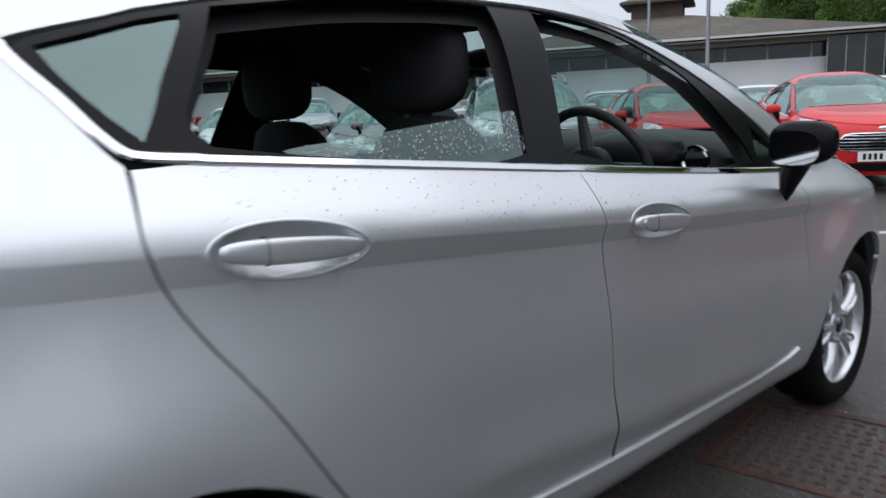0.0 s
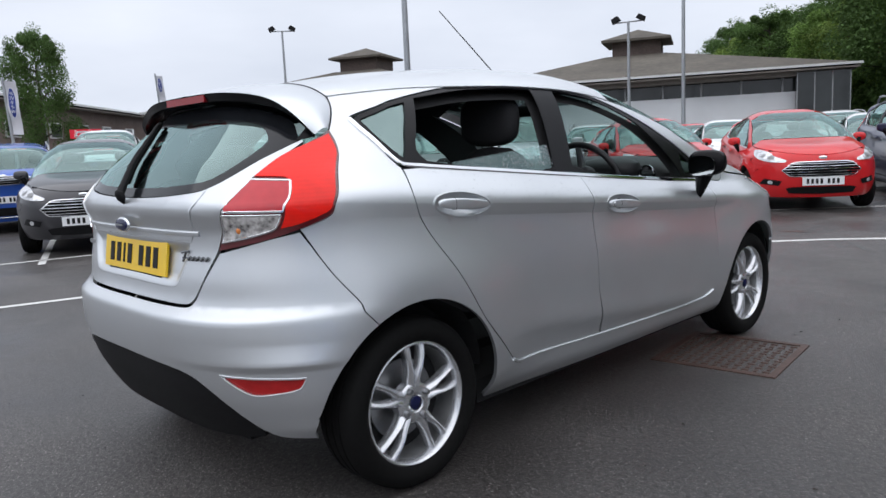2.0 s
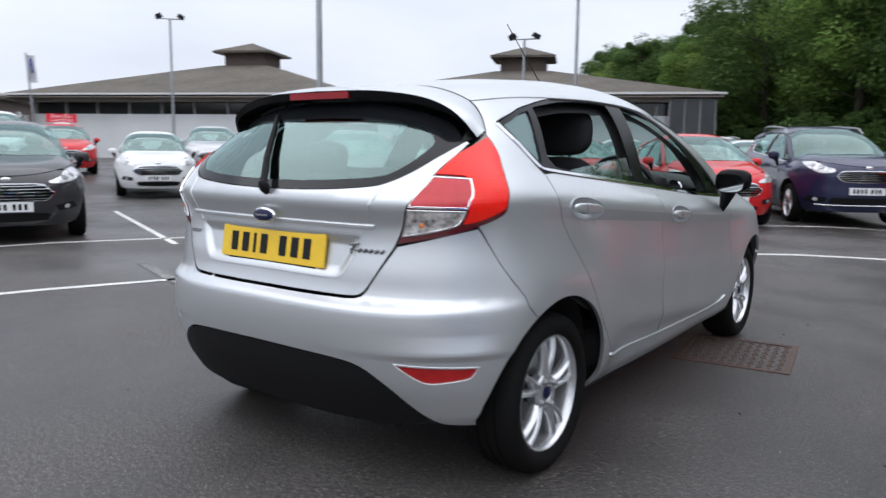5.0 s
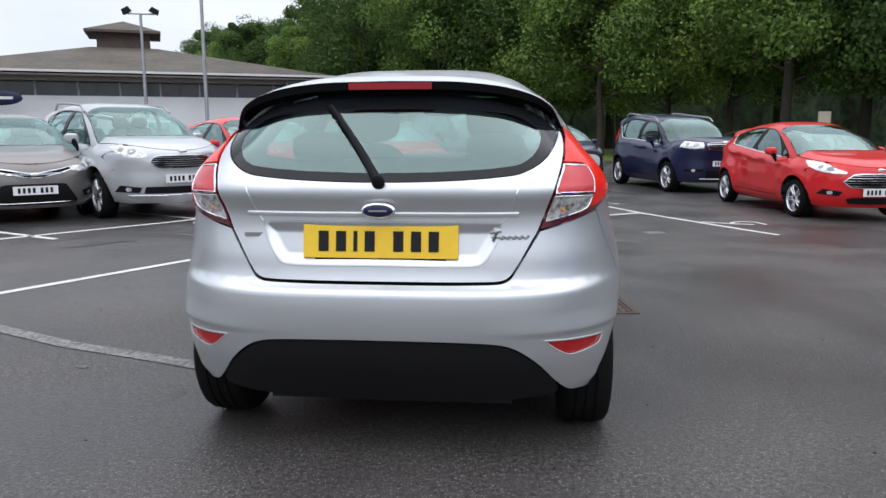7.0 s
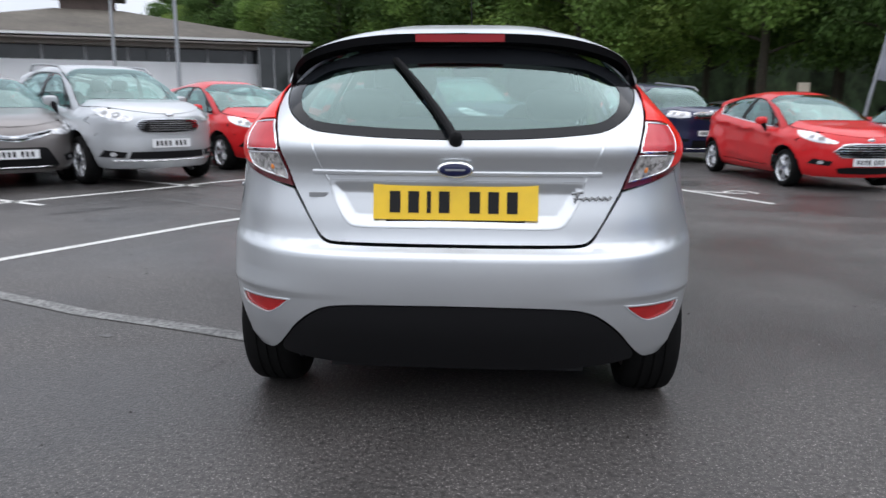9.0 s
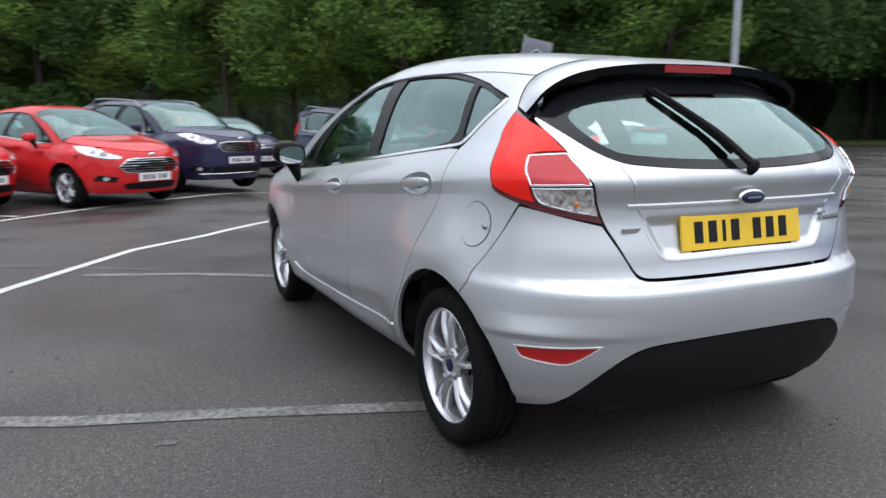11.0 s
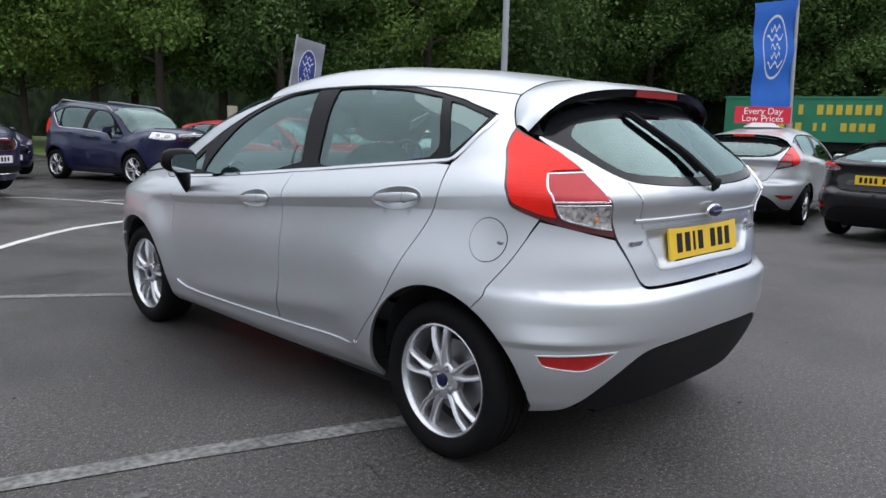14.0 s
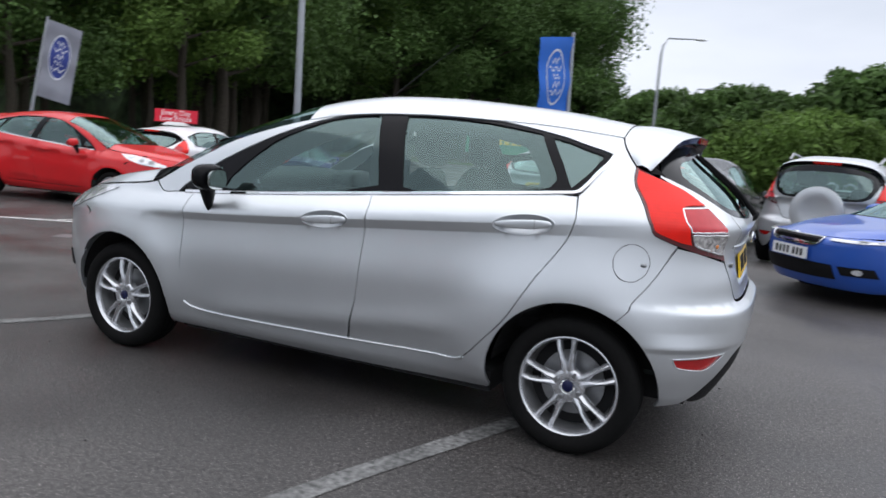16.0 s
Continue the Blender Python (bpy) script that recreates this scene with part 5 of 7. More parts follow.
# bright edge on the sill
sill_line = np.array([(y, z - .003) for y, z in [(.455, .338), (.475, .326), (.505, .318), (.70, .313), (1.045, .305), (1.52, .297), (1.92, .301), (1.99, .314), (2.025, .334)]])
fine_sill = curve_through([tuple(p) for p in sill_line], .03, closed=False)
for m in (False, True):
    ribbon("sill_edge", fine_sill, on_skin, SILVER, silver_car, .012, .007, mirror=m)

# roof aerial, roof joints
bm = bmesh.new()
tube(bm, [(0, 1.385, 1.415), (0, 1.365, 1.445)], [.018, .010], 10)
tube(bm, [(0, 1.365, 1.445), (0, .955, 1.748)], [.0032, .0022], 6)
part("aerial", bm, TRIM, silver_car, "thin black roof aerial", smooth=True)
for sgn in (-1, 1):
    bm = bmesh.new()
    pts = []
    for y in np.linspace(-.055, 1.46, 40):
        pts.append((sgn * (float(side_x(np.array(y), rail(np.array(y)))) + .001), y, float(rail(np.array(y))) + .001))
    tube(bm, pts, .0026, 6)
    part("roof_moulding", bm, SILVER, silver_car, smooth=True)

# ---- cabin ----
def seat(x, y, tilt, label):
    root = new("seat")
    root.parent = silver_car
    root["label"] = label
    bm = bmesh.new()
    blob(bm, (x, y + .26, .48), (.24, .27, .09), 3.2, 8, 18)
    part("cushion", bm, CLOTH, root, smooth=True)
    bm = bmesh.new()

    def sit(p):
        w = 1 - .22 * max(0, p.z / .31)
        return Vector((p.x * w, p.y - p.z * tilt, p.z))
    blob(bm, (x, y, .80), (.245, .075, .31), 3.2, 10, 20, shape=sit)
    part("backrest", bm, CLOTH, root, smooth=True)
    bm = bmesh.new()
    blob(bm, (x, y - .10, 1.222), (.158, .058, .112), 3.0, 10, 20)
    part("headrest", bm, CLOTH, root, "black cloth headrest", smooth=True)
    for dx in (-.05, .05):
        bm = bmesh.new()
        tube(bm, [(x + dx, y - .095, 1.08), (x + dx, y - .10, 1.16)], .006, 8)
        part("headrest_post", bm, STEEL, root, smooth=True)


for x in (-.32, .34):
    seat(x, 1.00, .28, "black cloth front seat")
bench = new("rear_bench")
bench.parent = silver_car
bm = bmesh.new()
blob(bm, (0, .12, .76), (.62, .075, .30), 4.0, 8, 24)
part("backrest", bm, CLOTH, bench, smooth=True)
bm = bmesh.new()
blob(bm, (0, .42, .50), (.62, .28, .08), 4.0, 8, 24)
part("cushion", bm, CLOTH, bench, smooth=True)
for x in (-.36, .36):
    bm = bmesh.new()
    blob(bm, (x, .06, 1.10), (.12, .045, .065), 3.0, 8, 16)
    part("headrest", bm, CLOTH, bench, smooth=True)
dash = new("dashboard")
dash.parent = silver_car
bm = bmesh.new()

def dash_shape(p):
    return Vector((p.x, p.y - .05 * max(0, p.z) / .19, p.z))


blob(bm, (0, 2.10, .835), (.69, .25, .190), 3.6, 10, 30, shape=dash_shape)
part("top", bm, DASH, dash, smooth=True)
bm = bmesh.new()
blob(bm, (.37, 1.79, .965), (.17, .10, .06), 2.6, 8, 18)
part("instrument_hood", bm, DASH, dash, smooth=True)
for x in (.585, -.585):
    bm = bmesh.new()
    lathe(bm, [(0, .030), (0, .047), (-.012, .047), (-.014, .040), (-.004, .036), (-.004, .001)], sides=24)
    for v in bm.verts:
        v.co = Vector((x + v.co.y, 1.80 + v.co.x, .935 + v.co.z))
    part("air_vent", bm, CHROME, dash, "round chrome-rimmed air vent", smooth=True)
wheel_m = pose(.37, 1.585, .93, -66, 0, 0)
steering = new("steering_wheel")
steering.parent = silver_car
bm = bmesh.new()
rim_pts = [Vector((.185 * math.cos(2 * math.pi * i / 40), .185 * math.sin(2 * math.pi * i / 40), 0)) for i in range(41)]
tube(bm, [wheel_m @ p for p in rim_pts], .0155, 10, cap=False)
part("rim", bm, DASH, steering, smooth=True)
bm = bmesh.new()
blob(bm, (0, -.01, -.02), (.075, .065, .03), 2.8, 8, 16, m=wheel_m)
part("hub", bm, DASH, steering, smooth=True)
for a in (0, math.pi, -math.pi / 2):
    bm = bmesh.new()
    tube(bm, [wheel_m @ Vector((.06 * math.cos(a), .06 * math.sin(a), -.015)), wheel_m @ Vector((.178 * math.cos(a), .178 * math.sin(a), 0))], [.022, .013], 8)
    part("spoke", bm, STEEL if a == -math.pi / 2 else DASH, steering, smooth=True)
inner_mirror = new("inner_mirror")
inner_mirror.parent = silver_car
bm = bmesh.new()
blob(bm, (0, 1.52, 1.285), (.12, .018, .032), 3.0, 8, 18)
part("housing", bm, TRIM, inner_mirror, smooth=True)
bm = bmesh.new()
tube(bm, [(0, 1.53, 1.30), (0, 1.60, 1.345)], .012, 8)
part("foot", bm, TRIM, inner_mirror, smooth=True)
# dark roof lining
rows, cols = 22, 14
Y, U = np.meshgrid(np.linspace(-.10, 1.46, rows), np.linspace(-1, 1, cols), indexing="ij")
X = U * (side_x(Y, rail(Y)) - .02)
Z = top_z(X, Y) - .035
lv = np.stack([X, Y, Z], -1).reshape(-1, 3)
lf = [(i * cols + k, (i + 1) * cols + k, (i + 1) * cols + k + 1, i * cols + k + 1) for i in range(rows - 1) for k in range(cols - 1)]
part_mesh("roof_lining", mesh_of("roof_lining", lv, lf, LINER, True), silver_car)
# raindrops on the paint and on the lowered pane
WATER = material("rain_water", (0.62, 0.64, 0.67), rough=0.08, metal=0.2, coat=1.0)
rng = np.random.default_rng(5)
bm = bmesh.new()
for i in range(900):
    if i < 560:
        y, z = .86 - .52 * rng.uniform() ** 1.5, rng.uniform(1.03, 1.105)
        if z < float(belt_line(y)) + .012 or z > 1.066 + .080 * (y - .30):
            continue
        p = skin(np.array([y]), np.array([z]))[0] + np.array([-.009, 0, 0])
    else:
        y = rng.uniform(.1, 2.0)
        z = float(belt_line(y)) - rng.uniform(.01, .16) ** 1.2
        p = skin(np.array([y]), np.array([z]))[0]
    r = rng.uniform(.0007, .0019)
    bmesh.ops.create_icosphere(bm, subdivisions=1, radius=r, matrix=Matrix.Translation(p) @ Matrix.Diagonal((.5, 1, 1.2, 1)))
ob = part("raindrop", bm, WATER, silver_car, "fine raindrops on paint and glass", smooth=True)
ob["kind"] = "stuff"

# ---- parked cars ----
def stretch(wb, front, rear, tall, half, boxy=0.0):
    """Stretches the hatchback's skin to another car's wheelbase, overhangs, height and half width."""
    ky = [-.9, -.632, 0, WHEELBASE, 3.32, 3.6]
    kv = [-rear - .27, -rear, 0, wb, wb + front, wb + front + .28]

    def warp(p):
        q = np.array(p, float)
        q[:, 1] = np.interp(p[:, 1], ky, kv)
        up = np.clip((p[:, 2] - 1.0) / .42, 0, 1) * boxy
        q[:, 1] += up * ((-.42 if boxy > 0 else -1.25) * smooth_step((1.1 - p[:, 1]) / 1.5) + .34 * smooth_step((p[:, 1] - .7) / .8))
        q[:, 1] += max(boxy, 0) * .13 * smooth_step((p[:, 1] - 2.75) / .45) * smooth_step((p[:, 2] - .55) / .25)
        q[:, 0] = p[:, 0] * half / .861 * (1 + .16 * up)
        back = smooth_step((1.2 - p[:, 1]) / 1.3)
        sag = max(boxy, 0) * (-.085 * np.exp(-((p[:, 2] - 1.06) / .11) ** 2) * back + .15 * smooth_step((p[:, 1] - 2.2) / .8) * smooth_step((p[:, 2] - .5) / .25))
        q[:, 2] = p[:, 2] * tall + .15 * up * back + sag + min(boxy, 0) * .34 * smooth_step((p[:, 1] - 1.5) / .6) * smooth_step((p[:, 2] - .62) / .25)
        return q
    return warp


KINDS = {  # wheelbase, front, rear, height factor, half width
    "hatchback": (2.489, .84, .63, 1.0, .861), "family_hatchback": (2.65, .88, .80, 1.0, .90), "people_carrier": (2.68, .90, .86, 1.115, .905, .45), "compact_off_roader": (2.52, .82, .74, 1.03, .885, .85),
    "off_roader": (2.56, .86, .78, 1.14, .89, 1.0), "saloon": (2.80, .92, 1.06, 1.0, .925, -.45)}
MASTERS = {}


def car_interior(root, warp):
    for x in (-.36, .36):
        for y in (.98, .22):
            bm = bmesh.new()
            blob(bm, (x, y, .86), (.23, .07, .27), 3.5, 6, 12)
            blob(bm, (x, y - .02, 1.19), (.12, .05, .08), 3.0, 6, 10)
            for v in bm.verts:
                v.co = Vector(warp(np.array([list(v.co)]))[0])
            part("seat", bm, CLOTH, root, "dark seat", smooth=True)
    bm = bmesh.new()
    box(bm, -.68, .68, 1.75, 2.25, .62, .93, taper=.94)
    for v in bm.verts:
        v.co = Vector(warp(np.array([list(v.co)]))[0])
    part("dashboard", bm, DASH, root, bevel=.03)


def master(kind):
    if kind not in MASTERS:
        wb, front, rear, tall, half = KINDS[kind][:5]
        warp = stretch(*KINDS[kind])
        root = thing("parked_" + kind, "parked car", "car", "cars parked on the lot")
        face = {"family_hatchback": "slim", "people_carrier": "carrier", "off_roader": "upright", "compact_off_roader": "upright", "saloon": "saloon"}.get(kind, "wide")
        made = build_car(root, PAINTS["red"], warp, fine=False, face=face, square=max(KINDS[kind][5], 0) if len(KINDS[kind]) > 5 else 0.0)
        plate_z, badge_z = FACES[face]["plate"], FACES[face]["badge"]
        car_interior(root, warp)
        for i, (c, sgn) in enumerate(made["wheels"]):
            alloy_wheel(root, Vector(c), sgn, .3 + .7 * i, fine=False, scale=tall)
        nose_p = warp(np.array([[0, float(nose_line(plate_z)), plate_z]]))[0]
        plate_bars(root, (0, nose_p[1] + .016, nose_p[2]), math.pi, (.032, .032, .032, .032, -.008, .032, .032, .032), PLATE_WHITE, PLATE_INK)
        tail_y = float(warp(np.array([[0, float(tail_line(.80)), .80]]))[0, 1])
        plate_bars(root, (0, tail_y - .008, .795 * tall), 0, (.032, .032, .032, .032, -.008, .032, .032, .032), PLATE_YELLOW, PLATE_INK)
        # maker's badges as plain ovals
        bm = bmesh.new()
        bp_ = warp(np.array([[0, float(nose_line(badge_z)), badge_z]]))[0]
        blob(bm, (0, bp_[1] + .008, bp_[2]), (.055, .010, .024), 2.2, 6, 14)
        part("badge", bm, CHROME, root, smooth=True)
        if kind in ("off_roader", "compact_off_roader", "people_carrier"):
            for sgn in (-1, 1):
                pts = []
                for y in np.linspace(.05, 1.45, 9):
                    q = warp(np.array([[side_x(y, rail(y)) * sgn, y, float(rail(y)) + .085 + (0 if .1 < y < 1.4 else -.06)]]))[0]
                    pts.append(q)
                bm = bmesh.new()
                tube(bm, pts, .018, 8)
                part("roof_rail", bm, STEEL, root, smooth=True)
        MASTERS[kind] = root
    return MASTERS[kind]


def repaint(root, mat):
    for o in root.children_recursive:
        if o.type == "MESH" and o.data.materials and o.data.materials[0] == PAINTS["red"]:
            o.material_slots[0].link = "OBJECT"
            o.material_slots[0].material = mat


def park(kind, paint_name, x, y, heading, label, dz=None):
    m0 = master(kind)
    z = float(ground_z(x, y)) if dz is None else dz
    ob = copy_thing(m0, pose(x, y, z, 0, 0, heading))
    ob.name = "parked_" + kind
    ob["label"] = label
    if paint_name != "red":
        repaint(ob, PAINTS[paint_name])
    return ob


# the row that faces the silver car, from the building round to the trees
park("compact_off_roader", "blue", -14.3, 2.75, 252, "bright blue compact off-roader parked in a marked bay")
park("hatchback", "charcoal", -9.95, 2.90, 246, "near-black hatchback parked facing the lane")
park("family_hatchback", "bronze", -8.2, 8.55, 224, "bronze-grey family hatchback parked facing the lane")
park("people_carrier", "silver", -6.78, 9.15, 228.5, "pale silver people carrier with a wide bright grille")
park("hatchback", "red", -5.46, 11.35, 225.5, "red hatchback parked nose out in the row")
park("hatchback", "red", -2.92, 11.81, 214, "red hatchback with chrome window strip in the row")
park("people_carrier", "navy", -1.25, 13.95, 209, "navy blue people carrier parked near the trees")
park("hatchback", "navy", 1.15, 19.1, 194, "dark blue hatchback parked beside the off-roader")
park("off_roader", "navy", 3.75, 16.32, 196, "navy blue square off-roader with roof rails")
park("hatchback", "red", 5.08, 11.42, 188.5, "red hatchback parked at the end of the row")
park("hatchback", "dark_red", 7.0, 17.0, 190, "dark red hatchback half hidden by the row in front")
white_tail = park("hatchback", "white", 7.5, 10.7, 281, "white hatchback tail-out under a red roof sign")
park("family_hatchback", "violet", 8.0, 8.75, 284, "deep blue hatchback with its tail to the lane")
astra = park("family_hatchback", "silver", 8.95, 3.1, 278, "silver family hatchback tail-out under a red roof sign")
park("saloon", "black", 8.3, .75, 264, "black long-tailed saloon with its tail to the lane")
eco = park("compact_off_roader", "silver", 7.95, -1.28, 256, "silver off-roader with a spare wheel on its tail")
park("saloon", "blue", 6.46, -3.86, 35, "bright blue saloon parked with its nose to the lane")
# second row behind
park("compact_off_roader", "white", -9.6, 16.2, 215, "white off-roader in the second row")
park("hatchback", "white", -6.6, 17.6, 214, "white hatchback in the second row")
park("hatchback", "red", -12.4, 14.2, 222, "red hatchback in the second row")
park("family_hatchback", "grey", -11.2, 9.9, 228, "grey hatchback in the second row behind a bronze one")
park("hatchback", "white", -3.4, 18.6, 205, "white hatchback in the second row near the trees")
park("hatchback", "red", -9.2, 20.8, 214, "red hatchback in the third row")
park("people_carrier", "white", -5.6, 23.0, 205, "white van-like carrier in the third row")
park("saloon", "charcoal", -14.8, 19.0, 222, "dark saloon in the third row")
park("hatchback", "white", -15.2, 8.6, 240, "white hatchback in the second row near the brick building")
far_white = park("people_carrier", "white", -17.6, 5.9, 245, "white carrier in the second row near the brick building")
far_red = park("hatchback", "red", -20.8, 6.4, 247, "red hatchback in the third row with a red roof sign")
far_red2 = park("hatchback", "red", -21.6, 9.6, 244, "red hatchback in the third row with a red roof sign", None)
park("hatchback", "silver", -18.2, 12.6, 236, "silver hatchback in the third row")
park("hatchback", "red", 0.6, 21.8, 200, "red hatchback under the trees")
park("hatchback", "charcoal", 8.0, 24.0, 195, "dark hatchback under the trees by the verge")
park("saloon", "grey", 12.6, -3.4, 262, "grey saloon beyond the off-roader")
for m0 in list(MASTERS.values()):
    for o in [*m0.children_recursive, m0]:
        bpy.data.objects.remove(o)

# ---- lane markings, covers ----
def flat_strip(name, pts, width, mat, label, category="line", z=.004, group=""):
    pts = [np.array(p, float) for p in pts]
    fine_pts = []
    for a, b in zip(pts, pts[1:]):
        n = max(1, int(np.linalg.norm(b - a) / .5))
        fine_pts += [a + (b - a) * i / n for i in range(n)]
    fine_pts.append(pts[-1])
    v, f = [], []
    for i, p in enumerate(fine_pts):
        d = fine_pts[min(i + 1, len(fine_pts) - 1)] - fine_pts[max(i - 1, 0)]
        d = d / np.linalg.norm(d)
        nrm = np.array([-d[1], d[0]])
        for s in (-1, 1):
            q = p + nrm * s * width / 2
            v.append((q[0], q[1], float(ground_z(q[0], q[1])) + z))
        if i:
            k = 2 * i
            f.append((k - 2, k - 1, k + 1, k))
    ob = new(name, mesh_of(name, v, f, mat, False))
    return tagged(ob, label, category, group, "structure")


inner_arc = [(-4.35, -1.2), (-4.14, -.22), (-3.95, .49), (-3.40, 1.88), (-2.50, 3.62), (-1.58, 5.06), (-.87, 5.68), (-.52, 6.08), (.28, 6.92), (1.11, 7.62), (1.75, 8.55), (2.40, 9.2)]
flat_strip("trim_lane_line", inner_arc, .09, WHITE_LINE, "white painted lane line on wet asphalt")
outer_arc = [(-7.3, -1.5), (-7.08, .43), (-6.75, 1.9), (-5.47, 4.40), (-4.63, 5.60), (-4.15, 6.27), (-3.62, 7.2), (-2.91, 8.1), (-2.02, 8.99), (-.6, 10.15), (.35, 10.9), (.92, 11.2), (1.6, 10.75), (2.05, 10.0)]
flat_strip("trim_lane_line", outer_arc, .09, WHITE_LINE, "white painted lane line on wet asphalt")
flat_strip("trim_lane_line", [(2.05, 10.0), (2.40, 9.2), (3.72, 6.65)], .09, WHITE_LINE, "white painted bay line on wet asphalt")
FAINT_LINE = material("faint_road_line_paint", (0.085, 0.084, 0.082), rough=0.55, grain=0.5, grain_scale=35, stain=0.3, stain_scale=3)
for pts in ([(-3.54, 5.29), (-2.85, 4.80), (-2.23, 4.44), (-1.48, 3.95)], [(-.22, 8.39), (.97, 9.7)], [(.1, 6.43), (.43, 5.98)]):
    flat_strip("trim_old_line", pts, .07, FAINT_LINE, "faint worn painted line on wet asphalt", z=.003)
flat_strip("trim_lane_line", [(3.10, 8.05), (3.40, 7.85), (3.75, 7.75)], .07, WHITE_LINE, "white painted sign on wet asphalt")
flat_strip("trim_lane_line", [(3.48, 7.85), (3.52, 8.0), (3.68, 8.12), (3.86, 8.02), (3.92, 7.76)], .06, WHITE_LINE, "white painted sign on wet asphalt")
flat_strip("trim_old_line", [(1.45, 5.75), (1.85, 5.55)], .08, OLD_LINE, "worn grey painted line on wet asphalt", z=.003)
flat_strip("trim_lane_line", [(1.85, 10.6), (2.05, 10.75), (2.28, 10.7)], .07, WHITE_LINE, "white painted sign on wet asphalt")
for i in range(5):
    a, b = [(-8.6 + .6 * i, 1.9 + 2.2 * i), (-6.55 + .95 * i, .9 + 1.9 * i)]
    flat_strip("trim_lane_line", [(a[0] * 1.25 - .2, a[1] * 1.05 + .4), b], .08, WHITE_LINE, "white painted bay line on wet asphalt")
flat_strip("trim_old_line", [(-4.6, 1.75), (-2.85, 1.17), (-2.03, .79), (-1.44, .60), (-.55, .27)], .10, OLD_LINE, "worn grey painted line on wet asphalt")
flat_strip("trim_old_line", [(-2.0, 3.95), (-1.23, 3.63), (-.62, 3.23), (.4, 2.75)], .09, OLD_LINE, "worn grey painted line on wet asphalt", z=.003)

# rusty drain grating beside the front wheel
drain = thing("drain_grating", "rusty iron drain cover set in wet asphalt", "drain cover")
drain.matrix_world = pose(.905, 2.065, 0, 0, 0, 7)
bm = bmesh.new()
for x0, x1, y0, y1 in ((-.30, .30, -.32, -.285), (-.30, .30, .285, .32), (-.30, -.265, -.285, .285), (.265, .30, -.285, .285)):
    box(bm, x0, x1, y0, y1, -.02, .006)
part("rim", bm, RUST, drain, bevel=.003, segments=1)
bm = bmesh.new()
box(bm, -.264, .264, -.284, .284, -.02, -.006)
part("plate", bm, RUST, drain)
bm = bmesh.new()
box(bm, -.02, .02, -.010, .010, -.007, .005, taper=.75)
stud = bm_mesh("stud", bm, RUST)
for i in range(11):
    for k in range(11):
        ob = part_mesh("stud", stud, drain)
        ob.matrix_local = Matrix.Translation((-.24 + .048 * i, -.25 + .05 * k, 0)) @ Matrix.Rotation(math.pi / 2 * ((i + k) % 2), 4, "Z")
cover = thing("valve_cover", "small square iron valve cover in the asphalt", "drain cover")
cover.matrix_world = pose(2.2, 6.75, float(ground_z(2.2, 6.75)), 0, 0, 20)
bm = bmesh.new()
box(bm, -.12, .12, -.10, .10, -.01, .006)
part("lid", bm, STEEL, cover, bevel=.003, segments=1)

# ---- showroom with its low hipped roof and lantern tower ----
BRICK = material("brown_brick", (0.165, 0.125, 0.108), rough=0.9, grain=0.2, grain_scale=9, stain=0.15, stain_scale=.8)
TOWER_BRICK = material("dark_tower_brick", (0.095, 0.072, 0.063), rough=0.9, grain=0.2, grain_scale=9, stain=0.15, stain_scale=.8)
ROOF = material("brown_roof_tiles", (0.092, 0.081, 0.066), rough=0.85, grain=0.18, grain_scale=3, stain=0.2, stain_scale=.5)
FASCIA = material("pale_fascia", (0.62, 0.63, 0.62), rough=0.6, stain=0.08, stain_scale=.7)
WHITE_WALL = material("pale_grey_cladding", (0.76, 0.78, 0.80), rough=0.55, stain=0.06, stain_scale=.4)
SOFFIT = material("grey_brown_soffit", (0.24, 0.215, 0.19), rough=0.8, stain=0.1)
SHOP_GLASS = material("dark_showroom_glass", (0.03, 0.035, 0.035), rough=0.06, stain=0.4, stain_scale=.5)
WINDOW_BAR = material("grey_window_bars", (0.30, 0.31, 0.32), rough=0.5)


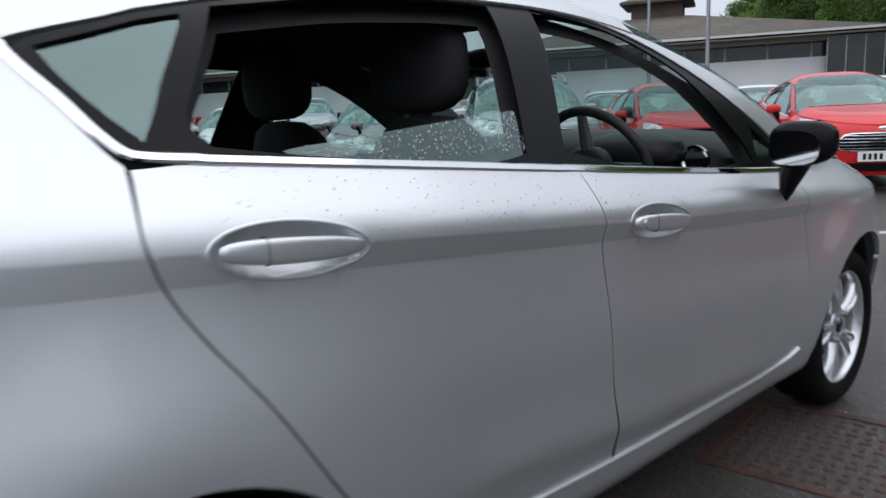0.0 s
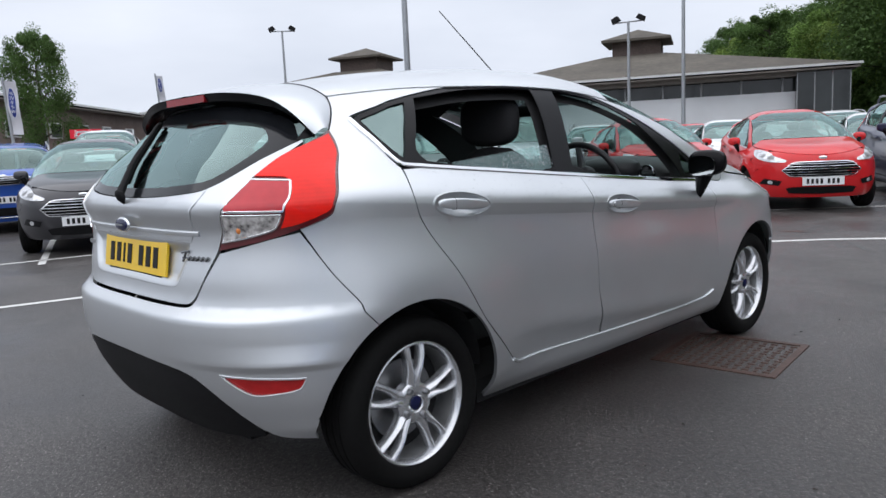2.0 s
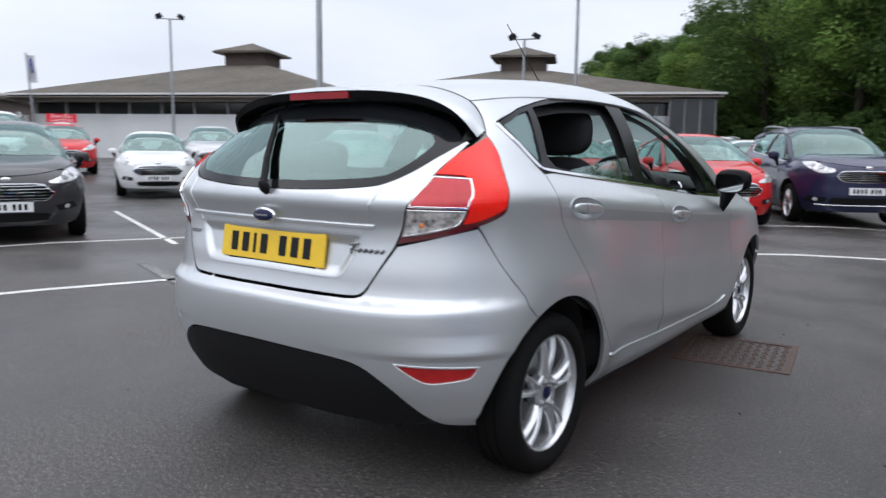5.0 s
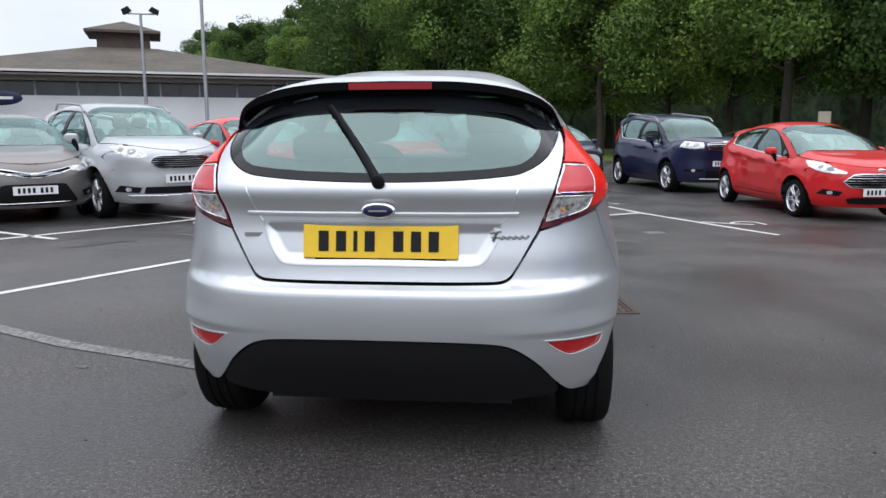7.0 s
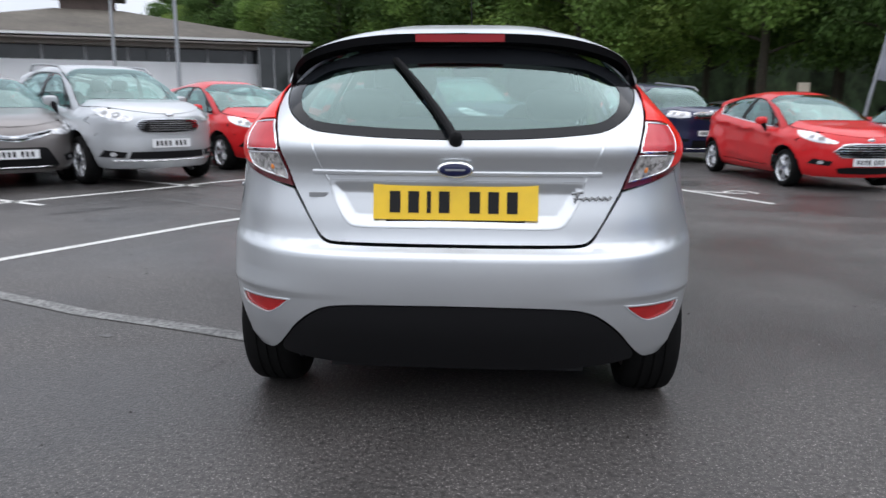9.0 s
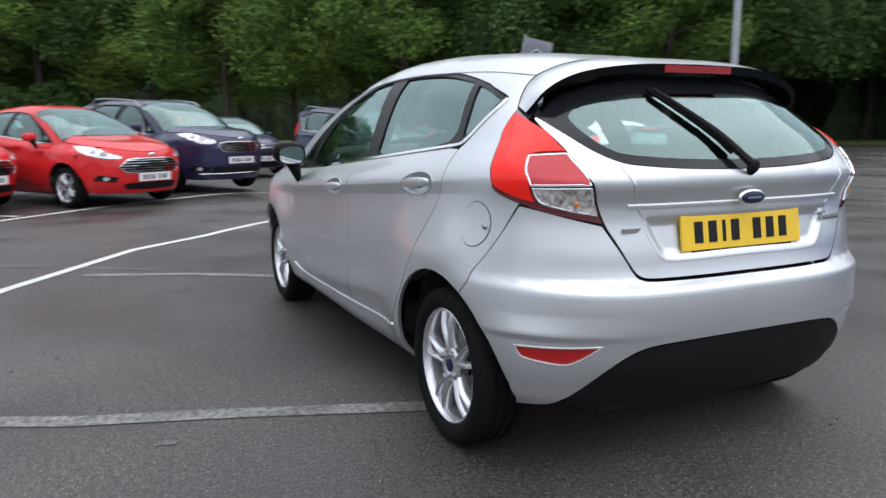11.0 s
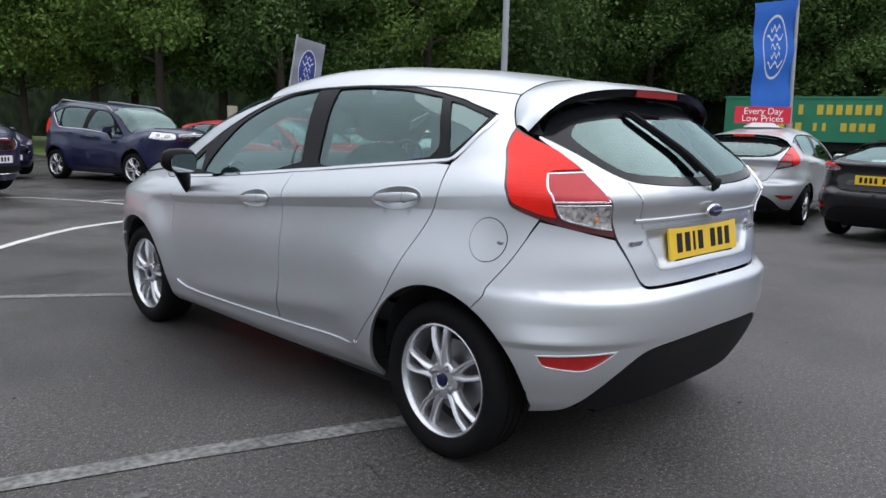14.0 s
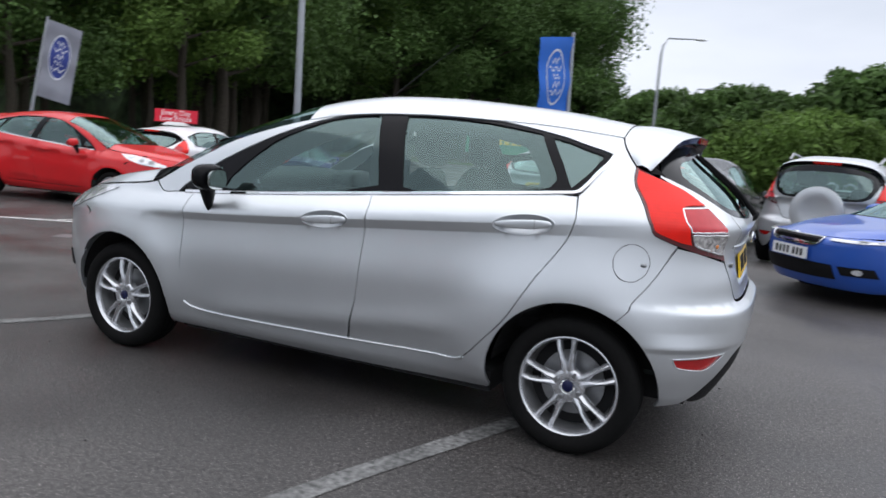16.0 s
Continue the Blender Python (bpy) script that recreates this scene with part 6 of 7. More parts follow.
def hip_building(name, label, origin, turn, length, depth, eaves, apex, apex_z, wall_mat, band=None, overhang=1.5, bays=12, tower=True, tower_half=1.55):
    """A one-storey building: u runs along its front from the origin, v into it."""
    root = thing(name, label, "building")
    root.matrix_world = pose(origin[0], origin[1], 0, 0, 0, turn)
    au, av = apex
    # roof: four slopes with a step of thickness at the eaves
    bm = bmesh.new()
    corners = [(0, 0), (length, 0), (length, depth), (0, depth)]
    top_half = 1.9 if tower else .1
    up = [(au - top_half, av - top_half), (au + top_half, av - top_half), (au + top_half, av + top_half), (au - top_half, av + top_half)]
    lo = [bm.verts.new((u, v, eaves + .22)) for u, v in corners]
    hi = [bm.verts.new((u, v, apex_z)) for u, v in up]
    for i in range(4):
        bm.faces.new((lo[i], lo[(i + 1) % 4], hi[(i + 1) % 4], hi[i]))
    bm.faces.new(hi)
    part("roof", bm, ROOF, root, "brown tiled hipped roof")
    bm = bmesh.new()
    for u0, u1, v0, v1 in ((0, length, -.06, .02), (0, length, depth - .02, depth + .06), (-.06, .02, 0, depth), (length - .02, length + .06, 0, depth)):
        bm = bmesh.new()
        box(bm, u0, u1, v0, v1, eaves + .13, eaves + .25)
        part("fascia", bm, FASCIA, root, "pale gutter and fascia")
    bm = bmesh.new()
    box(bm, .05, length - .05, .05, depth - .05, eaves - .02, eaves + .05)
    part("soffit", bm, SOFFIT, root)
    if band:
        bm = bmesh.new()
        box(bm, overhang * .45, length - overhang * .45, overhang * .45, depth - overhang * .45, eaves - .26, eaves - .021)
        part("soffit_board", bm, SOFFIT, root, "brown soffit under the eaves")
    bm = bmesh.new()
    box(bm, overhang, length - overhang, overhang, depth - overhang, -.2, band[0] if band else eaves - .02)
    part("wall", bm, wall_mat, root)
    if band:
        z0, z1 = band
        bm = bmesh.new()
        box(bm, overhang + .12, length - overhang - .12, overhang + .12, depth - overhang - .12, z0, eaves - .02)
        part("window_band", bm, SHOP_GLASS, root, "dark band of showroom glass")
        span = (length - 2 * overhang) / bays
        for i in range(bays + 1):
            bm = bmesh.new()
            u = overhang + span * i
            box(bm, u - .05, u + .05, overhang - .02, overhang + .14, z0, eaves - .02)
            part("window_bar", bm, WINDOW_BAR, root)
    if tower:
        t = tower_half
        bm = bmesh.new()
        box(bm, au - t, au + t, av - t, av + t, apex_z - 1.0, apex_z + 1.0)
        tw = part("lantern_tower", bm, TOWER_BRICK, root, "square brick lantern tower")
        bm = bmesh.new()
        e = t + .65
        lo = [bm.verts.new((au + a * e, av + b_ * e, apex_z + 1.05)) for a, b_ in ((-1, -1), (1, -1), (1, 1), (-1, 1))]
        md = [bm.verts.new((au + a * e, av + b_ * e, apex_z + .90)) for a, b_ in ((-1, -1), (1, -1), (1, 1), (-1, 1))]
        tip = bm.verts.new((au, av, apex_z + 1.85))
        for i in range(4):
            bm.faces.new((lo[i], lo[(i + 1) % 4], tip))
            bm.faces.new((md[i], md[(i + 1) % 4], lo[(i + 1) % 4], lo[i]))
        bm.faces.new(md[::-1])
        part("tower_roof", bm, ROOF, tw, "small tiled cap")
    return root


hip_building("showroom_building", "low showroom with a hipped brown roof and lantern tower", (-29.97, 31.38), 26.7, 22, 19, 4.25, (10.1, 9.1), 6.45, WHITE_WALL, (3.22, 4.1), bays=9)
hip_building("showroom_building", "low showroom wing with a hipped roof and lantern tower", (-51.5, 20.55), 26.7, 24, 20, 4.25, (13.5, 10.2), 7.1, WHITE_WALL, (3.22, 4.1), bays=9)
brick_block = hip_building("brick_building", "low brown brick building with a shallow roof", (-30.5, 2.2), 140.3, 44, 12, 4.35, (22, 6), 5.6, BRICK, tower=False, overhang=.7)
bm = bmesh.new()
box(bm, -.75, .75, -.05, .04, -.45, .45)
frame_mesh = bm_mesh("window_frame", bm, FASCIA)
bm = bmesh.new()
for x0 in (-.69, -.22, .25):
    box(bm, x0, x0 + .43, -.07, -.045, -.38, .38)
pane_mesh = bm_mesh("pane", bm, SHOP_GLASS)
for u in (3, 7.5, 12, 17, 21, 25, 29.5, 34, 38.5):
    w = part_mesh("window", frame_mesh, brick_block, "white framed window")
    w.matrix_local = Matrix.Translation((u, .66, 3.0))
    part_mesh("pane", pane_mesh, w)
# glazed porch at the showroom's end
porch = thing("showroom_porch", "dark glazed entrance under the showroom eaves", "entrance")
porch.matrix_world = pose(-12.6, 40.0, 0, 0, 0, 26.7)
bm = bmesh.new()
box(bm, -.4, 2.2, .55, 1.2, 0, 4.15)
part("glazing", bm, SHOP_GLASS, porch, "dark entrance glass")
for i in range(4):
    bm = bmesh.new()
    box(bm, -.4 + .85 * i, -.35 + .85 * i, .50, .56, 0, 4.15)
    part("mullion", bm, WINDOW_BAR, porch)
sign = thing("oval_sign", "blue oval sign on the showroom wall", "sign")
sign.matrix_world = pose(-26.1, 33.35, 3.0, 0, 0, 26.7)
bm = bmesh.new()
blob(bm, (0, -.08, 0), (1.0, .06, .38), 2.0, 8, 28)
part("disc", bm, BADGE_BLUE, sign, smooth=True)
bm = bmesh.new()
box(bm, -.55, .55, -.16, -.13, -.07, .07)
part("lettering_bar", bm, FASCIA, sign)

# ---- lamp posts, poles ----
def post(name, label, x, y, h, r0, r1, category="lamp post"):
    root = thing(name, label, category)
    z = float(ground_z(x, y))
    root.matrix_world = pose(x, y, z)
    bm = bmesh.new()
    tube(bm, [(0, 0, -.1), (0, 0, 1.1), (0, 0, 1.12), (0, 0, h)], [r0 * 1.25, r0 * 1.25, r0, r1], 14)
    part("pole", bm, POLE, root, smooth=True)
    return root


def flood_post(x, y, h, turn=0.0):
    root = post("flood_lamp_post", "grey steel post with two floodlights", x, y, h, .075, .05)
    bm = bmesh.new()
    tube(bm, [(-.55, 0, h), (.55, 0, h)], .03, 8)
    arm = part("cross_arm", bm, POLE, root, smooth=True)
    arm.rotation_euler.z = turn
    for sgn in (-1, 1):
        bm = bmesh.new()
        box(bm, -.17, .17, -.13, .13, -.10, .10, taper=.8)
        lamp = part("floodlight", bm, TRIM, arm, "black floodlight head", bevel=.02)
        lamp.matrix_local = pose(.52 * sgn, 0, h + .12, 0, 28 * sgn, 0)
    return root


flood_post(-14.25, 25.5, 5.75, .3)
flood_post(-31.0, 19.9, 7.0, .9)
flood_post(-27.5, 7.2, 4.5, 1.0)
post("tall_pole", "tall grey galvanised pole beside the parked cars", -11.45, 24.75, 12, .075, .05, "pole")
post("tall_pole", "tall grey galvanised pole beside the parked cars", -12.3, 11.7, 12, .085, .055, "pole")
post("tall_pole", "tall grey galvanised pole in front of the trees", 11.3, 10.25, 12, .085, .06, "pole")

FLAG_WHITE = material("pale_flag_cloth", (0.24, 0.25, 0.29), rough=0.8, stain=0.1, stain_scale=2)
FLAG_PALE = material("white_flag_cloth", (0.55, 0.56, 0.60), rough=0.8, stain=0.1, stain_scale=2)
FLAG_BLUE = material("blue_flag_cloth", (0.015, 0.12, 0.50), rough=0.7, stain=0.08, stain_scale=2)
OVAL_BLUE = material("flag_oval_blue", (0.02, 0.04, 0.22), rough=0.7)
OVAL_WHITE = material("flag_oval_white", (0.60, 0.63, 0.68), rough=0.7)


def flag(x, y, pole_h, z0, z1, width, cloth, lean, turn, label, oval=None):
    root = thing("banner_flag", label, "flag")
    root.matrix_world = pose(x, y, float(ground_z(x, y)), 0, lean, turn)
    bm = bmesh.new()
    tube(bm, [(0, 0, 0), (0, 0, pole_h)], [.055, .035], 10)
    part("pole", bm, POLE, root, smooth=True)

    def ripple(u, w):
        return .05 * math.sin(3.2 * u + 2.0 * w) * (u / width if width else 1) + .03 * math.sin(7 * w + u)
    n, m = 12, 18
    v, f = [], []
    for side in (0, .006):
        for i in range(n + 1):
            for k in range(m + 1):
                u, w = width * i / n, z0 + (z1 - z0) * k / m
                v.append((u, ripple(u, w) + side, w - .10 * u))
    c = (n + 1) * (m + 1)
    for i in range(n):
        for k in range(m):
            a, b_, d, e = i * (m + 1) + k, (i + 1) * (m + 1) + k, (i + 1) * (m + 1) + k + 1, i * (m + 1) + k + 1
            f.append((a, b_, d, e))
            f.append((c + e, c + d, c + b_, c + a))
    cl = part_mesh("cloth", mesh_of("cloth", v, f, cloth, True), root)
    zc, hw, hh = (z0 + z1) / 2 + .15, abs(width) * .30, (z1 - z0) * .30
    for scale, mat, off in ((1.0, OVAL_WHITE, .004), (.92, oval or OVAL_BLUE, .008)):
        for side in (-1, 1):
            vs, fs = [], []
            for ring in range(7):
                for k in range(28):
                    a = 2 * math.pi * k / 28
                    rr = scale * (ring + .02) / 6.02
                    u, w = width / 2 + hw * rr * math.cos(a), zc + hh * rr * math.sin(a)
                    vs.append((u, ripple(u, w) + (off + .006 if side > 0 else -off), w - .10 * u))
            for ring in range(6):
                for k in range(28):
                    k2 = (k + 1) % 28
                    t = (ring * 28 + k, ring * 28 + k2, ring * 28 + 28 + k2, ring * 28 + 28 + k)
                    fs.append(t if side > 0 else t[::-1])
            part_mesh("oval_mark", mesh_of("oval_mark", vs, fs, mat, True), cl)
    for side in (-1, 1):
        for j in range(5):
            w0, ln = zc + hh * (.58 - .28 * j), hw * (1.0 if j in (1, 4) else .62)
            vs = []
            for k in range(9):
                u = width / 2 + math.copysign(ln, width) * (k / 4 - 1) * .62
                w = w0 + .10 * hh * math.sin(1.6 * k + 2 * j)
                for dw in (-.022, .022):
                    vs.append((u, ripple(u, w) + (.018 if side > 0 else -.012), w + dw * (z1 - z0) / 2 - .10 * u))
            fs = [(2 * k, 2 * k + 2, 2 * k + 3, 2 * k + 1) for k in range(8)]
            part_mesh("mark_bar", mesh_of("mark_bar", vs, fs if side < 0 else [f_[::-1] for f_ in fs], OVAL_WHITE, True), cl)
    return root


flag(10.63, 19.3, 4.35, 2.1, 4.28, .92, FLAG_WHITE, 9, -35, "pale grey banner flag with a dark oval on a leaning pole")
flag(12.2, 3.75, 3.95, 1.9, 3.85, .85, FLAG_BLUE, 1.5, 145, "blue banner flag with a blue oval on a steel pole", FLAG_BLUE)
flag(-21.3, 4.6, 3.3, 1.7, 3.2, .32, FLAG_PALE, -3, 60, "pale banner flag with a dark oval on a pole")
flag(-33.0, 14.2, 4.9, 3.6, 4.8, .32, FLAG_PALE, -3, 60, "pale banner flag with a dark oval on a pole")
flag(17.5, -4.9, 4.6, 1.9, 4.4, .9, FLAG_WHITE, 4, -70, "pale banner flag with lettering on a pole")

# ---- roof signs with their slogan ----
SIGN_RED = material("red_sign_board", (0.62, 0.015, 0.04), rough=0.4)
SIGN_WHITE = material("white_sign_letters", (0.80, 0.80, 0.80), rough=0.5)


def roof_sign(x, y, z, turn, label="red roof sign with white slogan letters"):
    root = thing("roof_sign", label, "sign")
    root.matrix_world = pose(x, y, z, 0, 0, turn)
    bm = bmesh.new()
    box(bm, -.42, .42, -.03, .03, .06, .32)
    board = part("board", bm, SIGN_RED, root, bevel=.025)
    bm = bmesh.new()
    box(bm, -.26, .26, -.14, .14, 0, .07, taper=.6)
    part("foot", bm, FASCIA, root)
    for side in (0, 180):
        for i, words in enumerate(("Every Day", "Low Prices")):
            cu = bpy.data.curves.new("slogan", "FONT")
            cu.body, cu.size, cu.align_x, cu.extrude = words, .142, "CENTER", .002
            cu.materials.append(SIGN_WHITE)
            tx = new("slogan", cu)
            tx.parent = board
            tx.matrix_local = pose(0, 0, 0, 0, 0, side) @ pose(0, -.034, .205 - .115 * i, 90, 0, 0)
    return root


def on_roof(car, along_y, turn):
    m = car.matrix_basis @ Matrix.Translation((0, along_y, 1.452))
    p = m.translation
    roof_sign(p.x, p.y, p.z, turn)


on_roof(white_tail, .45, 300)
on_roof(astra, .50, 305)
on_roof(far_red, .6, 70)
on_roof(far_red2, .6, 68)

# spare wheel with a painted cover on the off-roader's tail
spare = new("spare_wheel")
spare.parent = eco
spare.matrix_local = Matrix.Translation((0, -.84, .82)) @ Matrix.Rotation(math.pi / 2, 4, "Z")
bm = bmesh.new()
lathe(bm, [(-.22, .30), (-.04, .335), (-.015, .325), (.0, .29), (.004, .20), (.0, .19), (.0, .001)], sides=36)
for v in bm.verts:
    v.co.x *= -1
part("cover", bm, PAINTS["silver"], spare, "silver spare wheel cover", smooth=True)

# ---- green lorry beyond the verge ----
GREEN = material("green_curtain_side", (0.015, 0.20, 0.10), rough=0.55, stain=0.12, stain_scale=.6)
GOLD = material("yellow_sign_paint", (0.62, 0.48, 0.04), rough=0.55)
lorry = thing("lorry", "green curtain-sided lorry with rows of yellow lettering", "lorry")
lorry.matrix_world = pose(44.8, 20.2, -.2, 0, 0, -72)
bm = bmesh.new()
box(bm, 0, 9.6, 0, 2.5, 1.1, 3.75)
part("body", bm, GREEN, lorry, bevel=.05)
bm = bmesh.new()
box(bm, -.05, 9.65, -.05, 2.55, 3.72, 3.86)
part("roof", bm, GREEN, lorry, bevel=.04)
for i, wd in enumerate((.34, .30, .34, .30, .0, .26, .0, .34, .34, .34, .34, .34, .34, .34)):
    if wd:
        bm = bmesh.new()
        box(bm, 1.7 + .52 * i, 1.7 + .52 * i + wd, -.03, .01, 2.75, 3.35)
        part("lettering_bar", bm, GOLD, lorry)
for i, wd in enumerate((.34, .34, .34, .34, .34, .0, .2, .2, .0, .34, .34, .34, .34)):
    if wd:
        bm = bmesh.new()
        box(bm, 2.2 + .5 * i, 2.2 + .5 * i + wd, -.03, .01, 1.75, 2.25)
        part("lettering_bar", bm, GOLD, lorry)
bm = bmesh.new()
box(bm, 9.9, 11.6, .05, 2.45, .5, 3.0, taper=.86)
part("cab", bm, GREEN, lorry, bevel=.12)
bm = bmesh.new()
box(bm, 10.3, 11.2, .02, .06, 1.75, 2.6)
part("cab_window", bm, SHOP_GLASS, lorry)
bm = bmesh.new()
box(bm, .2, 11.0, .3, 2.2, .55, 1.1)
part("chassis", bm, LINER, lorry)
for x in (1.4, 2.7, 10.6):
    for y in (.25, 2.25):
        bm = bmesh.new()
        lathe(bm, [(-.14, .25), (-.14, .46), (-.10, .5), (.10, .5), (.14, .46), (.14, .25), (.10, .1), (.10, .001)], sides=22)
        for v in bm.verts:
            v.co = Vector((v.co.y, v.co.x, v.co.z))
        wl_ = part("wheel", bm, RUBBER, lorry, smooth=True)
        wl_.location = (x, y, .5)

# ---- street lamps, road sign, railing on the far road ----
for x, y, h, tn in ((41.25, 6.85, 8.45, -60), (47.2, 5.6, 6.2, -60)):
    root = thing("street_lamp", "tall grey street lamp with a bent arm", "street lamp")
    root.matrix_world = pose(x, y, -.2, 0, 0, tn)
    bm = bmesh.new()
    tube(bm, [(0, 0, 0), (0, 0, h - 1.0), (.08, 0, h - .4), (.35, 0, h), (2.0, 0, h + .08)], [.11, .07, .06, .05, .04], 10)
    part("pole", bm, POLE, root, smooth=True)
    bm = bmesh.new()
    blob(bm, (2.25, 0, h + .06), (.38, .12, .06), 2.6, 6, 14)
    part("lantern", bm, FASCIA, root, smooth=True)
root = thing("road_sign", "green road sign on a short post", "road sign")
root.matrix_world = pose(34.2, 5.45, -.2, 0, 0, -80)
bm = bmesh.new()
tube(bm, [(0, .05, 0), (0, .05, 2.62)], .05, 8)
part("post", bm, POLE, root, smooth=True)
bm = bmesh.new()
box(bm, -.40, .40, -.02, .02, 1.65, 2.60)
board = part("board", bm, GREEN, root, bevel=.02)
for z in (1.85, 2.07, 2.29):
    bm = bmesh.new()
    box(bm, -.28, .22, -.03, -.015, z, z + .09)
    part("lettering_bar", bm, FASCIA, board)
notice = thing("notice_board", "small weathered notice board on a post under the trees", "sign")
notice.matrix_world = pose(9.0, 19.2, -.1, 0, 0, 15)
bm = bmesh.new()
box(bm, -.18, .18, -.03, .03, 1.35, 1.8)
part("board", bm, material("weathered_board", (0.36, 0.33, 0.26), rough=0.8, stain=0.15), notice, bevel=.01)
for x in (-.12, .12):
    bm = bmesh.new()
    tube(bm, [(x, .05, 0), (x, .05, 1.8)], .03, 8)
    part("post", bm, BRICK, notice)
rail_root = thing("white_railing", "white hooped railing beside the far road", "railing")
rail_root.matrix_world = pose(22.0, -1.2, 0, 0, 0, -75)
bm = bmesh.new()
pts = [(0, 0, 0), (0, 0, .7), (.06, 0, .88), (.2, 0, .95), (.34, 0, .88), (.4, 0, .7), (.4, 0, 0)]
tube(bm, pts, .03, 8)
hoop = bm_mesh("hoop", bm, FASCIA, True)
for i in range(12):
    ob = part_mesh("hoop", hoop, rail_root)
    ob.location = (.55 * i, 0, 0)

# ---- trees ----
BARK = material("grey_brown_bark", (0.045, 0.037, 0.028), rough=0.95, grain=0.3, grain_scale=14, bump=.01, bump_scale=18)


def leaf_material(name, color):
    """Leaves that let some light through."""
    m = material(name, color, rough=0.6, spec=0.16, island=0.32, stain=0.35, stain_scale=.4)
    t_ = m.node_tree
    bs = t_.nodes["Principled BSDF"]
    tr = t_.nodes.new("ShaderNodeBsdfTranslucent")
    mx = t_.nodes.new("ShaderNodeMixShader")
    mx.inputs[0].default_value = 0.35
    if bs.inputs["Base Color"].links:
        t_.links.new(bs.inputs["Base Color"].links[0].from_socket, tr.inputs["Color"])
    t_.links.new(bs.outputs[0], mx.inputs[1])
    t_.links.new(tr.outputs[0], mx.inputs[2])
    t_.links.new(mx.outputs[0], t_.nodes["Material Output"].inputs[0])
    return m


LEAF_MID = leaf_material("mid_green_leaves", (0.130, 0.215, 0.050))
LEAF_DARK = leaf_material("dark_green_leaves", (0.080, 0.142, 0.040))
LEAF_BRIGHT = leaf_material("fresh_green_leaves", (0.185, 0.270, 0.062))
GRASS = material("rough_grass", (0.10, 0.15, 0.025), rough=0.9, grain=0.35, grain_scale=9, stain=0.3, stain_scale=1.2)


def tree_meshes(seed, height, spread, leaves, leaf_size, trunk_r, crown_from=.28):
    """Trunk with limbs, and a crown of single leaves set in clumps round the limb ends."""
    rng = np.random.default_rng(seed)
    bm = bmesh.new()
    lean = rng.normal(0, .04, 2)
    spine = [Vector((lean[0] * h * height + rng.normal(0, .08), lean[1] * h * height + rng.normal(0, .08), h * height)) for h in np.linspace(0, .86, 7)]
    spine[0].z = -.2
    tube(bm, spine, [trunk_r * (1.3 if i == 0 else 1 - .13 * i) for i in range(7)], 9)
    tips = []
    for i in range(26):
        h = crown_from + (.9 - crown_from) * (i / 25) ** .9
        k = min(int(h / .86 * 6), 5)
        base = spine[k].lerp(spine[k + 1], h / .86 * 6 - k) if h < .86 else spine[-1]
        a = i * 2.4 + rng.uniform(-.4, .4)
        t = (h - crown_from) / (1 - crown_from)
        reach = spread * (.55 + .45 * math.sin(math.pi * min(t * .95 + .12, 1))) * (1 - .55 * t ** 2) * rng.uniform(.75, 1.15)
        mid = base + Vector((math.cos(a) * reach * .5, math.sin(a) * reach * .5, reach * .18))
        end = base + Vector((math.cos(a) * reach, math.sin(a) * reach, reach * rng.uniform(.05, .38)))
        tube(bm, [base, mid, end], [trunk_r * .32, trunk_r * .2, trunk_r * .07], 6)
        tips += [(end, reach), (mid.lerp(end, .5), reach), (mid, reach * .8)]
        for j in range(3):
            b2 = a + rng.uniform(-.8, .8)
            e2 = mid + Vector((math.cos(b2) * reach * .45, math.sin(b2) * reach * .45, reach * rng.uniform(-.05, .35)))
            tips.append((e2, reach * .8))
    tips.append((spine[-1] + Vector((0, 0, height * .08)), spread * .6))
    trunk = bm_mesh("trunk", bm, BARK, True)
    cent = np.array([tuple(p) for p, _ in tips])
    size = np.array([max(.4, r * .36) for _, r in tips])
    pick_ = rng.integers(0, len(tips), leaves)
    d = rng.normal(0, 1, (leaves, 3))
    d /= np.linalg.norm(d, axis=1, keepdims=True)
    rad = rng.uniform(.25, 1, (leaves, 1)) ** .5
    p = cent[pick_] + d * rad * size[pick_][:, None] * np.array([1.1, 1.1, .80])
    n = d * .7 + rng.normal(0, .6, (leaves, 3)) + np.array([0, 0, .45])
    n /= np.linalg.norm(n, axis=1, keepdims=True)
    a = np.cross(n, rng.normal(0, 1, (leaves, 3)))
    a /= np.linalg.norm(a, axis=1, keepdims=True)
    b = np.cross(n, a)
    s = leaf_size * rng.uniform(.6, 1.3, (leaves, 1))
    q = np.stack([p - a * s, p - b * s * .55 + n * s * .1, p + a * s, p + b * s * .55 + n * s * .1], 1).reshape(-1, 3)
    f = np.arange(leaves * 4).reshape(-1, 4)
    return trunk, q, f


def leaf_mesh(q, f, mat):
    me = bpy.data.meshes.new("crown")
    me.vertices.add(len(q))
    me.vertices.foreach_set("co", q.ravel())
    me.loops.add(len(q))
    me.loops.foreach_set("vertex_index", f.ravel().astype(np.int32))
    me.polygons.add(len(f))
    me.polygons.foreach_set("loop_start", (np.arange(len(f)) * 4).astype(np.int32))
    me.polygons.foreach_set("loop_total", np.full(len(f), 4, np.int32))
    me.materials.append(mat)
    me.update(calc_edges=True)
    return me


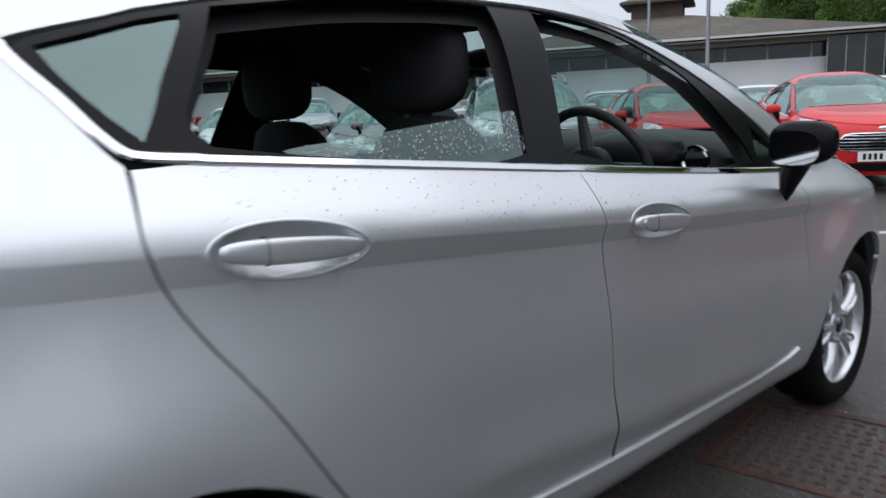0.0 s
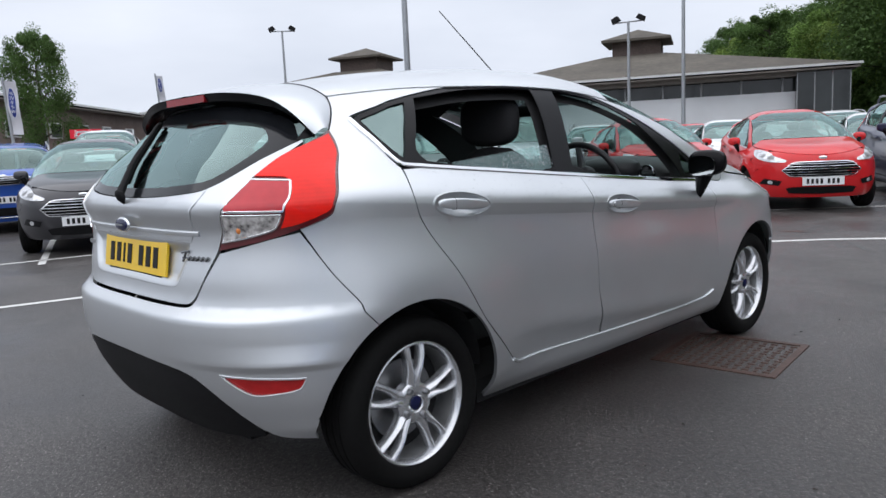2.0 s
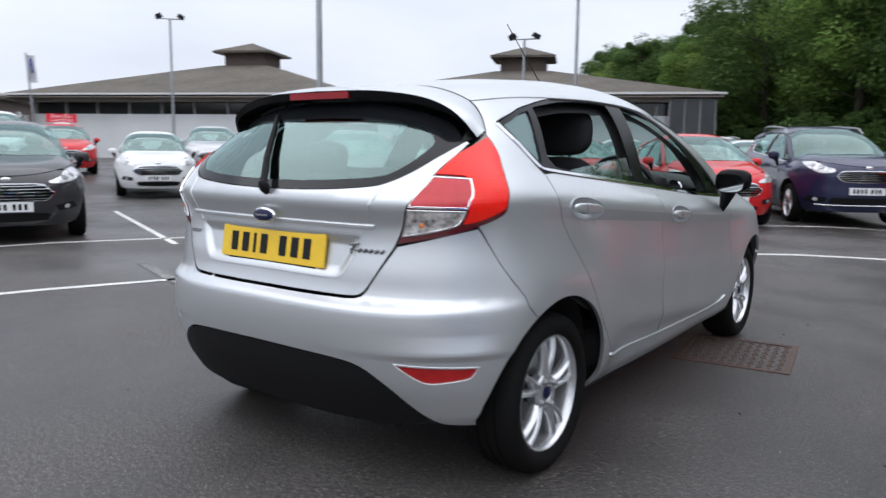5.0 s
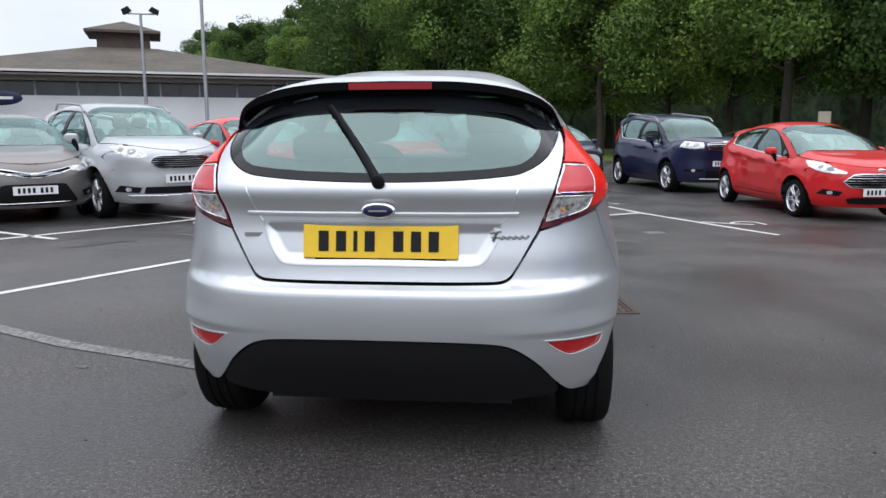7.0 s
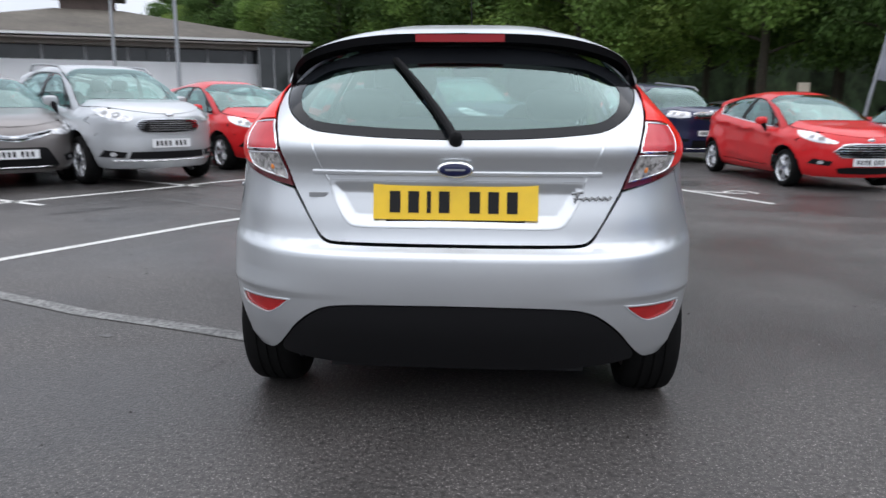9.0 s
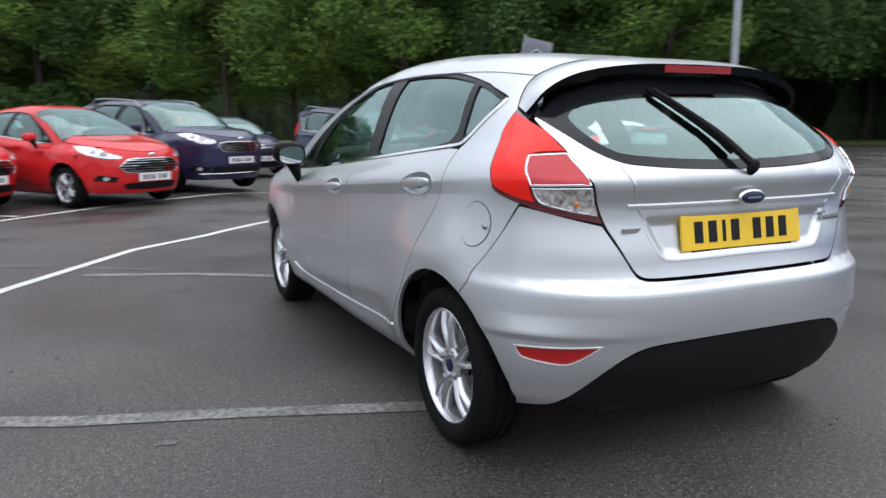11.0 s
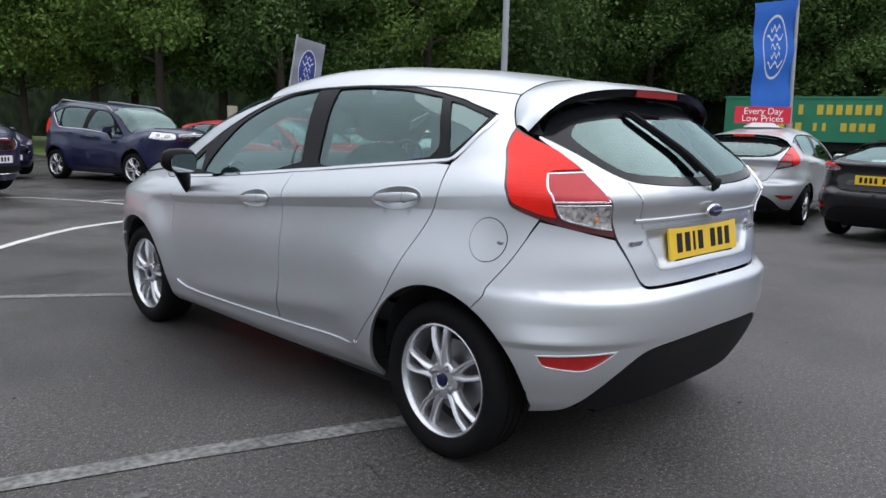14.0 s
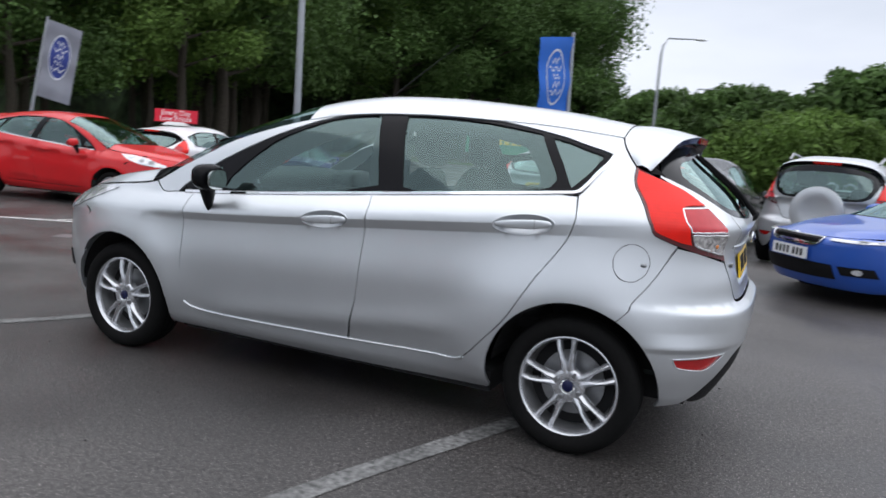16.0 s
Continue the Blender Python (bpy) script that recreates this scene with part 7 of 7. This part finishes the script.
TREE_KINDS = []
for seed, h, sp, n_, ls, tr, cf, mat in ((1, 12.5, 4.2, 34000, .105, .22, .25, LEAF_MID), (2, 14.5, 4.8, 36000, .110, .27, .20, LEAF_DARK), (3, 11.0, 4.4, 34000, .105, .20, .24, LEAF_BRIGHT), (4, 13.5, 4.0, 34000, .105, .24, .25, LEAF_MID), (5, 4.2, 2.6, 12000, .13, .08, .03, LEAF_DARK), (6, 3.6, 2.6, 11000, .12, .08, .02, LEAF_MID)):
    tk, q, f = tree_meshes(seed, h, sp, n_, ls, tr, cf)
    TREE_KINDS.append((tk, leaf_mesh(q, f, mat)))


def tree(kind, x, y, scale=1.0, turn=0.0, label="broad-leaved tree in full summer leaf", z=None, name="tree"):
    root = thing(name, label, "tree" if name == "tree" else "bush", "trees round the lot" if name == "tree" else "bushes under the trees")
    root.matrix_world = pose(x, y, float(ground_z(x, y)) if z is None else z, 0, 0, turn) @ Matrix.Scale(scale, 4)
    part_mesh("trunk", TREE_KINDS[kind][0], root, "grey-brown trunk")
    part_mesh("crown", TREE_KINDS[kind][1], root, "dense green leaves")
    return root


rng = np.random.default_rng(11)
# the wood runs in a belt from behind the showroom's end round to the far road
belt_mid = [(-25, 62), (-20, 60), (-14, 56), (-9, 50), (-3, 43), (3, 36), (9, 31), (15, 28), (21, 27), (28, 29), (36, 35), (44, 39), (51, 33), (56, 26), (59.7, 20.7)]
for i, (x, y) in enumerate(belt_mid):
    for row in range(3):
        d = Vector((x - 0, y + 2)).normalized()
        off = row * 4.8
        for k in ((0, 1) if row == 1 or x < -2 and row == 0 else (0,)):
            side = Vector((-d.y, d.x)) * ((k - .5) * 3.6 + rng.uniform(-1.4, 1.4))
            tree((0, 2, 3, 1)[int(rng.integers(0, 4))] if x < 0 else ((1, 1, 3, 1) if x > 12 else (0, 3, 2, 1))[int(rng.integers(0, 4))], x + d.x * off + side.x, y + d.y * off + side.y, (1.0 if x < 26 else 1.45) * {-25: .74, -20: .84, -14: .93}.get(x, 1.0) * rng.uniform(.85, 1.15), rng.uniform(0, 360), "tall broad-leaved tree of the wood behind the lot")
    for k in ((-1, 0, 1) if x < -2 else ()):
        side = Vector((-(y + 2), x)).normalized() * (k * 2.2)
        tree(4, x * .97 + side.x * 1.3, y * .97 + side.y * 1.3, rng.uniform(.55, .95), rng.uniform(0, 360), "dark bush at the edge of the wood", name="bush")
# the small tree by the brick building
small = tree(1, -26.6, 6.9, 1.0, 40, "small leafy tree beside the brick building")
small.matrix_world = small.matrix_world @ Matrix.Diagonal((.27, .27, .40, 1))
# lower trees beyond the far road
for i, (x, y, s) in enumerate(((52, 8.8, 1.52), (50.5, 7.2, 1.47), (47, 4.6, 1.40), (46.4, 2.0, 1.44), (47, -.4, 1.34), (46.5, -2.6, 1.30), (54, 9, 1.60), (51, 3.2, 1.58), (51, -1.5, 1.44),
                               (47.5, -4.5, 1.85), (48.5, -6.4, 1.75), (47, -9.5, 1.6), (46, -13, 1.7), (44, -17, 1.8), (42, -22, 1.9), (57, 15.5, 1.9))):
    tree(4, x, y, s * (.85 if y < -7 else 1.0) * rng.uniform(.94, 1.06), rng.uniform(0, 360), "dark bushy tree beyond the far road", z=-.3)
for x, y, s in ((38.3, 1.0, 1.08), (38.2, -1.0, 1.24), (37.8, -3.3, 1.12)):
    tree(5, x, y, s, rng.uniform(0, 360), "yellowish green bush beyond the far road", z=-.3, name="bush")
# closed back of the wood, far behind: a sheet with shade painted in
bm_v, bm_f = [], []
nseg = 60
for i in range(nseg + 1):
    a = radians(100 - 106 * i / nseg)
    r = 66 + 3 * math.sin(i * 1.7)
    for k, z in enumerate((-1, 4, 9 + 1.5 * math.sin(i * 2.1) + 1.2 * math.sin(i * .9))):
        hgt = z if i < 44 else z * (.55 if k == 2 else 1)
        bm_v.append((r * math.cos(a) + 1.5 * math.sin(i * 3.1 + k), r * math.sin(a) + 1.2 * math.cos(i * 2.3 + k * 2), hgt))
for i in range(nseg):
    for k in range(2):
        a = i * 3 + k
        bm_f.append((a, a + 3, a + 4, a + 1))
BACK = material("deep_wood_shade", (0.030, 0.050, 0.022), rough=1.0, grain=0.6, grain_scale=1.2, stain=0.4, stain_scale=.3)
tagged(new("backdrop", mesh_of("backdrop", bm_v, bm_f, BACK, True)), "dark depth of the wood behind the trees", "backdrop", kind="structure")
# rough grass verge in front of the wood
gv, gf = [], []
for i, (x, y) in enumerate(belt_mid):
    d = Vector((x, y + 2)).normalized()
    for k in range(5):
        o = -4.5 + 5.5 * k
        gv.append((x + d.x * o, y + d.y * o, float(ground_z(x + d.x * o, y + d.y * o)) + (.01 if k == 0 else .10 + .06 * k)))
    if i:
        for k in range(4):
            a = (i - 1) * 5 + k
            gf.append((a, a + 1, a + 6, a + 5))
tagged(new("ground_verge", mesh_of("ground_verge", gv, gf, GRASS, True)), "rough grass verge under the trees", "verge", kind="structure")

# ---- cracks, stains and loose bits on the asphalt ----
CRACK = material("asphalt_crack", (0.012, 0.011, 0.011), rough=0.5)
STAIN = material("rusty_stain", (0.075, 0.032, 0.022), rough=0.45, grain=0.4, grain_scale=30)
PATCH = material("pale_worn_patch", (0.10, 0.10, 0.098), rough=0.6, grain=0.4, grain_scale=40)
rng = np.random.default_rng(21)


def crack(points, width):
    """A wandering dark line that swells and thins."""
    pts = []
    for (x0, y0), (x1, y1) in zip(points, points[1:]):
        n = max(3, int(math.hypot(x1 - x0, y1 - y0) / .06))
        for i in range(n):
            k = i / n
            pts.append(np.array([x0 + (x1 - x0) * k, y0 + (y1 - y0) * k]) + rng.normal(0, .012, 2))
    pts.append(np.array(points[-1]))
    v, f = [], []
    for i, p in enumerate(pts):
        d = pts[min(i + 1, len(pts) - 1)] - pts[max(i - 1, 0)]
        d = d / max(np.linalg.norm(d), 1e-6)
        w = width * rng.uniform(.35, 1.3) * min(1, .2 + i / 3, .2 + (len(pts) - 1 - i) / 3)
        for s in (-.5, .5):
            q = p + np.array([-d[1], d[0]]) * s * w
            v.append((q[0], q[1], float(ground_z(q[0], q[1])) + .0035))
        if i:
            k = 2 * i
            f.append((k - 2, k - 1, k + 1, k))
    tagged(new("ground_crack", mesh_of("ground_crack", v, f, CRACK, False)), "dark ragged crack in the wet asphalt", "crack", kind="structure")


for line, w in (([(-4.25, 4.05), (-3.99, 4.30), (-3.71, 4.72)], .05), ([(-5.31, 7.67), (-4.73, 7.10), (-4.19, 6.45)], .04), ([(-3.61, 6.83), (-3.27, 6.62)], .05), ([(-2.95, 6.20), (-2.59, 6.42)], .05),
                ([(-3.58, 5.87), (-3.24, 5.71)], .03), ([(.55, 9.38), (1.0, 9.52)], .05), ([(2.35, 13.7), (2.93, 12.69)], .12), ([(-.56, 6.97), (-.43, 6.78)], .05), ([(-1.08, -.05), (-1.03, .17)], .010),
                ([(-2.4, -.9), (-2.1, -.72)], .010), ([(-4.16, 4.42), (-3.69, 4.63)], .03)):
    crack(line, w)


def blot(x, y, rx, ry, mat, name, label):
    n = 22
    ph = rng.uniform(0, 6.28, 3)
    v = [(x, y, float(ground_z(x, y)) + .0035)]
    for i in range(n):
        a = 2 * math.pi * i / n
        k = 1 + .22 * math.sin(2 * a + ph[0]) + .16 * math.sin(3 * a + ph[1]) + .10 * math.sin(7 * a + ph[2])
        q = (x + rx * k * math.cos(a), y + ry * k * math.sin(a))
        v.append((q[0], q[1], float(ground_z(*q)) + .0035))
    f = [(0, i + 1, (i + 1) % n + 1) for i in range(n)]
    tagged(new(name, mesh_of(name, v, f, mat, False)), label, "stain", kind="structure")


blot(-.62, 6.95, .11, .05, STAIN, "ground_stain", "rusty red stain on the wet asphalt")
blot(-1.72, .42, .032, .022, PATCH, "ground_patch", "pale worn spot on the wet asphalt")
blot(1.25, -1.3, .025, .015, PATCH, "ground_patch", "pale worn spot on the wet asphalt")
# loose grit and leaf scraps, uncountable
DARK_BIT = material("dark_grit", (0.016, 0.014, 0.012), rough=0.8, island=0.5)
PALE_BIT = material("pale_grit", (0.34, 0.33, 0.31), rough=0.6, island=0.5)
for mat, count, r0, r1, label in ((DARK_BIT, 420, .003, .010, "dark grit and leaf scraps scattered on the asphalt"), (PALE_BIT, 700, .0015, .0042, "pale grit scattered on the asphalt")):
    v, f = [], []
    for i in range(count):
        x, y = rng.uniform(-6, 4.5), rng.uniform(-3.6, 6.5)
        z = float(ground_z(x, y))
        r = r0 + (r1 - r0) * rng.uniform() ** 3
        a = rng.uniform(0, 6.28)
        b0 = len(v)
        for k in range(5):
            w = a + 2 * math.pi * k / 5
            v.append((x + r * rng.uniform(.6, 1.3) * math.cos(w), y + r * rng.uniform(.5, 1.0) * math.sin(w), z + .001))
        v.append((x, y, z + r * rng.uniform(.3, .8) + .002))
        f += [(b0 + k, b0 + (k + 1) % 5, b0 + 5) for k in range(5)]
    tagged(new("grit", mesh_of("grit", v, f, mat, False)), label, "grit", kind="stuff")
